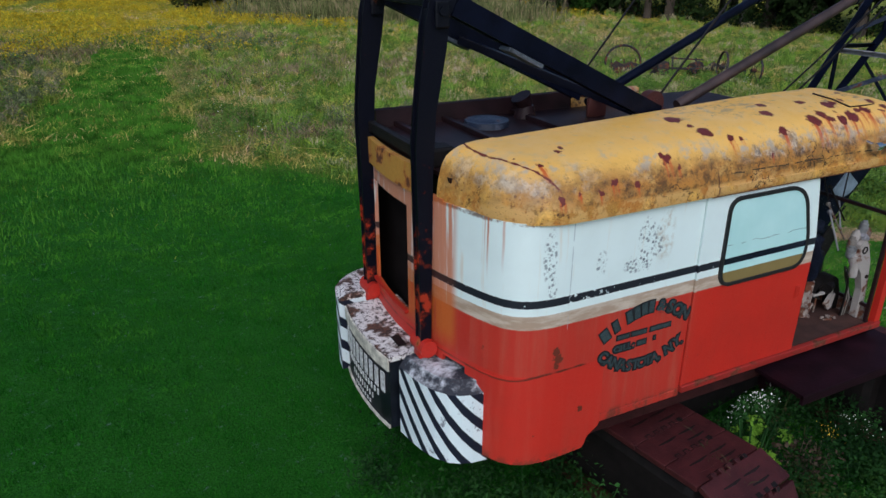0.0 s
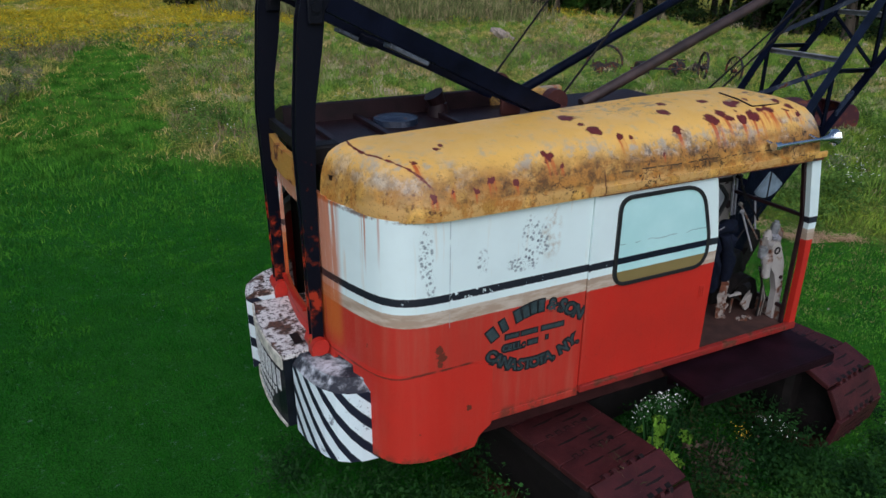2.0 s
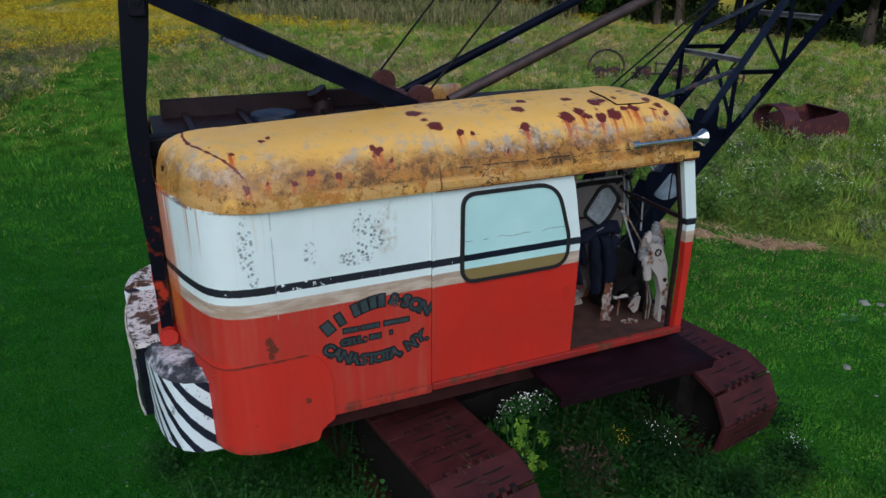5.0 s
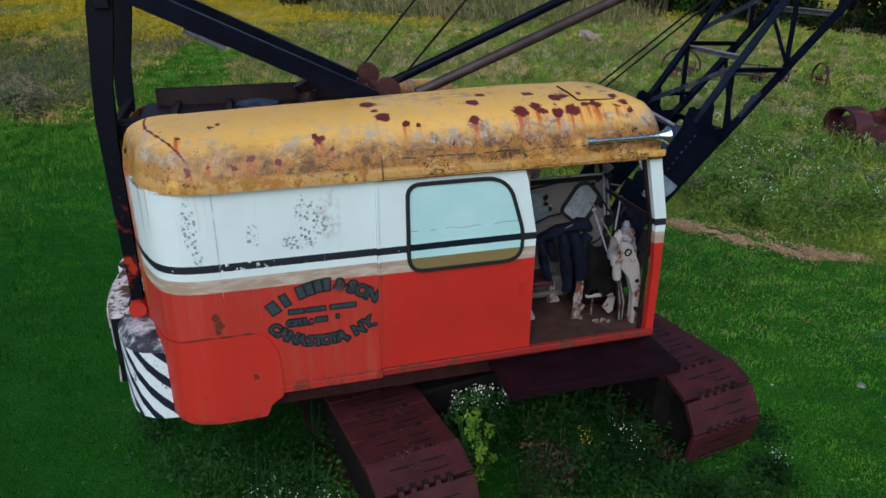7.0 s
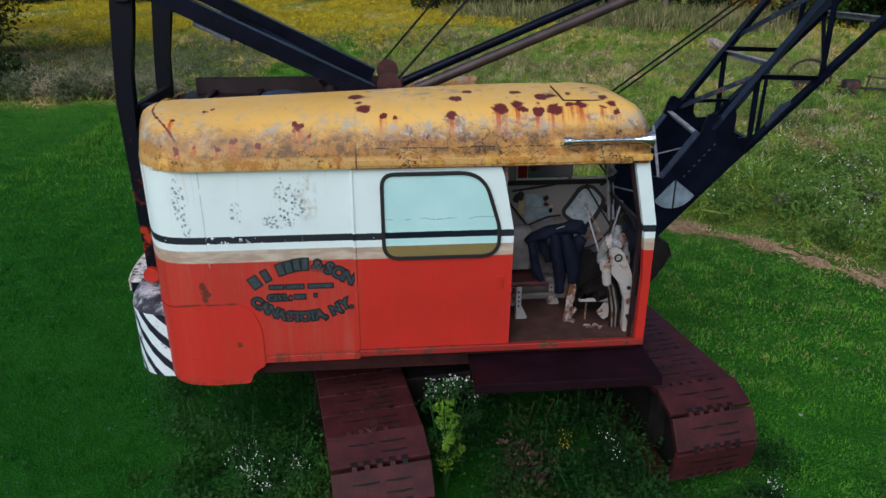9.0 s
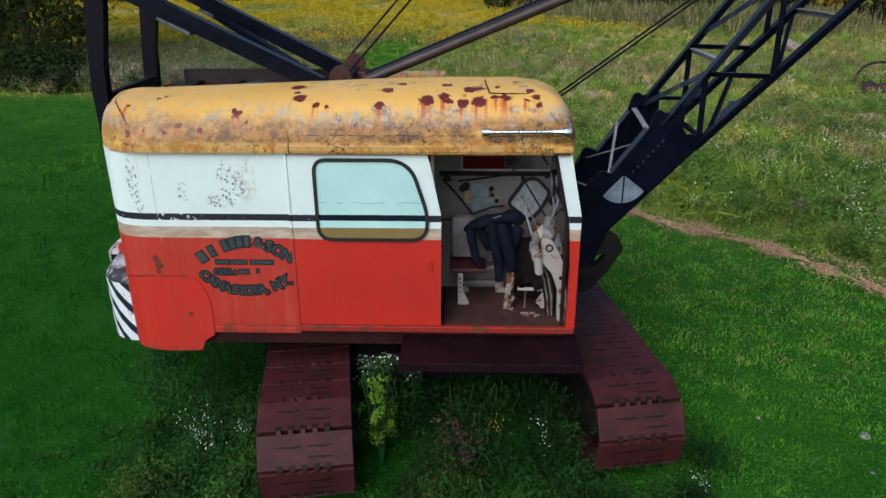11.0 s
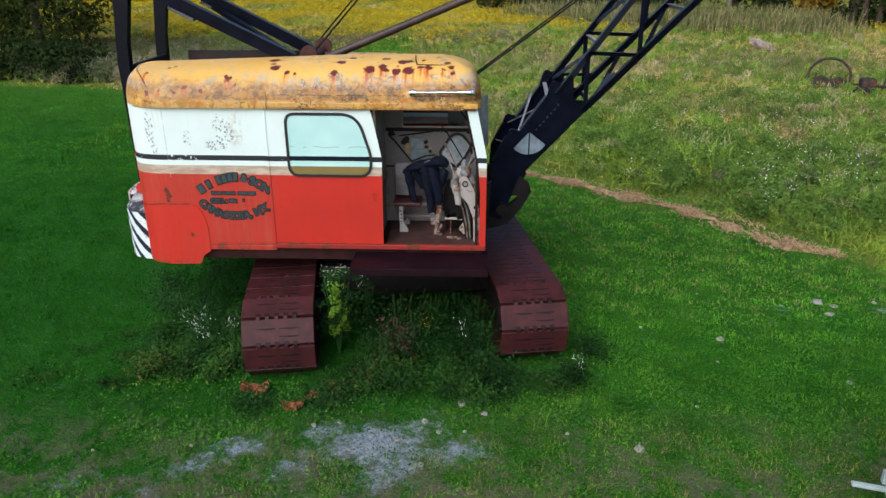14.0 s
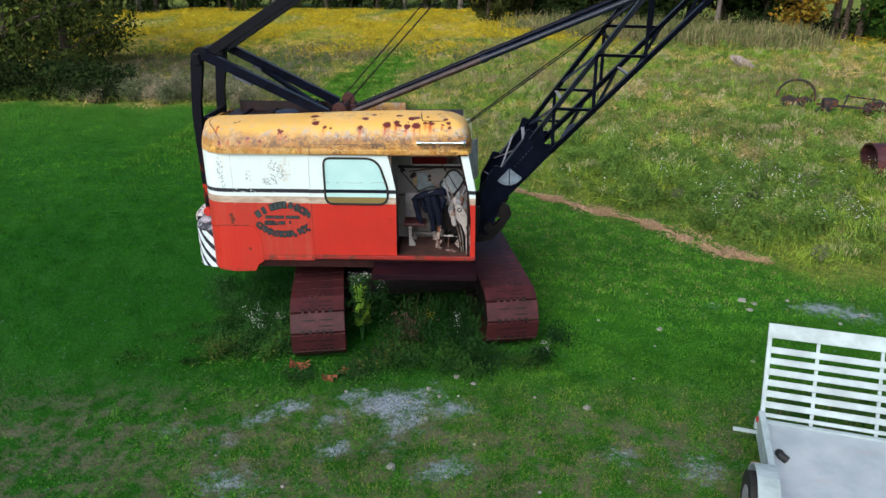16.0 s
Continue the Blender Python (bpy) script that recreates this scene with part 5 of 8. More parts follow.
    # control pedestal, its curved guard, torn boot, pedals and scraps on the floor
    part("pedestal", prism(bmesh.new(), [(3.41, 1.56), (3.43, 1.80), (3.47, 1.92), (3.56, 1.92), (3.62, 1.70), (3.62, 1.52)], 0.50, 0.58), DARKSTEEL, crane, "greasy dark control pedestal")
    part("pedestal_case", box(bmesh.new(), (3.60, 0.62, 1.58), (0.34, 0.20, 0.50), 0.04), DARKSTEEL, crane, "greasy dark control case", smooth=True)
    guard = [(3.47, 1.50), (3.50, 1.60), (3.58, 1.66), (3.68, 1.665), (3.745, 1.62), (3.80, 1.48), (3.825, 1.32)]
    part("pedestal_guard", prism(bmesh.new(), guard + [(p[0] - 0.05, p[1] - 0.07) for p in guard[::-1][:-1]] + [(3.50, 1.48)], 0.34, 0.46), DARKSTEEL, crane, smooth=True)
    part("gear_knuckle", rod(bmesh.new(), (3.58, 0.33, 1.56), (3.66, 0.36, 1.57), 0.05, 14), DARKSTEEL, crane, smooth=True)
    bm = bmesh.new()
    for p, q, w in (((3.38, .36, 1.68), (3.37, .35, 1.53), .06), ((3.37, .35, 1.55), (3.345, .34, 1.42), .075), ((3.345, .34, 1.44), (3.325, .33, 1.33), .055), ((3.36, .33, 1.36), (3.41, .33, 1.46), .04), ((3.33, .33, 1.335), (3.40, .32, 1.325), .05)):
        beam(bm, p, q, w, 0.02, 0.003)
    bmesh.ops.subdivide_edges(bm, edges=bm.edges[:], cuts=2, use_grid_fill=True)
    for v in bm.verts:
        v.co += Vector((noise.noise(v.co * 22), noise.noise(v.co * 22 + Vector((5, 0, 0))), 0.6 * noise.noise(v.co * 22 + Vector((0, 5, 0))))) * 0.02
    part("torn_boot", bm, SCRAP, crane, "torn rusty lever boot")
    part("pedal_bar", beam(bmesh.new(), (3.44, .35, 1.520), (3.70, .35, 1.512), 0.03, 0.024, 0.003), LEGWHITE, crane)
    part("pedal", prism(bmesh.new(), [(3.605, 1.40), (3.66, 1.335), (3.70, 1.36), (3.715, 1.49), (3.665, 1.49)], 0.32, 0.35), LEGWHITE, crane, "chipped white pedal plate")
    part("pedal_rod", rod(bmesh.new(), (3.51, .36, 1.51), (3.51, .36, 1.33), 0.008, 8), GRIME, crane)
    for x, y, a in ((3.50, 0.26, 0.3), (3.55, 0.23, 1.2), (3.59, 0.25, 2.2), (3.52, 0.22, 2.7), (3.61, 0.22, 0.9)):
        bm = bmesh.new()
        box(bm, (x, y, 1.322), (0.07, 0.022, 0.014), 0.003, Euler((0.1, 0.25 * math.sin(a * 3), a)).to_matrix())
        part("metal_scrap", bm, SCRAP, crane)
    # front window swung open
    # opaque pane whose pale grey paints the sky reflected in it
    w = part("open_windscreen", prism(bmesh.new(), [(0.95, 2.16), (1.34, 2.16), (1.30, 2.78), (0.95, 2.78)], -0.006, 0.006, "x"), plain("skylit_glass", (0.36, 0.38, 0.40), 0.2), crane, "front window swung open, painted pale for its sky reflection")
    w.matrix_basis = Matrix.Translation((3.80, 0.95, 0)) @ Matrix.Rotation(radians(-22), 4, "Z") @ Matrix.Translation((0, -0.95, 0))
    # trumpet horn on the hood edge
    horn = part("horn_tube", rod(bmesh.new(), (3.14, -0.10, 3.03), (3.62, -0.105, 3.035), 0.014, 12), CHROME, crane, "chrome trumpet horn", smooth=True)
    bm = bmesh.new()
    prof = [(3.60, 0.016), (3.66, 0.022), (3.70, 0.032), (3.73, 0.048), (3.75, 0.066)]
    rings = [[bm.verts.new((x, -0.105 + r * math.cos(a), 3.035 + r * math.sin(a))) for a in [2 * math.pi * k / 20 for k in range(20)]] for x, r in prof]
    for a, b in zip(rings, rings[1:]):
        for k in range(20):
            bm.faces.new((a[k], a[(k + 1) % 20], b[(k + 1) % 20], b[k]))
    part("horn_bell", bm, CHROME, horn, smooth=True)
    bm = bmesh.new()
    rod(bm, (3.09, -0.10, 3.03), (3.15, -0.10, 3.03), 0.032, 14)
    rod(bm, (3.12, -0.10, 3.03), (3.12, 0.0, 3.05), 0.012, 8)
    part("horn_base", bm, CHROME, horn, smooth=True)
    part("horn_bracket", rod(bmesh.new(), (3.58, -0.10, 3.03), (3.58, 0.0, 3.05), 0.012, 8), CHROME, horn, smooth=True)


build_door()
build_cab()


# ---- counterweight ----
def build_counterweight():
    half = [(0.03, 0.248), (-0.08, 0.260), (-0.16, 0.285), (-0.235, 0.335), (-0.30, 0.42), (-0.345, 0.53), (-0.378, 0.67), (-0.40, 0.82)]
    mid = [(-0.455, 0.86), (-0.48, 1.0), (-0.495, 1.16), (-0.50, YC)]
    inner = [(0.04, 0.60), (0.04, 2 * YC - 0.60)]
    for flip in (False, True):
        pts = half + [(0.0, 0.82)]
        if flip:
            pts = [(p[0] - 0.11 * min(1, max(0, (p[1] - 0.25) / 0.3)), mirrored(p)[1]) for p in pts]
        top = 1.66 if flip else 1.575
        bm = bmesh.new()
        prism(bm, pts, 1.00, top, "z")
        w = part("counterweight_end", bm, ZEBRA, crane, "black and white striped counterweight end")
        bm = bmesh.new()
        low, high = [bm.verts.new((*p, top)) for p in pts], []
        for p in pts:
            # the top is dished: its outer edge is cast off to a slope
            q = Vector(p).lerp(Vector((-0.02, pts[-1][1])), 0.16 if p[0] < 0.0 else 0.02)
            high.append(bm.verts.new((q.x, q.y, top + (0.05 if flip else 0.075))))
        for i in range(len(pts)):
            j = (i + 1) % len(pts)
            bm.faces.new((low[i], low[j], high[j], high[i]))
        bm.faces.new(high)
        part("counterweight_cap", bm, CAST if flip else CASTEND, w, "flaking white top of the counterweight")
    m = mid + [mirrored(p) for p in mid[::-1]][1:]
    bm = bmesh.new()
    prism(bm, m + [(0.0, m[-1][1]), (0.0, m[0][1])], 1.02, 1.60, "z")
    w = part("counterweight_middle", bm, BLACK, crane, "black counterweight plate with worn white lettering bars")
    bm = bmesh.new()
    prism(bm, m + [(0.0, m[-1][1]), (0.0, m[0][1])], 1.60, 1.640, "z")
    part("counterweight_top", bm, CAST, w, "flaking white top of the counterweight")
    bm = bmesh.new()
    rim = [(p[0] - 0.006, p[1]) for p in m]
    slab(bm, rim[::-1], [1.525] * len(rim), [1.632] * len(rim), -0.012)
    part("upper_rim", bm, RIMPAINT, w)
    bm = bmesh.new()
    slab(bm, [(p[0] - 0.006, p[1]) for p in m][::-1], [1.02] * len(m), [1.045] * len(m), -0.012)
    part("lower_rim", bm, RIMPAINT, w)
    bm = bmesh.new()
    box(bm, (-0.30, 1.06, 1.642), (0.07, 0.16, 0.008), 0.003)
    part("slot", bm, DARKSTEEL, w)
    # the maker's lettering as plain bars that follow the curve

    def bars(y0, y1, z0, z1, count, gap):
        step = (y1 - y0) / count
        for i in range(count):
            a, b = y0 + i * step + gap, y0 + (i + 1) * step - gap
            xs = [np.interp(v, [p[1] for p in m], [p[0] for p in m]) - 0.008 for v in (a, b)]
            bm = bmesh.new()
            slab(bm, [(xs[1], b), (xs[0], a)], [z0] * 2, [z1] * 2, -0.006)
            part("lettering_bar", bm, WHITEMARK, w)
    bars(0.90, 2 * YC - 0.90, 1.31, 1.48, 9, 0.020)
    bars(1.0, 2 * YC - 1.0, 1.235, 1.285, 12, 0.016)
    bars(1.1, 2 * YC - 1.1, 1.15, 1.195, 9, 0.018)
    bars(1.15, 2 * YC - 1.15, 1.08, 1.11, 7, 0.016)


RIMPAINT = plain("yellowed_white_rim", (0.70, 0.67, 0.58), 0.6, 0, 0.45, 14, 0.003)
WHITEMARK = plain("worn_white_letters", (0.62, 0.64, 0.64), 0.6, 0, 0.4, 30)
build_counterweight()


# ---- gantry and hoisting gear ----
LEGS = (0.79, 1.86)


def build_gantry():
    for y in LEGS:
        bm = bmesh.new()
        low = [(-0.255, 1.74), (-0.175, 1.74), (-0.165, 2.4), (-0.155, 3.0), (-0.130, 3.42), (-0.06, 3.80), (-0.03, 4.02), (0.06, 4.11), (0.03, 4.17), (-0.09, 4.18), (-0.17, 4.11), (-0.205, 3.95), (-0.255, 3.45), (-0.275, 3.2), (-0.27, 2.9), (-0.26, 2.3)]
        prism(bm, low, y - 0.048, y - 0.034)
        leg = part("gantry_leg", bm, LEGMAT, crane, "black gantry leg flaking to red rust at its foot")
        part("leg_plate", prism(bmesh.new(), low, y + 0.034, y + 0.048), LEGMAT, leg)
        spine = [(-0.245, 1.74), (-0.25, 2.4), (-0.26, 3.0), (-0.25, 3.3), (-0.215, 3.7), (-0.18, 4.05)]
        front = [(-0.198, 1.76), (-0.19, 2.4), (-0.18, 3.0), (-0.155, 3.4), (-0.09, 3.8)]
        for web, t in ((spine, 0.04), (front, 0.02)):
            part("leg_web", prism(bmesh.new(), web + [(p[0] + t, p[1]) for p in web[::-1]], y - 0.034, y + 0.034), LEGMAT, leg)
        bm = bmesh.new()
        rod(bm, (-0.215, y - 0.10, 1.735), (-0.215, y + 0.10, 1.735), 0.065, 18)
        box(bm, (-0.20, y, 1.68), (0.14, 0.11, 0.12), 0.012)
        part("foot_pin", bm, REDPAINT, leg, "red foot bracket and pin", smooth=True)
        bm = bmesh.new()
        box(bm, (-0.10, y - 0.075, 4.02), (0.10, 0.02, 0.16), 0.01)
        rod(bm, (-0.10, y - 0.10, 4.04), (-0.10, y + 0.10, 4.04), 0.03, 12)
        part("pin_plate", bm, GANTRY, leg)
        # raked brace from the leg's head to the roof
        bm = bmesh.new()
        p, q = Vector((0.0, y, 4.07)), Vector((1.72, y + (0.0 if y < 1 else -0.12), 3.24))
        d = (q - p).normalized()
        n = Vector((-d.z, 0, d.x))
        side = Vector((0, 1, 0))
        prof = [(-0.058, -0.065), (-0.058, 0.065), (0.058, 0.065), (0.058, -0.065), (0.044, -0.065), (0.044, 0.051), (-0.044, 0.051), (-0.044, -0.065)]
        ends = [[bm.verts.new(o + side * a + n * b) for a, b in prof] for o in (p, q)]
        for k in range(8):
            bm.faces.new((ends[0][k], ends[0][(k + 1) % 8], ends[1][(k + 1) % 8], ends[1][k]))
        bm.faces.new(ends[0])
        bm.faces.new(ends[1][::-1])
        part("gantry_brace", bm, BLUEBLACK, crane, "dark blue-black channel brace")
        bm = bmesh.new()
        box(bm, p + d * 0.62 - n * 0.085, (0.30, 0.13, 0.03), 0.006, Euler((0, -math.atan2(d.z, d.x), 0)).to_matrix())
        part("splice_plate", bm, plain("worn_blue_grey", (0.07, 0.085, 0.11), 0.5, 0, 0.6, 14), crane)
        # mast bar that climbs from the head
        bm = bmesh.new()
        yy = y + (0.08 if y < 1 else -0.12)
        beam(bm, (0.02, yy, 4.08), (2.9, 1.05 if y < 1 else 1.6, 5.86), 0.10, 0.14, 0.006)
        part("mast_bar", bm, GANTRY, crane, "black mast bar")
    # inner cross brace and tie pieces
    bm = bmesh.new()
    beam(bm, (0.55, 1.75, 3.74), (1.70, 1.0, 3.22), 0.07, 0.06, 0.004)
    part("cross_brace", bm, BLUEBLACK, crane)
    bm = bmesh.new()
    beam(bm, (-0.10, LEGS[0], 4.10), (-0.10, LEGS[1], 4.10), 0.09, 0.09, 0.01)
    part("head_shaft", bm, GANTRY, crane)
    bm = bmesh.new()
    beam(bm, (-0.17, LEGS[0], 3.12), (-0.17, LEGS[1], 3.12), 0.05, 0.08, 0.006)
    box(bm, (-0.05, 0.95, 3.08), (0.26, 0.16, 0.14), 0.02)
    part("cross_tie", bm, DARKSTEEL, crane)
    # pendant tubes to the boom
    for x0, y0, y1, za, mat, far in ((2.08, 0.925, 0.924, 3.293, TUBEMAT, NAVY), (1.90, 1.853, 1.998, 3.238, BLUEBLACK, BLUEBLACK)):
        def on(x):
            return Vector((x, y0 + (y1 - y0) * (x - 2.2) / 2.4, za + 0.4015 * (x - 2.2)))
        part("pendant_tube", rod(bmesh.new(), on(x0), on(4.0), 0.043, 14), mat, crane, "rust-brown pendant tube" if mat is TUBEMAT else "blue-black pendant tube", smooth=True)
        bm = bmesh.new()
        rod(bm, on(4.0), on(9.5), 0.043, 14)
        rod(bm, on(3.95), on(4.05), 0.054, 14)
        part("pendant_tube", bm, far, crane, "blue-black pendant tube", smooth=True)
    bm = bmesh.new()
    for y in (0.985, 1.86):
        rod(bm, (1.86, y - 0.04, 3.27), (1.86, y + 0.04, 3.27), 0.10, 24)
        rod(bm, (1.86, y - 0.055, 3.27), (1.86, y + 0.055, 3.27), 0.035, 14)
    rod(bm, (1.86, 0.80, 3.22), (1.86, 1.98, 3.22), 0.04, 12)
    for y in (0.9, 1.7):
        box(bm, (1.90, y, 3.12), (0.20, 0.05, 0.20), 0.02)
    part("sheave_block", bm, rusty("red_iron", (0.06, 0.014, 0.011), 0.35, 0.55, 3.0, (0.10, 0.03, 0.02)), crane, "rust-red sheave block", smooth=True)
    for p, q in (((1.84, 0.981, 3.216), (4.30, 1.077, 5.863)), ((1.80, 1.855, 3.33), (4.10, 2.075, 5.832)), ((3.40, 1.48, 2.71), (8.5, 1.10, 6.60)), ((3.40, 1.34, 2.71), (8.5, 1.14, 6.53))):
        bm = bmesh.new()
        rod(bm, p, q, 0.010, 6)
        part("wire_rope", bm, DARKSTEEL, crane)


TUBEMAT = plain("rust_brown_paint", (0.050, 0.030, 0.028), 0.5, 0, 0.6, 3)
build_gantry()


# ---- boom ----
def build_boom():
    boom = new("boom")
    boom.parent = crane
    boom["label"] = "blue-black lattice crane boom"
    L = (0.95, 1.83)

    def lo(x, s, lift=0.0):
        return Vector((x, L[s], 1.90 + 1.05 * (x - 4.30) + lift))

    def up(x, s, lift=0.0):
        return Vector((x, L[s], 2.95 + 1.37 * (x - 4.80) + lift))

    def member(name, p, q, w, mat=BLUEBLACK, side=(0, 1, 0)):
        part(name, angle_bar(bmesh.new(), p, q, w, 0.009, up=side), mat, boom)

    foot = [(3.97, 1.34), (4.12, 1.30), (4.24, 1.62), (4.32, 1.85), (4.61, 2.18), (5.03, 2.62), (5.14, 2.74), (5.06, 2.775), (4.94, 2.775), (4.905, 2.83), (4.905, 2.98), (4.87, 3.07),
            (4.80, 2.99), (4.74, 2.965), (4.69, 2.995), (4.655, 2.985), (4.63, 2.93), (4.60, 2.82), (4.31, 2.41), (4.26, 2.425), (4.22, 2.435), (4.18, 2.42), (4.15, 2.34), (4.00, 2.03)]
    for s in (0, 1):
        y, inw = L[s], 1 - 2 * s
        part("foot_plate", prism(bmesh.new(), foot, y - 0.013, y + 0.013), BLUEBLACK, boom, "dark blue-black boom foot plate")
        for a, b, m in (((4.32, 1.85), (5.12, 2.72), BLUEBLACK), ((4.31, 2.41), (4.60, 2.82), WORN_SHEEN), ((4.00, 2.03), (4.15, 2.34), BLUEBLACK)):
            part("foot_flange", beam(bmesh.new(), (a[0], y + 0.05 * inw, a[1]), (b[0], y + 0.05 * inw, b[1]), 0.10, 0.014, 0.002), m, boom)
        member("lower_chord", lo(5.02, s), lo(9.6, s), 0.088)
        # the near chord's bluish sheen is put into a lighter navy
        member("upper_chord", up(4.72, s), up(8.6, s), 0.080, NAVY if s == 0 else BLUEBLACK)
        # bent flats in paler blue paint the sheen along the chord's upper edge
        part("chord_edge", beam(bmesh.new(), up(4.80, s, 0.055), up(8.6, s, 0.055), 0.030, 0.008, 0.0), WORN_SHEEN, boom)
        # upright and level lacing of the side faces
        ups = (5.06, 5.62, 6.30, 7.02) if s == 0 else (5.16, 5.86, 6.55, 7.3)
        for k, x in enumerate(ups):
            p = up(x, s)
            foot_x = x + 0.01
            member("boom_upright", p, lo(foot_x, s), 0.046, side=(1, 0, 0))
            level = (p.z - 0.02 - 1.90) / 1.05 + 4.30
            member("boom_level", p, lo(level, s), 0.046)
        level = (2.94 - 1.90) / 1.05 + 4.30
        if s == 1:
            member("boom_level", (4.80, L[1], 2.94), lo(level, 1), 0.04)
    # lacing of the top and bottom faces
    for x, m in ((4.64, LIGHTEDGE), (5.16, LIGHTEDGE), (5.80, BLUEBLACK), (6.5, LIGHTEDGE), (7.2, BLUEBLACK)):
        p, q = (up(x, 0, -0.02), up(x, 1, -0.02)) if x > 4.7 else (Vector((4.62, 0.95, 2.78)), Vector((4.66, 1.83, 2.84)))
        member("top_strut", p, q, 0.05, m, (0, 0, 1))
    for a, b in ((4.76, 5.10), (5.26, 5.66), (5.92, 6.36), (6.6, 7.05)):
        member("top_diagonal", up(a, 1), up(b, 0), 0.04, WORN_SHEEN, (0, 0, 1))
    for x, m in ((5.10, BLUEBLACK), (6.10, LIGHTEDGE), (7.1, BLUEBLACK)):
        member("bottom_strut", lo(x, 0), lo(x, 1), 0.05, m, (0, 0, 1))
    for a, b in ((5.12, 5.62), (5.64, 6.08), (6.14, 6.7), (6.75, 7.3)):
        member("bottom_diagonal", lo(a, 0), lo(b, 1), 0.036, BLUEBLACK, (0, 0, 1))
    # torn plate on the lower chord
    part("splice_plate", prism(bmesh.new(), [(5.17, 2.86), (5.36, 3.06), (5.35, 3.11), (5.31, 3.08), (5.27, 3.08), (5.25, 3.03), (5.20, 2.99), (5.20, 2.95), (5.16, 2.92)], 0.895, 0.915), WORN_SHEEN, boom, "torn worn splice plate")
    # maker's cast letters along the foot as worn pale bars
    for k in range(7):
        x, z = 4.50 + 0.040 * k, 2.43 + 0.048 * k
        part("letter_bar", box(bmesh.new(), (x, 0.935, z), (0.022, 0.006, 0.014), 0.0, Matrix.Rotation(-0.86, 3, "Y")), WORN_SHEEN, boom)
    # round dusty lamp lens on the near foot plate
    bm = bmesh.new()
    pts = rounded([(4.24, 2.20), (4.42, 2.40), (4.615, 2.25), (4.54, 2.165), (4.42, 2.125), (4.31, 2.145)], [0.02, 0.03, 0.02, 0.06, 0.06, 0.06], 4)
    prism(bm, pts, 0.920, 0.936)
    part("lamp_glass", bm, LENS, boom, "clouded blue-grey half-round glass")
    bm = bmesh.new()
    beam(bm, (4.42, 0.918, 2.13), (4.42, 0.918, 2.39), 0.012, 0.012, 0.0)
    part("lamp_bar", bm, DARKSTEEL, boom)
    # foot hinge casting
    bm = bmesh.new()
    for y in (0.99, 1.79):
        out = [(3.86, 1.15), (4.20, 1.24), (4.36, 1.44), (4.48, 1.66), (4.44, 1.77), (4.33, 1.84), (4.12, 1.80), (3.86, 1.74)]
        eye = [(4.12, 1.47), (4.20, 1.47), (4.26, 1.52), (4.31, 1.57), (4.31, 1.61), (4.25, 1.61), (4.18, 1.58), (4.12, 1.53)]
        ring(bm, eye, out, y - 0.05, y + 0.05)
    rod(bm, (4.12, 0.82, 1.46), (4.12, 1.98, 1.46), 0.07, 16)
    part("boom_hinge", bm, DARKSTEEL, crane, "dark greasy boom hinge casting")
    for a, b in (((4.22, 1.83, 2.32), (4.58, 0.95, 2.72)), ((4.28, 0.95, 2.36), (4.50, 1.80, 2.70)), ((4.06, 1.80, 2.10), (4.16, 0.97, 2.26))):
        bm = bmesh.new()
        beam(bm, a, b, 0.026, 0.012, 0.002)
        part("foot_lacing", bm, LIGHTEDGE, boom)


build_boom()


# ---- undercarriage ----
TRK = 9.3
base = pose(2.78, 1.27, 0, 0, 0, TRK)


def shoe_mesh():
    """One crawler shoe: plate with a lugged edge; dark inlays paint the shade of slots and recesses."""
    bm = bmesh.new()
    w, l, h = 0.75, 0.274, 0.05
    box(bm, (0, 0, 0), (w, l, h), 0.008)
    for k in range(5):
        box(bm, (-0.20 + k * 0.095, l / 2 + 0.010, 0.004), (0.040, 0.044, h * 0.9), 0.004)
    n0 = len(bm.faces)
    # slots are flat dark inlays, their shade given by colour
    for sx in (-0.125, 0.115):
        for sy in (-0.05, 0.035):
            prism(bm, [(sx - 0.10, sy - 0.005), (sx + 0.02, sy - 0.016), (sx + 0.10, sy - 0.006), (sx + 0.10, sy + 0.006), (sx - 0.10, sy + 0.006)], h / 2 - 0.004, h / 2 + 0.0015, "z")
    # dark inlays for the shaded recesses that take the next shoe's teeth
    for k in range(5):
        x, y = -0.20 + k * 0.095, -l / 2
        prism(bm, [(x - 0.027, y - 0.001), (x + 0.027, y - 0.001), (x + 0.027, y + 0.034), (x - 0.027, y + 0.034)], h / 2 - 0.004, h / 2 + 0.0012, "z")
    for f in list(bm.faces)[n0:]:
        f.material_index = 1
    ob = part("track_shoe", bm, CRAWL, None)
    ob.data.materials.append(DARKSTEEL)
    return ob


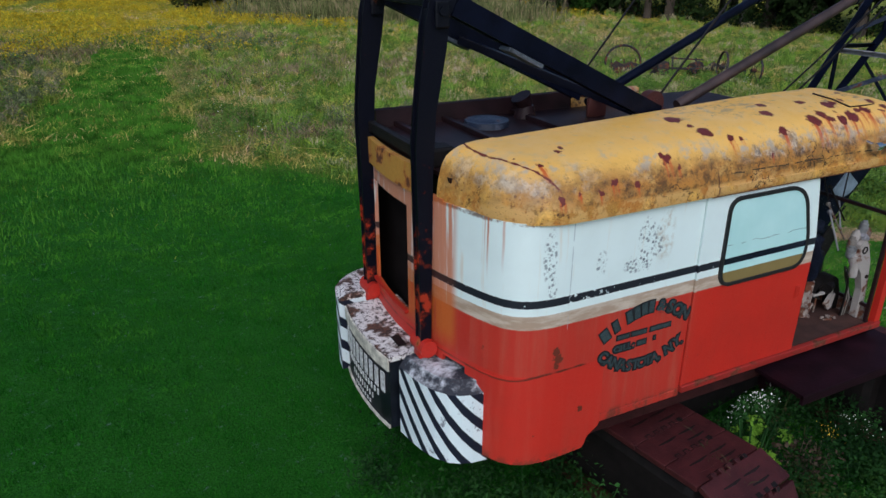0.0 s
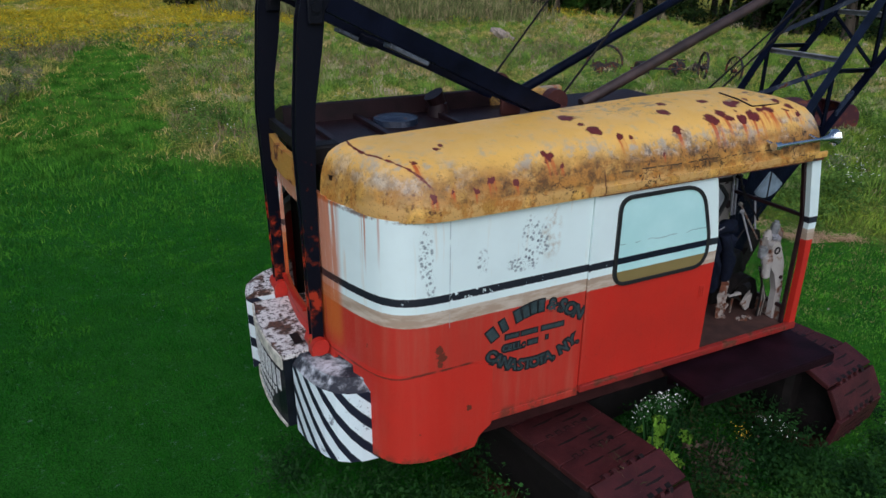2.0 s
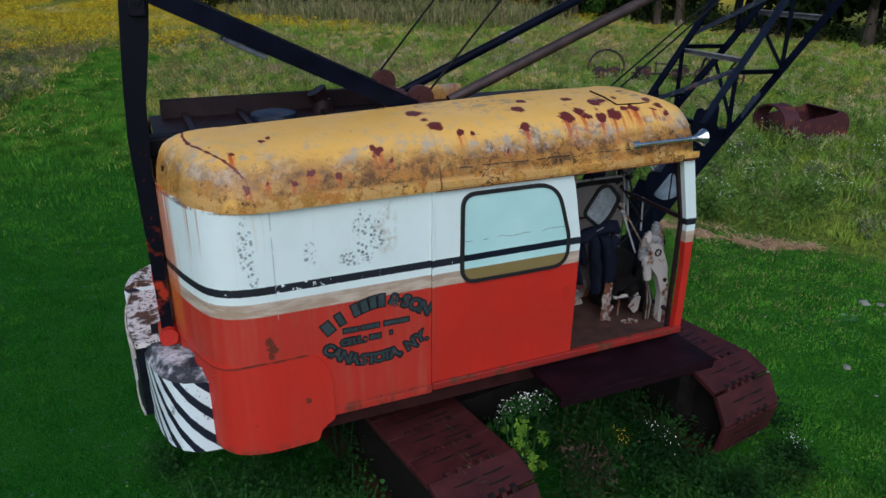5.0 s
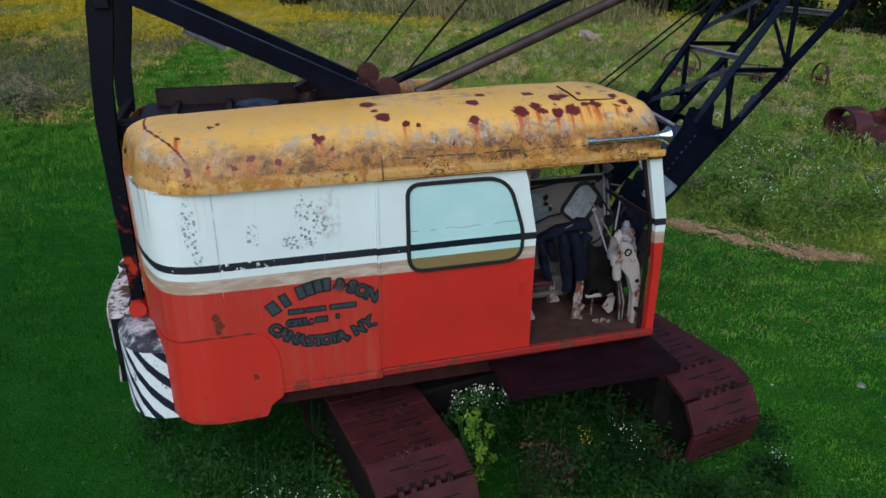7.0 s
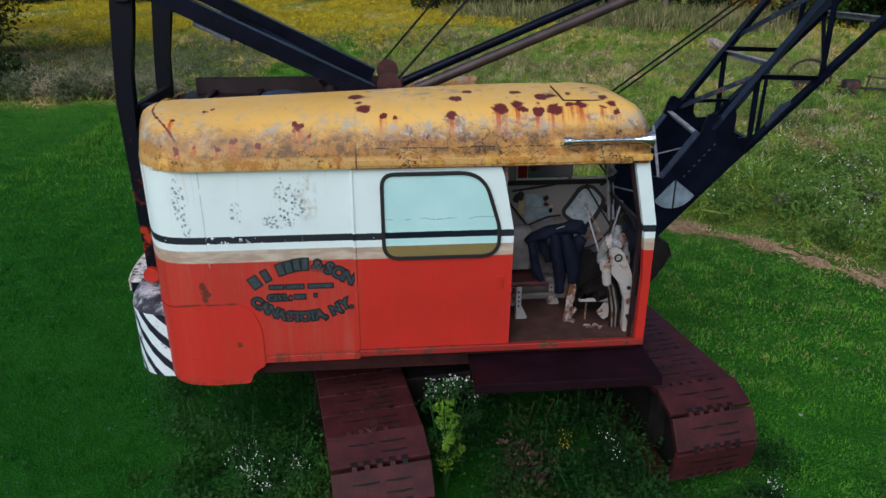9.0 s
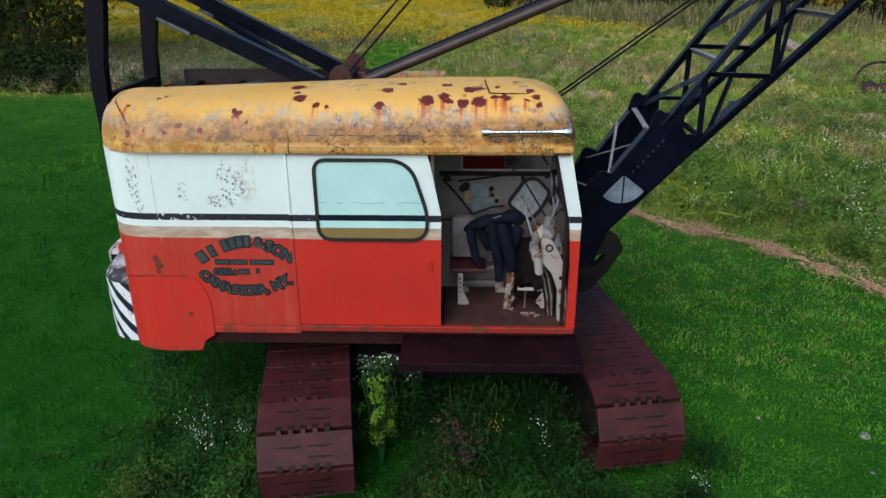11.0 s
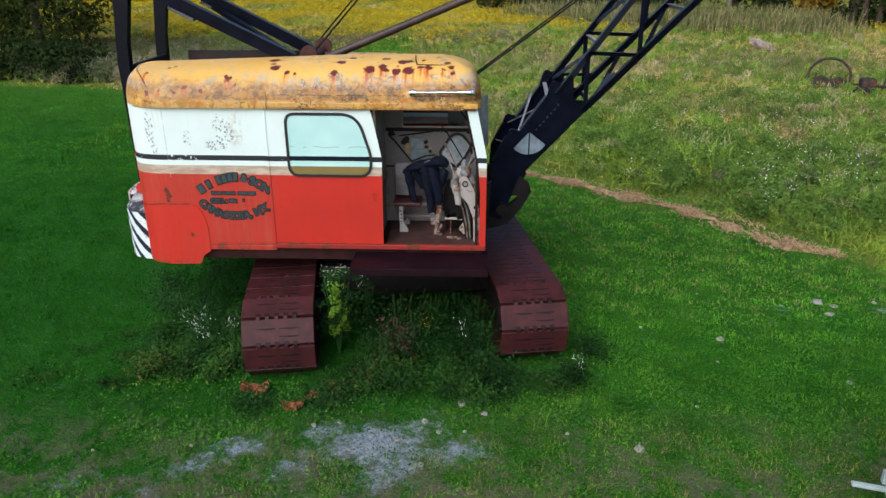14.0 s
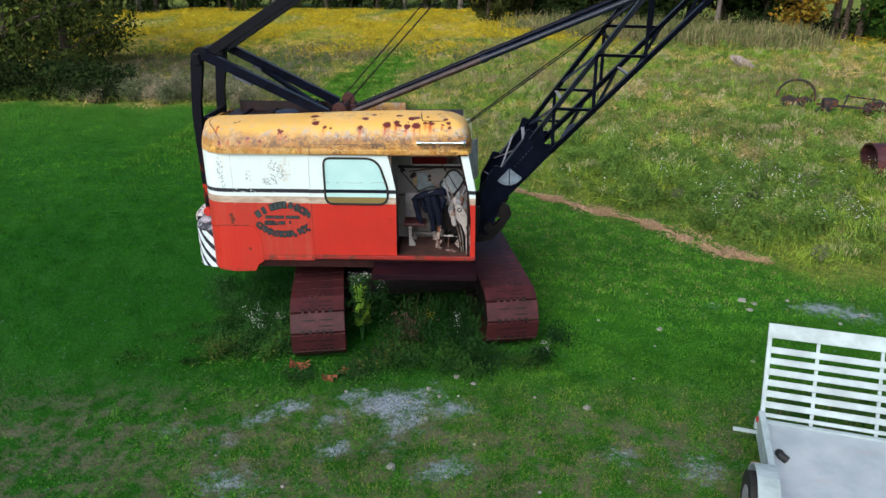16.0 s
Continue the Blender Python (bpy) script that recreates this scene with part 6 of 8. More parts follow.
def build_crawlers():
    proto = shoe_mesh()
    me = proto.data
    bpy.data.objects.remove(proto)
    half, r, zc = 1.55, 0.40, 0.45
    straight, arc = 2 * half, math.pi * r
    total = 2 * straight + 2 * arc
    n = round(total / 0.285)
    for side in (-1, 1):
        tr = new("crawler_track")
        tr.parent = crane
        tr["label"] = "oxide-red steel crawler track, overgrown at its foot"
        tr.matrix_basis = base @ pose(side * 1.385, 0, 0)
        for i in range(n):
            s = (i + 0.5) * total / n
            if s < straight:
                p, a = (s - half, zc + r), 0
            elif s < straight + arc:
                th = (s - straight) / r
                p, a = (half + r * math.sin(th), zc + r * math.cos(th)), -math.degrees(th)
            elif s < 2 * straight + arc:
                p, a = (half - (s - straight - arc), zc - r), 180
            else:
                th = (s - 2 * straight - arc) / r
                p, a = (-half - r * math.sin(th), zc - r * math.cos(th)), 180 - math.degrees(th)
            sh = new("shoe", me)
            sh.parent = tr
            sh.matrix_basis = pose(0, p[0], p[1] - 0.0, a, 0, 0)
        for e in (-half, half):
            part("idler_wheel", rod(bmesh.new(), (-0.20, e, zc), (0.20, e, zc), 0.36, 28), DARKSTEEL, tr, smooth=True)
        for k in range(5):
            part("road_wheel", rod(bmesh.new(), (-0.14, -1.1 + k * 0.55, 0.24), (0.14, -1.1 + k * 0.55, 0.24), 0.16, 16), DARKSTEEL, tr, smooth=True)
        # frame made oversized and dark, to stand for shade inside the track
        bm = bmesh.new()
        box(bm, (0, 0, 0.46), (0.60, 3.0, 0.62), 0.10)
        part("track_frame_fill", bm, DARKSTEEL, tr)
    bm = bmesh.new()
    box(bm, (0, 0, 0.62), (2.3, 1.5, 0.34), 0.04)
    rod(bm, (0, 0, 0.75), (0, 0, 1.12), 0.75, 32)
    for y in (-0.55, 0.55):
        rod(bm, (-1.5, y, 0.5), (1.5, y, 0.5), 0.12, 16)
    ob = part("car_body", bm, DARKSTEEL, crane, "dark steel undercarriage body", smooth=True)
    ob.matrix_basis = base
    bm = bmesh.new()
    prism(bm, [(2.44, -0.42), (3.93, -0.42), (3.93, 0.10), (2.44, 0.10)], 1.185, 1.215, "z")
    box(bm, (3.185, -0.41, 1.17), (1.49, 0.03, 0.08), 0.005)
    part("running_board", bm, PLATE, crane, "dark oxide-red running board")
    for x in (2.6, 3.2, 3.8):
        part("board_bracket", prism(bmesh.new(), [(-0.38, 1.185), (0.10, 1.185), (0.10, 0.98)], x - 0.015, x + 0.015, "x"), PLATE, crane)


build_crawlers()


# ---- painted lettering on the side panel ----
def letter_mesh(ch, size, fat):
    cu = bpy.data.curves.new("glyph", "FONT")
    cu.body, cu.size, cu.align_x, cu.align_y, cu.offset, cu.extrude = ch, size, "CENTER", "CENTER", fat, 0.0012
    cu.resolution_u = 3
    tmp = new("glyph", cu)
    me = bpy.data.meshes.new_from_object(tmp)
    bpy.data.objects.remove(tmp)
    bpy.data.curves.remove(cu)
    me.materials.clear()
    return me


def build_lettering():
    ink = plain("lettering_black", (0.012, 0.014, 0.018), 0.55)
    fill = plain("lettering_teal_grey", (0.036, 0.060, 0.066), 0.55, 0, 0.4, 20)
    sign = new("painted_sign")
    sign.parent = crane
    sign["label"] = "oval painted sign in black-edged grey-green letters"
    flat = pose(0, 0, 0, 90, 0, 0)

    def put(me, name, x, z, turn, y, mat):
        me.materials.append(mat)
        ob = new(name, me)
        ob.parent = sign
        ob.matrix_basis = Matrix.Translation((x, y, z)) @ Matrix.Rotation(-turn, 4, "Y") @ flat
        return ob

    def glyph(ch, x, z, turn, size):
        put(letter_mesh(ch, size, 0.015), "letter_outline", x, z, turn, -0.0045, ink)
        put(letter_mesh(ch, size, 0.0025), "letter", x, z, turn, -0.0065, fill)

    def bar(x, z, turn, w, h):
        for k, (g, y, m, nm) in enumerate(((0.022, -0.0045, ink, "letter_outline"), (0.0, -0.0065, fill, "letter_bar"))):
            bm = bmesh.new()
            box(bm, (0, 0, 0), (w + g, h + g, 0.0024))
            me = bpy.data.meshes.new(nm)
            bm.to_mesh(me)
            bm.free()
            put(me, nm, x, z, turn, y, m)

    def arc(x, way):
        """Height and slope of a line of writing at x."""
        px, pz = [p[0] for p in way], [p[1] for p in way]
        z0, z1 = np.interp((x - 0.03, x + 0.03), px, pz)
        return float(np.interp(x, px, pz)), math.atan2(z1 - z0, 0.06) * 0.85

    low = [(0.74, 1.815), (0.782, 1.781), (0.835, 1.739), (0.903, 1.697), (0.96, 1.668), (1.026, 1.650), (1.10, 1.642), (1.17, 1.642), (1.254, 1.655), (1.31, 1.668), (1.376, 1.692), (1.46, 1.741), (1.55, 1.79)]
    for ch, x in zip("CANASTOTA,NY", (0.782, 0.838, 0.900, 0.962, 1.026, 1.086, 1.144, 1.203, 1.258, 1.300, 1.385, 1.458)):
        z, turn = arc(x, low)
        glyph(ch, x, z, turn, 0.110)
    for x in (1.424, 1.500):
        z, turn = arc(x, low)
        glyph(".", x, z - 0.022, turn, 0.100)
    top = [(0.74, 1.91), (0.781, 1.950), (0.887, 2.013), (0.995, 2.058), (1.055, 2.075), (1.109, 2.087), (1.173, 2.092), (1.267, 2.076), (1.355, 2.046), (1.428, 2.006), (1.501, 1.962), (1.56, 1.92)]
    # a personal name and the numbers stand as plain bars
    for x, w in ((0.785, .062), (0.872, .040), (0.985, .044), (1.048, .048), (1.110, .046), (1.172, .044)):
        z, turn = arc(x, top)
        bar(x, z, turn, w, 0.088)
    for ch, x in zip("&SON", (1.267, 1.352, 1.424, 1.497)):
        z, turn = arc(x, top)
        glyph(ch, x, z, turn, 0.128 if ch != "&" else 0.122)
    for x, w in ((0.945, .10), (1.085, .125), (1.28, .18)):
        bar(x, 1.907, 0, w, 0.026)
    for i, ch in enumerate("CELL:"):
        glyph(ch, 0.893 + i * 0.038, 1.816, 0, 0.062)
    bar(1.118, 1.820, 0, 0.075, 0.030)
    bar(1.236, 1.828, 0, 0.010, 0.022)


build_lettering()

# ---- vegetation ----
rng = np.random.default_rng(7)


def blades(name, P, H, W, lean, mat, label, category="grass", quad=True, base=None, keep=None):
    """Many grass blades in one mesh: each a narrow leaning strip."""
    n = len(P)
    yaw = rng.uniform(0, 2 * np.pi, n)
    ldir = rng.uniform(0, 2 * np.pi, n)
    l = np.abs(rng.normal(0, lean, n)) * H
    z0 = rise(P[:, 0], P[:, 1]) - 0.01 if base is None else base
    sx, sy = np.cos(yaw) * W / 2, np.sin(yaw) * W / 2
    tipx, tipy = P[:, 0] + np.cos(ldir) * l, P[:, 1] + np.sin(ldir) * l
    if quad:
        V = np.zeros((n, 4, 3))
        mx, my = P[:, 0] + np.cos(ldir) * l * 0.3, P[:, 1] + np.sin(ldir) * l * 0.3
        V[:, 0] = np.stack([P[:, 0], P[:, 1], z0], 1)
        V[:, 1] = np.stack([mx + sx, my + sy, z0 + H * 0.55], 1)
        V[:, 2] = np.stack([tipx, tipy, z0 + H], 1)
        V[:, 3] = np.stack([mx - sx, my - sy, z0 + H * 0.5], 1)
        F = np.arange(n * 4).reshape(n, 4)
    else:
        V = np.zeros((n, 3, 3))
        V[:, 0] = np.stack([P[:, 0] + sx, P[:, 1] + sy, z0], 1)
        V[:, 1] = np.stack([P[:, 0] - sx, P[:, 1] - sy, z0], 1)
        V[:, 2] = np.stack([tipx, tipy, z0 + H], 1)
        F = np.arange(n * 3).reshape(n, 3)
    me = raw_mesh(name, V.reshape(-1, 3), F, mat)
    return tagged(new(name, me), label, category, kind="stuff")


def drifts(x, y, size, seed):
    """Smooth patchiness between 0 and 1, with drifts of about that size."""
    q = np.random.default_rng(seed)
    v = np.zeros_like(x)
    for k in range(14):
        a, s = q.uniform(0, 2 * np.pi), q.uniform(0.6, 2.2) / size
        v += np.sin((x * np.cos(a) + y * np.sin(a) * 0.7) * 2 * np.pi * s + q.uniform(0, 6.28)) / (0.6 + s * size)
    return 1 / (1 + np.exp(-v * 1.1))


def scatter(n, x0, x1, y0, y1, near=None, falloff=0.0):
    P = np.stack([rng.uniform(x0, x1, n), rng.uniform(y0, y1, n)], 1)
    if near is not None:
        d = np.hypot(P[:, 0] - near[0], P[:, 1] - near[1])
        P = P[rng.random(len(P)) < np.minimum(1, (falloff / np.maximum(d, 0.1)) ** 2)]
    return P


def under_machine(P):
    """Inside the footprint of the two crawlers."""
    c, s = math.cos(radians(TRK)), math.sin(radians(TRK))
    u = (P[:, 0] - 2.78) * c + (P[:, 1] - 1.27) * s
    v = -(P[:, 0] - 2.78) * s + (P[:, 1] - 1.27) * c
    return (np.abs(np.abs(u) - 1.385) < 0.36) & (np.abs(v) < 1.85)


def clumped(P, spread, k):
    Q = np.repeat(P, k, 0)
    return Q + rng.normal(0, spread, Q.shape)


def build_grass():
    P = scatter(1000000, -16, 15, -9.5, 19, (3, -4), 11)
    ls, gs = lawn_share(P[:, 0], P[:, 1]), gravel_share(P[:, 0], P[:, 1])
    P = P[(rng.random(len(P)) < ls * np.clip(1.1 - 1.4 * gs, 0.24, 1)) & ~under_machine(P)]
    d = np.hypot(P[:, 0] - 3, P[:, 1] + 7)
    H = rng.uniform(0.03, 0.07, len(P)) * (0.5 + 0.9 * drifts(P[:, 0], P[:, 1], 0.55, 11))
    blades("lawn_grass", P, H, 0.005 + 0.0008 * d, 0.75, LAWN, "short mown green grass over the whole yard", quad=False)
    # rough short grass of the mown lane through the meadow and along the lawn's ragged far edge
    P = np.concatenate([scatter(150000, -5.5, 4.5, 14, 44), scatter(60000, -6, 7, 7, 18)])
    P = P[rng.random(len(P)) < np.clip(lawn_share(P[:, 0], P[:, 1]) * 1.2, 0.05, 1) * np.clip((P[:, 1] - 7) / 7, 0, 1) ** 1.5]
    d = np.hypot(P[:, 0] - 3, P[:, 1] + 5)
    H = rng.uniform(0.05, 0.16, len(P)) * (0.5 + 1.0 * drifts(P[:, 0], P[:, 1], 1.1, 31))
    blades("lane_grass", P, H, 0.006 + 0.0009 * d, 0.8, LANE, "rough green grass of a mown lane through the meadow", quad=False)
    # clover and broad weeds in the worn turf
    P = np.concatenate([clumped(scatter(2800, -3, 11, -5.5, -0.6), 0.10, 44), clumped(scatter(900, 4, 11, -1, 4), 0.14, 30), clumped(scatter(160, -8, 3, -3, 2), 0.14, 30)])
    P = P[(lawn_share(P[:, 0], P[:, 1]) > 0.6) & ~under_machine(P) & (rng.random(len(P)) > gravel_share(P[:, 0], P[:, 1]) * 0.85)]
    P = P[rng.random(len(P)) < np.clip((P[:, 0] + 2.2) / 4.0, 0.05, 1) * (0.25 + 0.9 * drifts(P[:, 0], P[:, 1], 0.9, 21))]
    n = len(P)
    a, s = rng.uniform(0, 6.28, n), rng.uniform(0.006, 0.014, n)
    z = rng.uniform(0.02, 0.065, n) + rise(P[:, 0], P[:, 1])
    c = np.stack([P[:, 0], P[:, 1], z], 1)
    u = np.stack([np.cos(a) * s, np.sin(a) * s, rng.normal(0, 0.45, n) * s], 1)
    w = np.stack([-np.sin(a) * s * 0.75, np.cos(a) * s * 0.75, rng.normal(0, 0.45, n) * s], 1)
    V = np.stack([c - u, c + w, c + u, c - w], 1).reshape(-1, 3)
    tagged(new("clover", raw_mesh("clover", V, np.arange(n * 4).reshape(n, 4), CLOVER)), "low clover and plantain in the worn turf", "weeds", kind="stuff")
    # meadow
    P = clumped(scatter(95000, -34, 44, 1, 70, (4, -2), 20), 0.15, 9)
    ls = lawn_share(P[:, 0], P[:, 1])
    P = P[rng.random(len(P)) > ls * 1.15]
    d = np.hypot(P[:, 0] - 3, P[:, 1] + 5)
    wave = 0.7 + 0.35 * np.sin(P[:, 0] * 0.8 + 1.3 * np.sin(P[:, 1] * 0.5)) * np.sin(P[:, 1] * 0.63 + 0.5)
    H = rng.uniform(0.14, 0.42, len(P)) * wave * (0.35 + 1.3 * drifts(P[:, 0], P[:, 1], 1.1, 41)) * np.clip(1.15 - lawn_share(P[:, 0], P[:, 1]), 0.25, 1)
    blades("meadow_grass", P, H * 0.7, 0.007 + 0.0008 * d, 1.2, MEADOW, "tall uncut green and straw-coloured meadow grass")
    # dry plumes: along the lawn's far edge and in drifts
    drift = [(1.5, 14.7, .9, .5), (2.5, 13.3, .9, .5), (3.4, 12.8, .7, .5), (0.4, 16.6, .8, .5), (2.9, 13.6, 1.0, .7), (4.0, 36, 2.6, 2.4), (-4.6, 36, 2.6, 3.0), (-6.0, 20.5, 2.6, 1.2), (-8.5, 20, 3, 1.4), (0.6, 16.2, 1.6, .8), (2.6, 13.4, 1.6, .9), (4.6, 11.0, 1.2, 1.0), (13, 14, 3, 2), (-3, 33, 4, 2.5), (6, 24, 5, 3), (-12, 30, 5, 3), (17, 24, 5, 3), (14, 4, 2, 1.2)]
    Q = []
    for cx, cy, rx, ry in drift:
        n = int(rx * ry * 230)
        Q.append(np.stack([rng.normal(cx, rx * 0.6, n), rng.normal(cy, ry * 0.6, n)], 1))
    P = np.concatenate(Q)
    P = P[lawn_share(P[:, 0], P[:, 1]) < 0.25]
    d = np.hypot(P[:, 0] - 3, P[:, 1] + 5)
    blades("dry_plume_grass", P, rng.uniform(0.18, 0.48, len(P)), 0.007 + 0.0008 * d, 0.6, REED, "dry tan plume grass at the lawn's edge")
    # green tussocks
    P = clumped(scatter(2600, -20, 30, 3, 45, (4, -2), 22), 0.22, 45)
    P = P[lawn_share(P[:, 0], P[:, 1]) < 0.3]
    d = np.hypot(P[:, 0] - 3, P[:, 1] + 5)
    blades("meadow_tussocks", P, rng.uniform(0.12, 0.34, len(P)), 0.008 + 0.0009 * d, 0.8, MEADOW_GREEN, "lush green tussocks in the meadow")
    # tall tufts: a green foot of upright blades, some carrying ripe plumes
    C = scatter(5200, 2, 34, 2, 42, (7, -2), 17)
    C = C[(lawn_share(C[:, 0], C[:, 1]) < 0.12) & (rng.random(len(C)) < 0.25 + 0.9 * drifts(C[:, 0], C[:, 1], 2.2, 47))]
    tall = rng.uniform(0.22, 0.60, len(C)) * (0.55 + 0.7 * drifts(C[:, 0], C[:, 1], 2.6, 48))
    tall *= np.clip(0.45 + (C[:, 1] - lawn_edge(C[:, 0])) / 5, 0.45, 1)
    P, H = clumped(C, 0.10, 46), np.repeat(tall, 46) * rng.uniform(0.45, 1.0, len(C) * 46)
    d = np.hypot(P[:, 0] - 3, P[:, 1] + 5)
    blades("meadow_tufts", P, H, 0.006 + 0.0006 * d, 0.38, TUFT, "upright green and straw tufts in the meadow")
    ripe = drifts(C[:, 0], C[:, 1], 1.8, 49) > 0.52
    P, B = clumped(C[ripe], 0.10, 26), np.repeat(tall[ripe], 26) * rng.uniform(0.55, 0.95, ripe.sum() * 26)
    d = np.hypot(P[:, 0] - 3, P[:, 1] + 5)
    blades("ripe_plumes", P, rng.uniform(0.07, 0.16, len(P)), 0.012 + 0.0008 * d, 0.8, PLUME, "pale ripe plumes over the meadow grass", base=B)
    # broad low weeds in clumps: what makes the meadow look woolly
    C, R = [], []
    for x, y in scatter(9000, -18, 30, 2.5, 40, (5, -2), 17):
        if lawn_share(np.array([x]), np.array([y]))[0] < 0.3:
            h = rng.uniform(0.06, 0.46) * float(0.3 + 1.2 * drifts(np.array([x]), np.array([y]), 1.6, 43)[0])
            C.append((x, y, h))
            R.append(rng.uniform(0.12, 0.34))
    V, F = leaf_cloud(np.array(C), np.array(R), 300000, 0.032)
    V[:, 2] = np.abs(V[:, 2] * 0.8)
    tagged(new("meadow_weeds", raw_mesh("meadow_weeds", V, F, BUSHY)), "woolly low green weeds in the meadow", "weeds", kind="stuff")
    # darker bushy weeds in drifts near the lawn's edge and beyond
    C, R = [], []
    for cx, cy, sx, sy, n in ((9.2, 7.6, 1.6, 1.1, 60), (11.5, 5.6, 1.5, 1.0, 45), (7.6, 10.2, 1.5, 1.0, 45), (13.0, 9.5, 2.2, 1.5, 50), (5.6, 12.5, 1.4, 0.9, 30), (-9.5, 21.0, 2.6, 1.2, 60), (-12.5, 20.0, 2.0, 1.0, 50), (-13.5, 19.4, 1.2, 0.6, 70), (-2.2, 19.0, 1.0, 1.2, 24), (10.2, 9.5, 1.6, 1.4, 44), (9.0, 5.4, 1.2, 0.8, 36), (15.5, 12.0, 2.5, 2.0, 50), (11.0, 14.5, 2.5, 1.6, 44), (-6.5, 24.0, 1.6, 2.0, 40), (12.5, 15.0, 3.0, 2.0, 50), (1.5, 16.5, 1.2, 0.7, 20), (-8.0, 30, 3, 2.5, 50)):
        for k in range(n):
            x, y = rng.normal(cx, sx), rng.normal(cy, sy)
            if lawn_share(np.array([x]), np.array([y]))[0] < 0.15:
                h = rng.uniform(0.10, 0.34)
                C.append((x, y, h))
                R.append(rng.uniform(0.16, 0.38))
    V, F = leaf_cloud(np.array(C), np.array(R), 90000, 0.032)
    V[:, 2] = np.abs(V[:, 2])
    tagged(new("bushy_weeds", raw_mesh("bushy_weeds", V, F, BUSHY)), "bushy dark green weeds at the lawn's edge", "weeds", kind="stuff")
    # grey-brown seeding weeds that stand along the far side of the lawn
    C, R = [], []
    for k in range(640):
        x = rng.uniform(-12.6, -4.6)
        y = float(lawn_edge(np.array([x]))[0]) + 0.6 + abs(rng.normal(0, 1.3)) + (1.0 if x > -4 else 0)
        if lawn_share(np.array([x]), np.array([y]))[0] < 0.25:
            C.append((x, y, rng.uniform(0.12, 0.62)))
            R.append(rng.uniform(0.14, 0.34))
    for cx, cy, sx, sy, n in ((-7.5, 22.5, 1.6, 2.2, 150), (-10.5, 25.0, 2.5, 2.5, 150), (-6.0, 28.0, 1.4, 3.0, 90), (-3.9, 22.0, 0.9, 2.6, 60), (-2.9, 19.4, 0.7, 0.8, 26), (12.0, 6.5, 1.8, 1.2, 16), (3.6, 14.2, 1.2, 0.8, 20), (4.4, 33.0, 2.4, 2.4, 60)):
        for k in range(n):
            x, y = rng.normal(cx, sx), rng.normal(cy, sy)
            if lawn_share(np.array([x]), np.array([y]))[0] < 0.2:
                C.append((x, y, rng.uniform(0.15, 0.48)))
                R.append(rng.uniform(0.12, 0.30))
    V, F = leaf_cloud(np.array(C), np.array(R), 120000, 0.033)
    V[:, 2] = np.abs(V[:, 2])
    tagged(new("grey_weeds", raw_mesh("grey_weeds", V, F, GREYWEED)), "grey-brown seeding weeds along the lawn's far side", "weeds", kind="stuff")
    # goldenrod
    P = scatter(640000, -45, 42, 20, 72)
    f = drifts(P[:, 0], P[:, 1], 9, 3) * np.clip((P[:, 1] - 27) / 15, 0, 1) * np.clip(1.0 - (P[:, 0] - 4) / 18, 0.25, 1)
    P = P[(rng.random(len(P)) < np.clip(f * 2.1 - 0.30, 0, 0.95) * drifts(P[:, 0], P[:, 1], 2.5, 5) * 1.6) & (lawn_share(P[:, 0], P[:, 1]) < 0.3)]
    blades("goldenrod", P, rng.uniform(0.05, 0.13, len(P)), 0.055, 1.4, GOLD, "yellow flowering goldenrod across the far meadow", "wildflowers", base=rng.uniform(0.12, 0.5, len(P)))
    # white asters in the meadow
    P = np.concatenate([clumped(scatter(150, -4, 24, 3, 26, (5, 0), 14), 0.25, 12), clumped(scatter(34, 8, 16, 4, 12), 0.09, 22)])
    P = P[lawn_share(P[:, 0], P[:, 1]) < 0.2]
    blades("white_asters", P, rng.uniform(0.015, 0.03, len(P)), 0.026, 1.5, PETAL, "small white asters in the meadow grass", "wildflowers", base=rng.uniform(0.3, 0.6, len(P)))


WEED_MID = grass_mat("leafy_weeds", (0.012, 0.050, 0.009), (0.055, 0.15, 0.024), (0.10, 0.12, 0.03), 0.10)
LANE = grass_mat("lane_blades", (0.036, 0.15, 0.012), (0.11, 0.30, 0.026), (0.30, 0.38, 0.06), 0.10)
WEED_DRY = grass_mat("track_strands", (0.05, 0.07, 0.03), (0.13, 0.15, 0.06), (0.16, 0.14, 0.08), 0.3)
CLOVER = grass_mat("clover_leaves", (0.034, 0.15, 0.014), (0.10, 0.29, 0.030), (0.16, 0.28, 0.04), 0.10)
REEDBED = grass_mat("tall_reeds", (0.080, 0.105, 0.032), (0.24, 0.26, 0.095), (0.30, 0.24, 0.13), 0.25)
CROWN_GOLD = grass_mat("autumn_leaves", (0.22, 0.11, 0.012), (0.48, 0.30, 0.03), (0.20, 0.20, 0.03), 0.25)
CROWN_NEAR = grass_mat("shady_leaves", (0.018, 0.040, 0.009), (0.135, 0.180, 0.036), (0.20, 0.17, 0.03), 0.12)
CROWN_GREEN = grass_mat("fresh_leaves", (0.02, 0.07, 0.010), (0.08, 0.19, 0.025), (0.2, 0.18, 0.03), 0.08)
GREYWEED = meadow_mat("grey_seed_heads", (0.075, 0.105, 0.045), (0.21, 0.23, 0.12), (0.33, 0.29, 0.18), (0.38, 0.31, 0.22), 1.16)
BUSHY = meadow_mat("bushy_leaves", (0.045, 0.12, 0.020), (0.20, 0.32, 0.060), (0.36, 0.33, 0.12), (0.42, 0.32, 0.18), 1.20)
TUFT = meadow_mat("tuft_blades", (0.085, 0.20, 0.022), (0.33, 0.48, 0.075), (0.50, 0.45, 0.17), (0.54, 0.44, 0.24), 1.32)
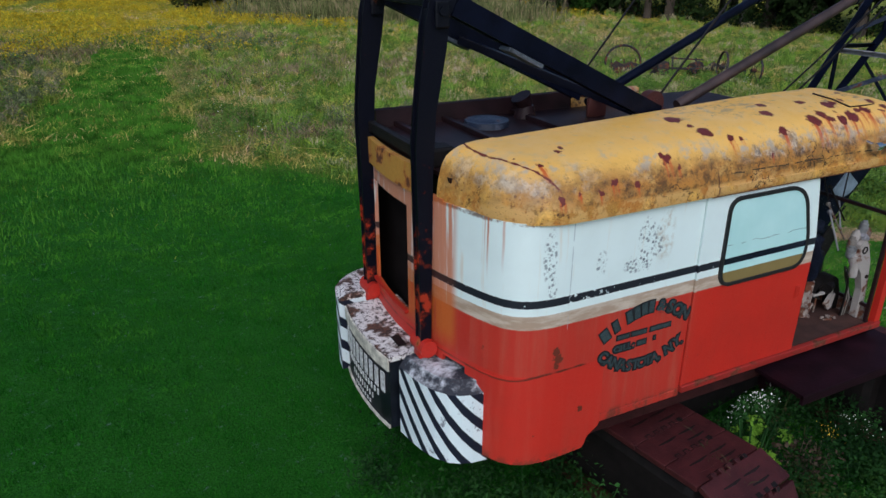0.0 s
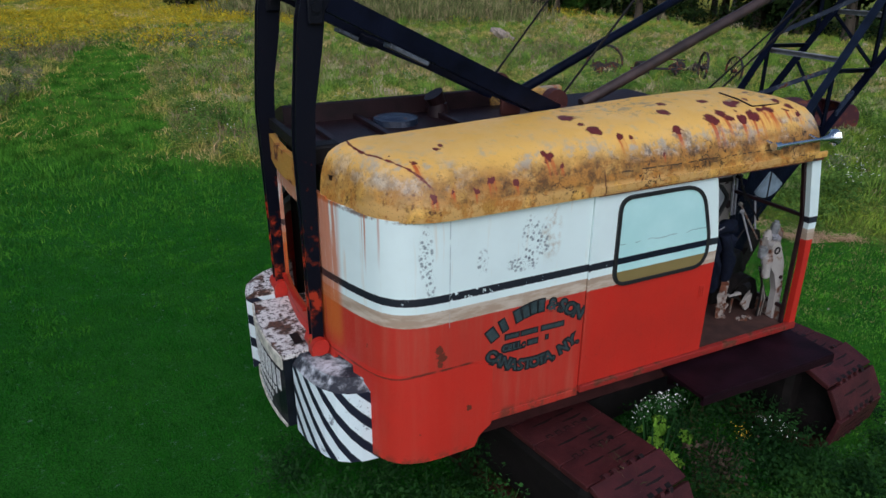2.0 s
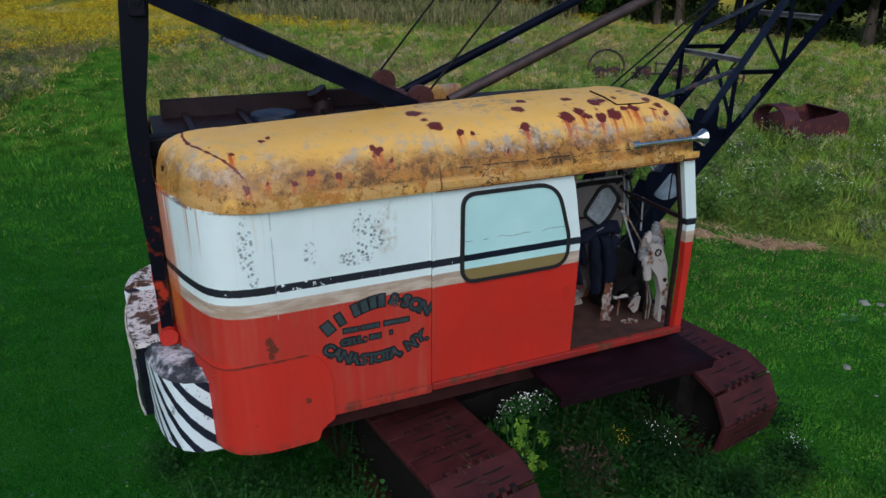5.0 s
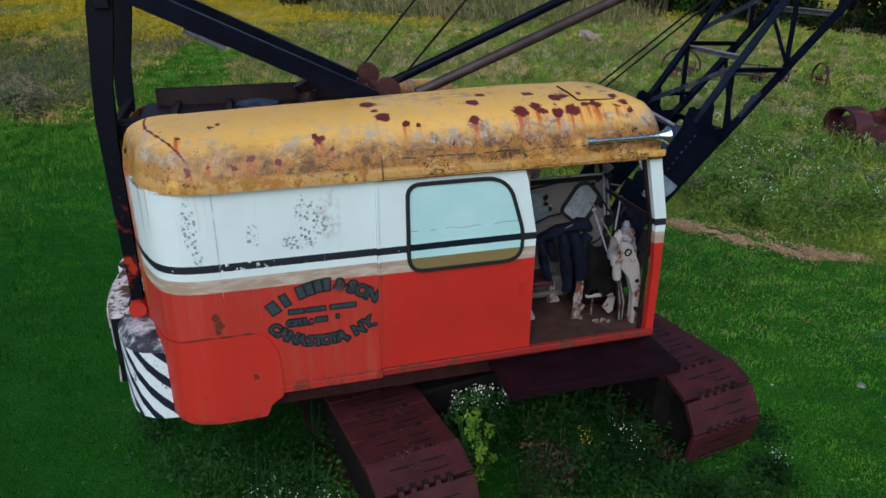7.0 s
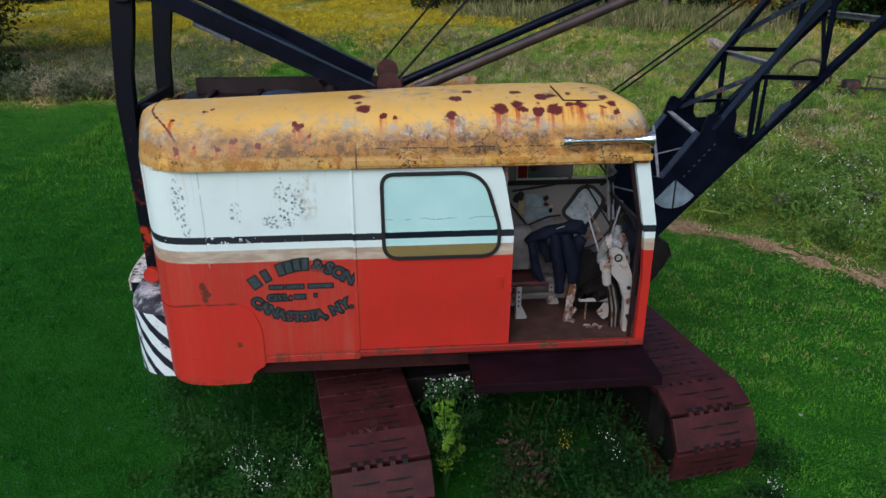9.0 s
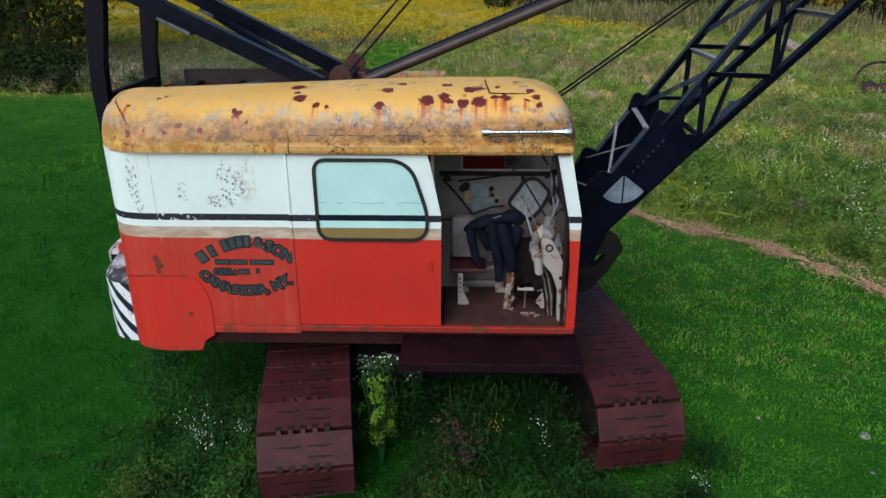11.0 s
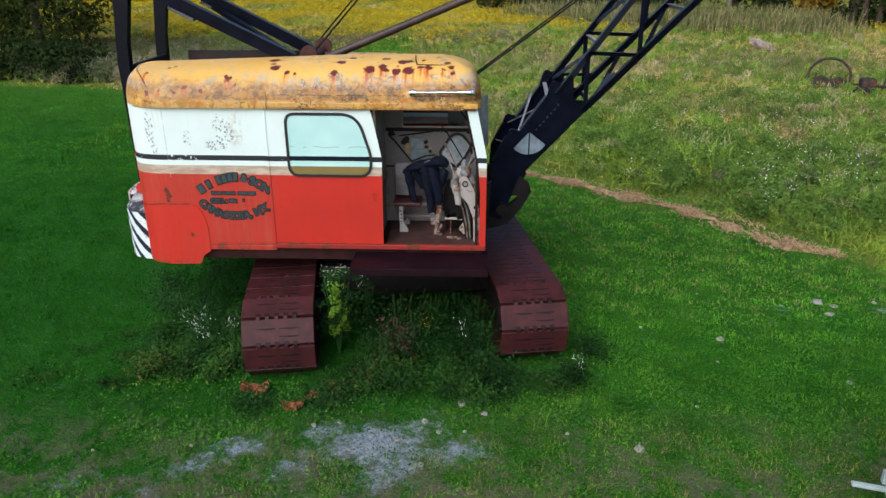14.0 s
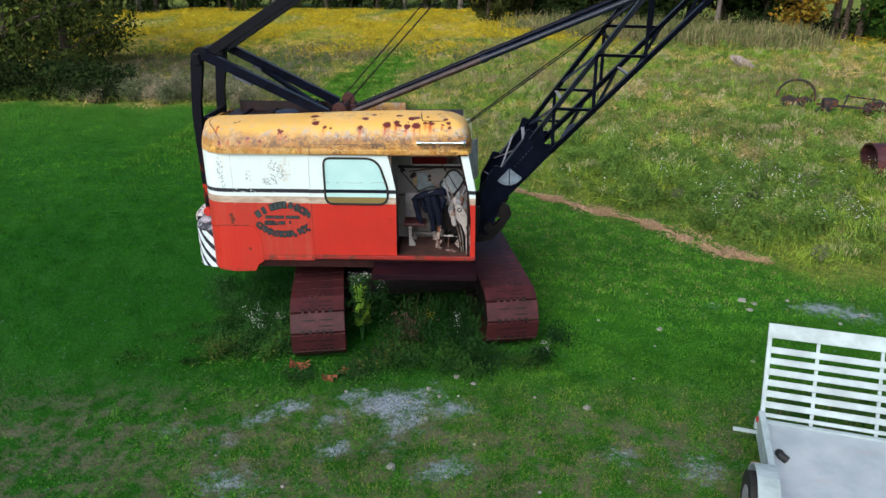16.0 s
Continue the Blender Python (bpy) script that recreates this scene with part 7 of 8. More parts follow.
PLUME = meadow_mat("ripe_plumes", (0.20, 0.24, 0.09), (0.40, 0.40, 0.17), (0.52, 0.43, 0.25), (0.56, 0.44, 0.31), 1.08)
MEADOW_GREEN = meadow_mat("tussock_blades", (0.075, 0.16, 0.018), (0.25, 0.36, 0.048), (0.46, 0.37, 0.11), (0.54, 0.38, 0.20), 1.14)


def leaf_cloud(C, R, n, size):
    """n small leaf quads over the outside of clumps at C with radii R: vertices and faces."""
    k = rng.integers(0, len(C), n)
    d = rng.normal(0, 1, (n, 3))
    d /= np.linalg.norm(d, axis=1, keepdims=True)
    p = C[k] + d * (R[k] * rng.uniform(0.45, 1.05, n))[:, None]
    u = rng.normal(0, 1, (n, 3))
    u /= np.linalg.norm(u, axis=1, keepdims=True)
    v = np.cross(u, rng.normal(0, 1, (n, 3)))
    v /= np.linalg.norm(v, axis=1, keepdims=True)
    s = (size * rng.uniform(0.6, 1.4, n))[:, None]
    V = np.stack([p - u * s, p + v * s * 0.5, p + u * s, p - v * s * 0.5], 1)
    return V.reshape(-1, 3), np.arange(n * 4).reshape(n, 4)


def weed_patch(name, spots, mat, label, category, flower=None):
    """Leafy plants: thin stems with leaf quads up them, some with flower heads."""
    Vs, fl = [], []
    for x, y, h, spread, n in spots:
        n = int(n * 2.4)
        C = np.stack([rng.normal(x, spread, n), rng.normal(y, spread, n), rng.uniform(0.05, 1, n) ** 0.8 * h], 1)
        C[:, :2] = (C[:, :2] - (x, y)) * (0.55 + 0.5 * C[:, 2:3] / max(h, .1)) + (x, y)
        a = rng.uniform(0, 2 * np.pi, n)
        s = rng.uniform(0.011, 0.028, n)
        dx, dy, dz = np.cos(a) * s, np.sin(a) * s, rng.uniform(-0.5, 0.6, n) * s
        w = np.stack([-np.sin(a) * s * 0.38, np.cos(a) * s * 0.38, rng.normal(0, .3, n) * s], 1)
        d = np.stack([dx, dy, dz], 1)
        Vs.append(np.stack([C - d, C + w, C + d, C - w], 1).reshape(-1, 3))
        m = max(2, n // 90)
        bx, by = rng.normal(x, spread * 0.8, m), rng.normal(y, spread * 0.8, m)
        st = np.stack([np.stack([bx * 0.3 + x * 0.7, by * 0.3 + y * 0.7, np.zeros(m)], 1), np.stack([bx + 0.006, by, np.full(m, h)], 1), np.stack([bx, by, np.full(m, h * 1.05)], 1), np.stack([bx - 0.006, by, np.full(m, h)], 1)], 1)
        Vs.append(st.reshape(-1, 3))
        fl.append(np.stack([bx, by, np.full(m, h * 1.04) * rng.uniform(0.85, 1.08, m)], 1))
    V = np.concatenate(Vs)
    me = raw_mesh(name, V, np.arange(len(V)).reshape(-1, 4), mat)
    ob = tagged(new(name, me), label, category, kind="stuff")
    if flower:
        c = np.concatenate(fl)
        c = np.repeat(c, 20, 0) + rng.normal(0, 0.045, (len(c) * 20, 3))
        a = rng.uniform(0, 6.28, len(c))
        r = 0.0045
        ex, ey = np.stack([np.cos(a) * r, np.sin(a) * r, a * 0], 1), np.stack([-np.sin(a) * r, np.cos(a) * r, a * 0 + 0.006], 1)
        V = np.stack([c - ex, c - ey, c + ex, c + ey], 1).reshape(-1, 3)
        fm = raw_mesh("flower_heads", V, np.arange(len(V)).reshape(-1, 4), flower)
        f = new("flower_heads", fm)
        f.parent = ob
    return ob


def build_weeds():
    # dark green weeds; part of their darkness is the machine's shade
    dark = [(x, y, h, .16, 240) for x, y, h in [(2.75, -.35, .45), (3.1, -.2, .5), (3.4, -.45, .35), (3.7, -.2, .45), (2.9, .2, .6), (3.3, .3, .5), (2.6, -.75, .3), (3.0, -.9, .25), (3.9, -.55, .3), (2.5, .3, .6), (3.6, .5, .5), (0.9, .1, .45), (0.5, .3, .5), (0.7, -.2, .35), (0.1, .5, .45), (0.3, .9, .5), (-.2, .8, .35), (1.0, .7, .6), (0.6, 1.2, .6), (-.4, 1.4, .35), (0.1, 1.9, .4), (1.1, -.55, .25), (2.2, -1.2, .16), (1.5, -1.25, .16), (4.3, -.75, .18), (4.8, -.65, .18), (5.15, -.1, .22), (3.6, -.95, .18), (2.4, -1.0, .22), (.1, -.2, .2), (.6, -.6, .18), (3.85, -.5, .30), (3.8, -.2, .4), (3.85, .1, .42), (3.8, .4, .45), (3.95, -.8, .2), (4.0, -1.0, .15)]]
    weed_patch("weeds", dark, WEED, "leafy weeds under the machine, their dark green deepened for shade", "weeds")
    r = random.Random(17)
    spots = [(1.28 - 1.35 * r.random() ** 1.4, r.uniform(-0.85, 0.75), r.uniform(0.08, 0.26), r.uniform(0.07, 0.15), r.randint(60, 140)) for k in range(36)]
    spots += [(r.uniform(-1.3, 0.2), r.uniform(-1.0, 0.5), r.uniform(0.04, 0.09), r.uniform(0.06, 0.12), r.randint(30, 60)) for k in range(8)]
    spots += [(r.uniform(2.3, 4.1), r.uniform(-1.15, -0.3), r.uniform(0.08, 0.28), r.uniform(0.07, 0.14), r.randint(50, 120)) for k in range(26)]
    spots += [(r.uniform(4.2, 5.2), r.uniform(-1.0, -0.5), r.uniform(0.06, 0.18), r.uniform(0.06, 0.12), r.randint(40, 90)) for k in range(10)]
    weed_patch("broad_weeds", spots, WEED_MID, "leafy green weeds round the machine's foot", "weeds")
    weed_patch("asters", [(0.55, -.30, .42, .13, 120), (0.8, -.42, .36, .12, 100), (0.62, -.1, .5, .12, 120), (3.62, -.1, .42, .10, 60), (4.95, -.62, .2, .06, 40), (1.0, -.2, .45, .1, 80)], WEED, "white-flowered aster weeds beside the track", "weeds", PETAL)
    weed_patch("rusty_dock", [(2.98, -.28, .45, .10, 120), (2.83, -.2, .5, .08, 90)], plain("dock_brown", (0.055, 0.034, 0.018), 0.8), "brown seeding dock weeds under the machine", "weeds")
    weed_patch("yellow_flowers", [(3.30, -.22, .42, .05, 20)], WEED, "yellow-flowered weeds under the machine", "weeds", YELLOW)
    P = rng.normal((1.66, -0.40), (0.07, 0.14), (26, 2))
    blades("track_grass", P, rng.uniform(0.04, 0.11, 26), 0.004, 1.0, WEED_DRY, "grass strands grown through the crawler track", base=np.full(26, 0.86))
    # the bright young shrub between the tracks
    bush = thing("shrub", "bright yellow-green young shrub topped with white asters", "shrub", (2.24, -0.22, 0))
    for k in range(7):
        a = k * 0.9
        bm = bmesh.new()
        tube(bm, [(0, 0, 0), (0.05 * math.cos(a), 0.05 * math.sin(a), 0.4), (0.15 * math.cos(a), 0.13 * math.sin(a), 0.95)], 0.007, 5)
        part("stem", bm, WEED, bush)
    r = random.Random(8)
    C, R = [], []
    for k in range(30):
        z = 0.36 + 0.58 * r.random()
        C.append((r.gauss(0.03, 0.075), r.gauss(-0.02, 0.07), z))
        R.append(r.uniform(0.03, 0.075))
    V, F = leaf_cloud(np.array(C), np.array(R), 1500, 0.019)
    new("leaves", raw_mesh("leaves", V, F, BRIGHT)).parent = bush
    # inner leaves take the dark weed colour in place of real shade
    C = [(r.gauss(0.02, 0.11), r.gauss(0.0, 0.09), r.uniform(0.2, 0.9)) for k in range(24)]
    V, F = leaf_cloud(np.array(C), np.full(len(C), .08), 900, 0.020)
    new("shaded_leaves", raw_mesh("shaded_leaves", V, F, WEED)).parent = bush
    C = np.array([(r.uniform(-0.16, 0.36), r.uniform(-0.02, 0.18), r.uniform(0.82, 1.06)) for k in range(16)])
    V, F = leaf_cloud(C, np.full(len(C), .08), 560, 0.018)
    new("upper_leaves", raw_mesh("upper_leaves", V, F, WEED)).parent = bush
    V, F = leaf_cloud(C + (0, 0, .04), np.full(len(C), .07), 200, 0.0085)
    petals = new("flowers", raw_mesh("flowers", V, F, PETAL))
    petals.parent = bush
    tagged(petals, kind="stuff")


def tree(name, label, h, crown_lo, crown_r, leaves, mat, bark, leaf=0.2, seed=1, category="tree"):
    r = random.Random(seed)
    t = thing(name, label, category)
    bm = bmesh.new()
    r0 = 0.022 * h
    pts = [(0, 0, -0.1)]
    for k in range(1, 6):
        pts.append((r.gauss(0, 0.012 * h * k / 3), r.gauss(0, 0.012 * h * k / 3), h * 0.88 * k / 5))
    rings = []
    n = 9
    for i, p in enumerate(pts):
        rr = r0 * (1.35 if i == 0 else 1 - 0.16 * i)
        rings.append([bm.verts.new((p[0] + rr * math.cos(2 * math.pi * j / n), p[1] + rr * math.sin(2 * math.pi * j / n), p[2])) for j in range(n)])
    for a, b in zip(rings, rings[1:]):
        for j in range(n):
            bm.faces.new((a[j], a[(j + 1) % n], b[(j + 1) % n], b[j]))
    C, R = [], []
    for k in range(16):
        z = h * (crown_lo + (0.95 - crown_lo) * (k / 15.0))
        a = k * 2.4 + r.random()
        rad = crown_r * (0.45 + 0.75 * math.sin(math.pi * min(1, max(0.08, (z / h - crown_lo) / (1.03 - crown_lo))))) * r.uniform(0.6, 1.05)
        end = Vector((rad * math.cos(a), rad * math.sin(a), z + 0.08 * h * r.random()))
        s = Vector((0, 0, max(0.2, z - 0.12 * h)))
        mid = (s + end) / 2 + Vector((0, 0, 0.02 * h))
        tube(bm, [s, mid, end], r0 * 0.22, 5)
        for f, q in ((1.0, 0.36), (0.6, 0.32)):
            C.append(tuple(s.lerp(end, f)))
            R.append(crown_r * q * r.uniform(0.7, 1.2))
    part("trunk", bm, bark, t, smooth=True)
    V, F = leaf_cloud(np.array(C), np.array(R), leaves, leaf)
    crown = new("crown", raw_mesh("crown", V, F, mat))
    crown.parent = t
    return t


def build_trees():
    protos = [tree("tree", "dark leafy tree at the wood's edge", 11, .22, 3.0, 4200, CROWN, BARK, .26, 1),
              tree("tree", "dark leafy tree at the wood's edge", 9, .14, 2.6, 3800, CROWN, BARK, .24, 2),
              tree("tree", "olive-green tree at the wood's edge", 10, .18, 2.8, 4000, CROWN_OLIVE, BIRCH, .25, 3),
              tree("tree", "slim grey-barked tree at the wood's edge", 12, .45, 2.0, 2400, CROWN_OLIVE, BIRCH, .24, 4)]
    edge = [(46, 8), (38, 18), (35.5, 30), (33.5, 42), (30.0, 46.5), (21.5, 50), (15.5, 53), (12, 60), (8.5, 70), (0, 78), (-14, 77), (-28, 72), (-42, 64)]
    spots, r = [], random.Random(5)
    for (x0, y0), (x1, y1) in zip(edge, edge[1:]):
        L = math.hypot(x1 - x0, y1 - y0)
        for k in range(int(L / 2.6)):
            f = (k + 0.5) / int(L / 2.6)
            for row in range(3):
                nx, ny = (y1 - y0) / L, -(x1 - x0) / L
                out = row * 3.2 + r.uniform(-0.8, 0.8)
                spots.append((x0 + (x1 - x0) * f + nx * out + r.uniform(-1, 1), y0 + (y1 - y0) * f + ny * out + r.uniform(-1, 1)))
    used = [False] * 4
    for i, (x, y) in enumerate(spots):
        k = r.choice((0, 0, 1, 1, 2, 3))
        m = pose(x, y, 0, 0, 0, r.uniform(0, 360))
        t = protos[k]
        if not used[k]:
            t.matrix_basis, used[k] = m, True
        else:
            t = copy_thing(t, m)
        s = r.uniform(0.8, 1.25)
        t.scale = (s, s, s * r.uniform(0.9, 1.1))
        tagged(t, group="trees at the wood's edge")
    lone = tree("tree", "lone leafy tree in the goldenrod meadow", 7, .16, 2.2, 3800, CROWN_OLIVE, BARK, .2, 9)
    lone.matrix_basis = pose(5.5, 55, 0)
    small = tree("tree", "young tree at the meadow's far edge", 6, .2, 1.8, 2600, CROWN_OLIVE, BARK, .2, 12)
    small.matrix_basis = pose(8.2, 59, 0)
    for i, (x, y, s) in enumerate(((-16.5, 22.2, 1.08), (-17.5, 28.5, 1.2), (-23, 36, 1.0))):
        t = tree("tree", "big dark tree with low hanging boughs beside the lawn", 9 * s, .08, 3.6 * s, 11000, CROWN_NEAR, BARK, .13, 20 + i)
        t.matrix_basis = pose(x, y, 0, 0, 0, 50 * i)
    # autumn tree, dark multi-stemmed tree and a green bush where the wood comes nearest
    t = tree("tree", "slim tree with orange and yellow autumn leaves", 9, .18, 2.7, 4200, CROWN_GOLD, BARK, .17, 31)
    t.matrix_basis = pose(26.6, 42.4, 0)
    for i, (x, y) in enumerate(((30.4, 43.6), (31.2, 43.2), (30.0, 44.3))):
        t = tree("tree", "dark-stemmed tree standing close to others", 10, .42, 2.0, 2600, CROWN, BARK, .2, 40 + i)
        t.matrix_basis = pose(x, y, 0, 0, 0, 70 * i)
    t = tree("tree", "low bright green bushy tree at the wood's edge", 4.5, .04, 2.0, 6000, CROWN_GREEN, BARK, .13, 51)
    t.matrix_basis = pose(33.2, 42.2, 0)
    # tall reeds in front of the wood
    n = 17000
    f = rng.uniform(0, 1, n)
    P = np.stack([np.interp(f, [0, .3, .6, 1], [8.0, 13.8, 19.0, 24.5]), np.interp(f, [0, .3, .6, 1], [48.6, 44.6, 41.0, 37.6])], 1) + rng.normal(0, 1.2, (n, 2)) + np.abs(rng.normal(0, 1.6, (n, 1))) * (0.55, 0.83)
    blades("reed_bed", P, rng.uniform(0.3, 2.0, n) * rng.uniform(0.5, 1.0, n), 0.045, 0.28, REEDBED, "tall grey-green reeds before the wood", "reeds")
    # dark brushwood at the foot of the big tree beside the lawn
    C, R = [], []
    for k in range(110):
        C.append((-18.5 + 8.0 * r.random() ** 1.15, r.uniform(18.6, 21.5), r.uniform(0.15, 1.1)))
        R.append(r.uniform(0.35, 0.8))
    V, F = leaf_cloud(np.array(C), np.array(R), 22000, .07)
    V[:, 2] = np.abs(V[:, 2])
    tagged(new("brushwood", raw_mesh("brushwood", V, F, CROWN)), "dark brushwood at the foot of a big tree", "bushes", kind="stuff")
    # undergrowth below the wood
    C, R = [], []
    for (x0, y0), (x1, y1) in zip(edge, edge[1:]):
        for k in range(16):
            f = r.random()
            C.append((x0 + (x1 - x0) * f + r.gauss(0, .8), y0 + (y1 - y0) * f + r.gauss(0, .8), r.uniform(.3, 1.2)))
            R.append(r.uniform(.6, 1.5))
    V, F = leaf_cloud(np.array(C), np.array(R), 26000, .13)
    tagged(new("undergrowth", raw_mesh("undergrowth", V, F, CROWN)), "dense dark undergrowth along the wood", "bushes", kind="stuff")


build_grass()
build_weeds()
build_trees()


# ---- yard things ----
def hay_mat():
    """Loose dry hay: every stalk its own tan, greyer where it has lain wet."""
    k = Mat("hay_wisps")
    r = k.island()
    c = k.mix(r, (0.28, 0.17, 0.09), (0.74, 0.51, 0.31))
    c = k.mix(k.step(k.noise(2.2, 4, 0.65), 0.52, 0.66, 0, 0.5), c, (0.36, 0.27, 0.19))
    k.upward(0.8)
    return k.done(c, 0.9, spec=0.05)


HAYWISP = hay_mat()


def build_windrow():
    """A low ridge of raked hay along the edge of the mown grass."""
    way = [(5.0, 7.4), (5.6, 6.95), (6.02, 6.64), (6.79, 5.87), (7.5, 5.33), (8.07, 4.7), (8.45, 4.06), (8.81, 3.47), (9.13, 3.17), (9.5, 3.02)]
    pts = []
    for (x0, y0), (x1, y1) in zip(way, way[1:]):
        for k in range(8):
            f = k / 8
            pts.append((x0 + (x1 - x0) * f, y0 + (y1 - y0) * f))
    bm = bmesh.new()
    rows, widths = [], []
    for i, (x, y) in enumerate(pts):
        a, b = pts[max(i - 1, 0)], pts[min(i + 1, len(pts) - 1)]
        d = Vector((b[0] - a[0], b[1] - a[1])).normalized()
        nrm = Vector((-d.y, d.x))
        w = max(0.004, 0.09 + 0.30 * noise.noise((x * 1.6, y * 1.6, 0)) + 0.22 * noise.noise((x * 5, y * 5, 3))) * min(1.0, 0.25 + i / 26, 0.3 + (len(pts) - i) / 12)
        widths.append(w)
        row = []
        for k in range(9):
            u = k / 4 - 1
            h = 0.055 * (1 - u * u) * (1 + 1.3 * noise.noise((x * 5, y * 5, u * 3))) - 0.012
            row.append(bm.verts.new((x + nrm.x * u * w, y + nrm.y * u * w, h + float(rise(x, y)))))
        rows.append(row)
    for a, b in zip(rows, rows[1:]):
        for k in range(8):
            bm.faces.new((a[k], a[k + 1], b[k + 1], b[k]))
    w = tagged(part("hay_windrow", bm, HAY, None, smooth=True), "low brown windrow of raked dry hay beside the lawn", "hay", kind="stuff")
    P = np.array(pts)
    spread = np.repeat(0.04 + 0.75 * np.array(widths), 330)
    P = np.repeat(P, 330, 0) + rng.normal(0, 1, (len(P) * 330, 2)) * spread[:, None]
    P = P[rng.random(len(P)) < np.clip(spread * 9 - 0.25, 0.06, 1) * np.clip(1.7 * drifts(P[:, 0], P[:, 1], 0.8, 51) - 0.2, 0.03, 1)]
    blades("hay_wisps", P, rng.uniform(0.015, 0.05, len(P)), 0.013, 2.6, HAYWISP, "loose hay wisps on the windrow", "hay", base=rng.uniform(0.0, 0.06, len(P)))


def build_trailer():
    t = thing("utility_trailer", "pale grey utility trailer with a raised slatted ramp gate", "trailer", (7.22, -2.50, 0), -15)
    W, D = 2.05, 0.36
    gate = new("ramp_gate")
    gate.parent = t
    gate["label"] = "slatted ramp gate leaning outwards"
    gate.matrix_basis = pose(0, 0.0, D + 0.02, -27, 0, 0)
    hgt = 1.12

    def bar(name, c, s, parent, mat=TRAILER):
        return part(name, box(bmesh.new(), c, s, 0.006), mat, parent)
    bar("slat", (W / 2, 0, hgt - 0.085), (W, 0.035, 0.17), gate)
    bar("slat", (W / 2, 0, 0.055), (W, 0.03, 0.045), gate)
    for k in range(6):
        bar("slat", (W / 2, 0, 0.175 + k * 0.127), (W, 0.03, 0.074), gate)
    for x in (0.02, 0.545, 1.21, 1.80, W - 0.02):
        bar("stile", (x, 0.022 if 0.1 < x < W - 0.1 else 0.0, hgt / 2), (0.04 if 0.1 < x < W - 0.1 else 0.05, 0.02 if 0.1 < x < W - 0.1 else 0.04, hgt), gate)
    bar("deck", (W / 2, -2.2, D - 0.02), (W - 0.06, 4.3, 0.05), t, DECKMAT)
    for x in (-0.0, W):
        bar("side_rail", (x, -2.2, D + 0.06), (0.07, 4.36, 0.16), t)
        bar("lower_rail", (x, -2.2, D - 0.12), (0.05, 4.3, 0.08), t)
    bar("rear_sill", (W / 2, -0.02, D - 0.04), (W + 0.1, 0.06, 0.12), t)
    bar("marker_light", (-0.045, -0.10, D + 0.07), (0.02, 0.05, 0.05), t, REFLECT)
    bar("latch_arm", (-0.14, -0.08, D - 0.12), (0.28, 0.05, 0.03), t)
    for x, s in ((-0.13, -1), (W + 0.13, 1)):
        bm = bmesh.new()
        ring_pts = [(-1.50 - 0.46 * math.cos(a), 0.30 + 0.44 * math.sin(a)) for a in np.linspace(0.05, math.pi - 0.05, 14)]
        outer = [(p[0] * 1.0, p[1]) for p in ring_pts]
        inner = [(-1.50 + (p[0] + 1.50) * 0.95, 0.30 + (p[1] - 0.30) * 0.95) for p in ring_pts]
        prism(bm, outer + inner[::-1], x - 0.10, x + 0.10, "x")
        f = part("fender", bm, TRAILER, t, "rounded pale fender")
        part("fender_light", box(bmesh.new(), (x + 0.05 * s, -1.08, 0.52), (0.07, 0.02, 0.05), 0.005), REFLECT, f)
        wheel = part("wheel", rod(bmesh.new(), (x + 0.06 * s - 0.09, -1.50, 0.335), (x + 0.06 * s + 0.09, -1.50, 0.335), 0.335, 32), TYRE, t, "black tyre", smooth=True)
        part("rim", rod(bmesh.new(), (x + 0.06 * s - 0.095, -1.50, 0.335), (x + 0.06 * s + 0.095, -1.50, 0.335), 0.19, 24), LIGHTEDGE, wheel, smooth=True)
    bm = bmesh.new()
    tube(bm, [(0.13, -0.62, D + 0.03), (0.14, -0.70, D + 0.05), (0.20, -0.74, D + 0.03)], 0.045, 10)
    part("strap_end", bm, RUBBER, t, smooth=True)


def spoked_wheel(name, label, at, r, tilt, rz, mat):
    """An iron farm wheel: rim, hub and spokes."""
    w = new(name)
    w.matrix_basis = pose(*at, tilt, 0, rz)
    tagged(w, label, "wheel")
    bm = bmesh.new()
    pts = [(r * math.cos(a), 0, r * math.sin(a)) for a in np.linspace(0, 2 * math.pi, 25)]
    for a, b in zip(pts, pts[1:]):
        beam(bm, a, b, 0.09, 0.02, 0.0)
    part("rim", bm, mat, w)
    part("hub", rod(bmesh.new(), (0, -0.09, 0), (0, 0.09, 0), 0.07, 14), mat, w, smooth=True)
    for k in range(8):
        a = k * math.pi / 4
        part("spoke", rod(bmesh.new(), (0.06 * math.cos(a), 0, 0.06 * math.sin(a)), (r * math.cos(a), 0, r * math.sin(a)), 0.012, 6), mat, w)
    return w


FLAKE = plain("orange_rust", (0.28, 0.085, 0.035), 0.8, 0, 0.4, 20)


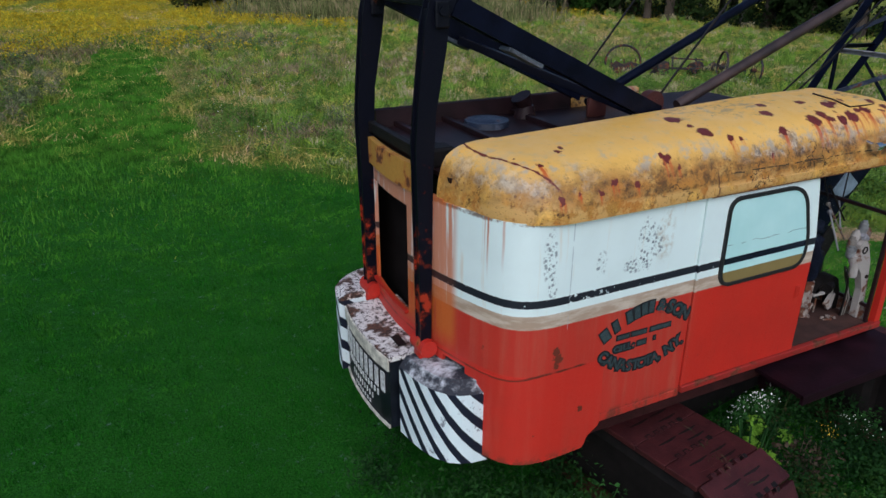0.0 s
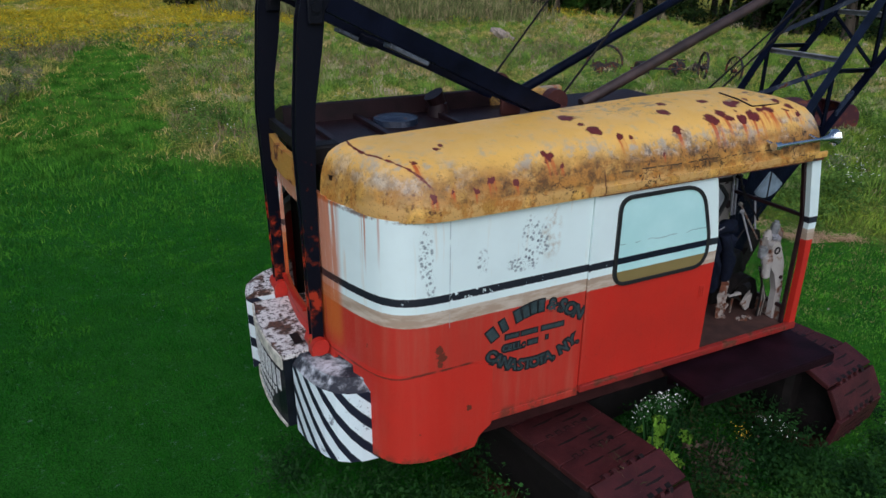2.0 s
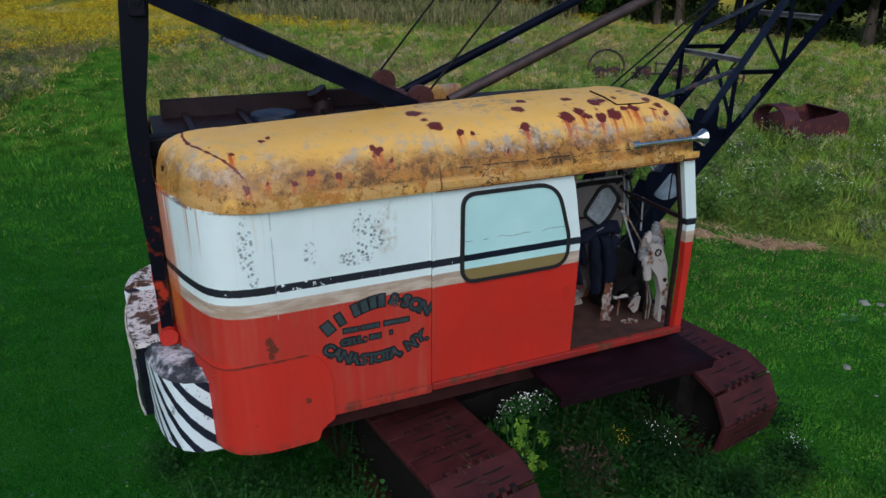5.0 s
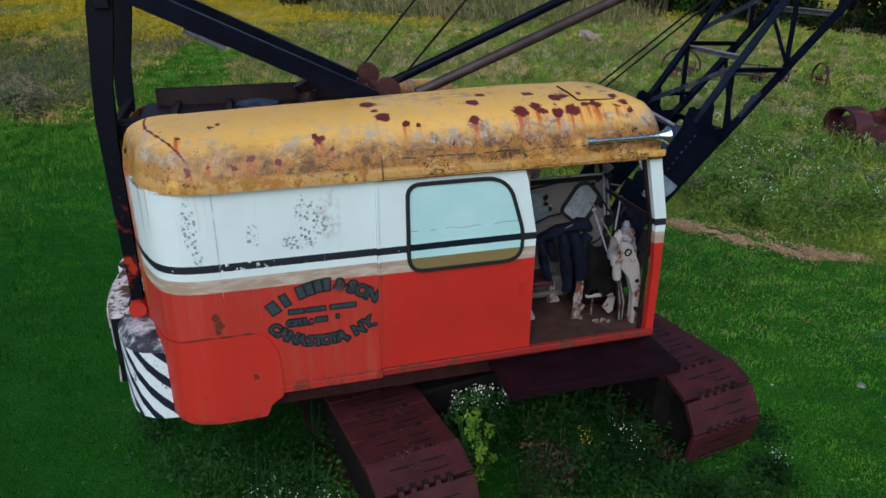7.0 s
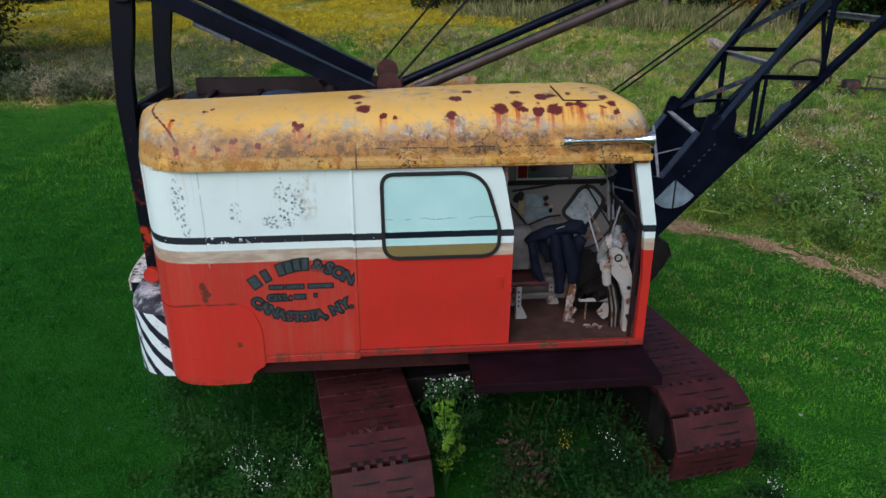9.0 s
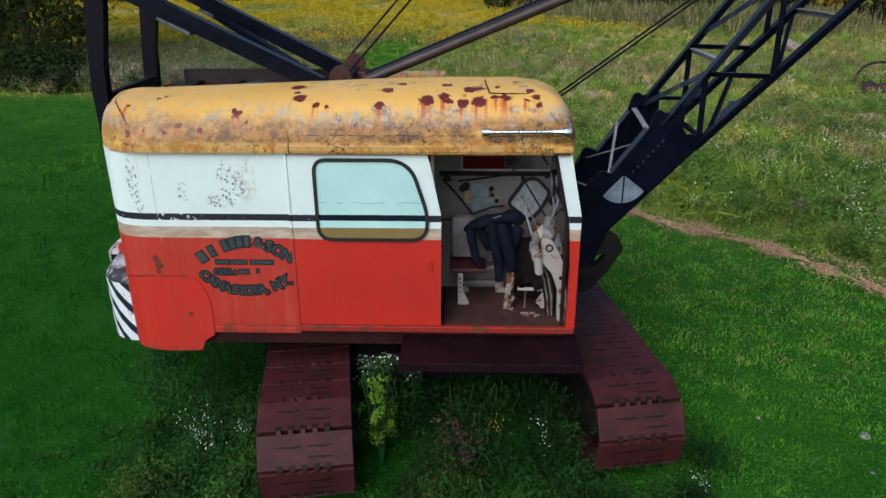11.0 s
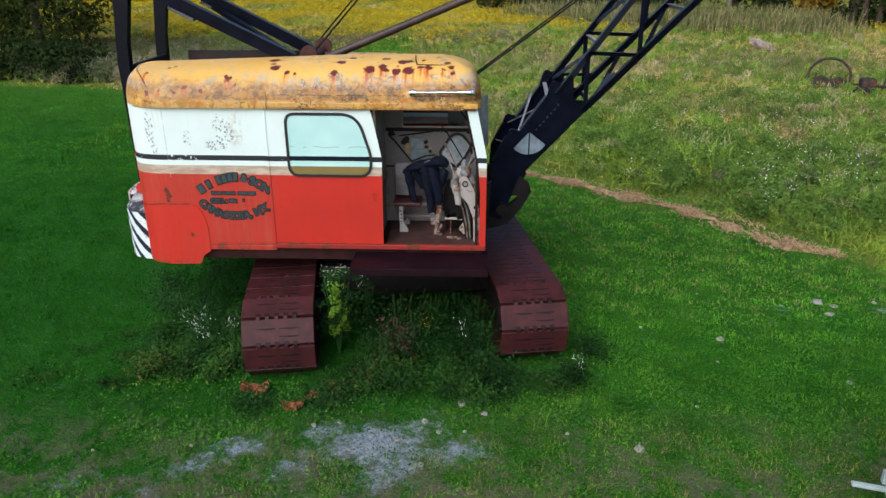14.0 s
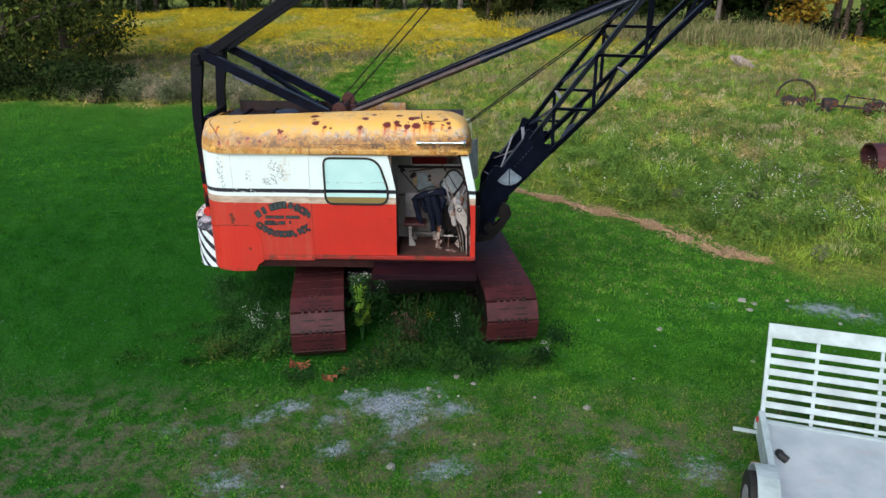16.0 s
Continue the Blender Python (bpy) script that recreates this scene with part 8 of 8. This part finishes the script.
def build_junk():
    iron = rusty("old_black_iron", (0.016, 0.015, 0.017), 0.55, 0.7, 7.0, (0.05, 0.025, 0.018))
    hoop = thing("old_implement", "hooped black iron seeder rusting in the meadow grass", "farm machine", (16.55, 18.7, 0), -25)
    ringpts = [(0.68 * math.cos(a), 0.12 * math.sin(a), 0.42 + 0.62 * math.sin(a)) for a in np.linspace(-0.25, math.pi + 0.25, 25)]
    part("hoop", tube(bmesh.new(), ringpts, 0.045, 8), iron, hoop, smooth=True)
    part("hopper", prism(bmesh.new(), [(-0.62, 0.0), (0.10, 0.0), (0.62, 0.10), (0.58, 0.36), (0.30, 0.44), (0.05, 0.33), (-0.25, 0.46), (-0.55, 0.30)], -0.28, 0.10), iron, hoop)
    for x in (-0.5, 0.0, 0.45):
        part("frame_bar", beam(bmesh.new(), (x, -0.3, 0.05), (x + 0.1, 0.25, 0.5), 0.05, 0.04, 0.005), iron, hoop)
    spoked_wheel("iron_wheel", "black iron farm wheel beside old machine parts", (18.6, 15.7, 0.50), 0.55, 5, 60, iron)
    spoked_wheel("iron_wheel", "black iron farm wheel behind old machine parts", (19.3, 14.9, 0.45), 0.50, 4, 75, iron)
    m = thing("old_implement", "broken black farm implement rusting in the meadow grass", "farm machine", (17.4, 17.4, 0), -10)
    for p, q, w in (((-0.6, 0, .35), (1.8, -.6, .30), .08), ((0.2, -.3, .1), (0.5, .2, .7), .06), ((1.0, -.6, .1), (1.3, -.1, .65), .06), ((0.4, .2, .65), (1.5, -.3, .6), .05), ((-.6, .1, .0), (-.3, -.2, .5), .07), ((1.6, -.7, 0), (1.9, -.4, .55), .05)):
        part("frame_bar", beam(bmesh.new(), p, q, w, w, 0.01), iron, m)
    part("gear_case", box(bmesh.new(), (-.2, -.15, .35), (.5, .4, .5), .08), iron, m, smooth=True)
    m = thing("old_implement", "pile of black machine drums in the meadow grass", "farm machine", (18.9, 17.2, 0), 20)
    part("drum", rod(bmesh.new(), (-.4, 0, .24), (.3, .1, .24), .24, 20), iron, m, smooth=True)
    part("drum", rod(bmesh.new(), (.5, -.4, .18), (1.0, -.2, .18), .20, 20), iron, m, smooth=True)
    part("frame_bar", beam(bmesh.new(), (-.8, -.2, .25), (1.4, -.5, .3), .1, .1, .01), iron, m)
    # pale stump of driftwood-like wood
    bm = bmesh.new()
    bmesh.ops.create_icosphere(bm, subdivisions=3, radius=1.0)
    for v in bm.verts:
        n = noise.noise(v.co * 2.1) * 0.35 + noise.noise(v.co * 5) * 0.12
        v.co = Vector((v.co.x * 0.62, v.co.y * 0.28, v.co.z * 0.26)) * (1 + n) + Vector((0, 0, 0.32 - 0.28 * v.co.x))
    ob = tagged(part("stump", bm, ROOT, None, smooth=True), "pale weathered stump lying in the meadow grass", "stump")
    ob.matrix_basis = pose(18.2, 29.2, 0.05, 0, 0, -20) @ Matrix.Scale(0.95, 4)
    # rust-red bucket in the long grass
    b = thing("dragline_bucket", "rust-red steel crane bucket lying in tall grass", "bucket", (14.9, 8.4, 0.0), 174)
    red = rusty("rust_red_plate", (0.060, 0.014, 0.020), 0.40, 0.6, 4.0, (0.14, 0.035, 0.02))
    pts = [(-0.70 + 0.42 * math.cos(a), 0.46 + 0.42 * math.sin(a)) for a in np.linspace(math.radians(100), math.radians(270), 10)] + [(0.75, 0.04)]
    inn = [(p[0] * 0.94 + 0.01, 0.03 + 0.46 + (p[1] - 0.46) * 0.90) for p in pts]
    part("shell", prism(bmesh.new(), pts + inn[::-1], -0.55, 0.55), red, b)
    for y in (-0.55, 0.55):
        part("side_plate", prism(bmesh.new(), pts + [(0.85, 0.62), (-0.60, 0.80)], y - 0.015, y + 0.015), red, b)
    bm = bmesh.new()
    arch = [(0.70, 0.57 * math.cos(a), 0.60 + 0.42 * math.sin(a)) for a in np.linspace(0, math.pi, 12)]
    inner = [(0.70, p[1] * 0.92, 0.60 + (p[2] - 0.60) * 0.9) for p in arch]
    prism(bm, [(p[1], p[2]) for p in arch] + [(p[1], p[2]) for p in inner[::-1]], 0.42, 0.86, "x")
    part("arch", bm, red, b)
    for k in range(4):
        part("tooth", box(bmesh.new(), (0.84, -0.42 + k * 0.28, 0.05), (0.22, 0.09, 0.06), 0.01), red, b)
    # stones in the worn turf
    base_me = None
    r = random.Random(3)
    spots = [(3.67, -1.14, .05), (3.30, -1.45, .035), (2.2, -1.55, .03), (3.9, -1.3, .03), (5.35, -1.82, .05), (8.43, 1.37, .07), (8.6, 1.25, .05), (2.95, -3.05, .06), (6.8, .32, .045), (8.43, 1.02, .05), (6.6, -.2, .02), (5.9, .6, .02), (6.9, 1.6, .02), (6.1, -1.1, .02), (7.9, -.6, .03), (4.7, -1.6, .018), (1.1, -1.9, .018), (0.2, -2.0, .016), (.9, -2.9, .018), (3.9, -2.6, .02), (4.6, -3.4, .022), (2.0, -2.3, .018), (5.6, -3.2, .02), (9.2, 1.4, .03), (10.2, .9, .04), (9.7, .6, .03), (3.3, -2.1, .025), (2.6, -1.9, .022), (1.8, -3.4, .02), (3.45, -1.62, .03), (3.05, -1.75, .025), (2.45, -1.5, .02), (3.7, -1.6, .022)]
    for i, (x, y, s) in enumerate(spots):
        if base_me is None:
            bm = bmesh.new()
            bmesh.ops.create_icosphere(bm, subdivisions=2, radius=1.0)
            for v in bm.verts:
                v.co *= 1 + 0.3 * noise.noise(v.co * 1.7)
            ob = part("stone", bm, STONE, None, smooth=True)
            base_me = ob.data
        else:
            ob = new("stone", base_me)
        ob.matrix_basis = pose(x, y, s * 0.25, 0, 0, r.uniform(0, 360)) @ Matrix.Diagonal((s * r.uniform(.8, 1.4), s, s * 0.6, 1))
        tagged(ob, "pale limestone lying in the worn turf", "stone", "stones in the yard")
    for x, y, s, rz in ((1.92, -1.28, .10, 20), (2.08, -1.12, .08, 70), (1.45, -.98, .13, 10)):
        bm = bmesh.new()
        bmesh.ops.create_grid(bm, x_segments=9, y_segments=7, size=1.0)
        for v in bm.verts:
            edge = 1 - 0.30 * noise.noise(Vector((v.co.x * 1.3, v.co.y * 1.3, rz)))
            v.co = Vector((v.co.x * s * edge, v.co.y * s * 0.55 * edge, 0.03 + s * 0.5 * v.co.x ** 2 + s * 0.3 * noise.noise(v.co * 1.8)))
        bmesh.ops.solidify(bm, geom=bm.faces[:], thickness=0.008)
        ob = tagged(part("rust_flake", bm, FLAKE, None), "orange-rusted scrap of steel lying in the grass", "scrap")
        ob.matrix_basis = pose(x, y, 0.01, 12, 8, rz)


build_windrow()
build_trailer()
build_junk()
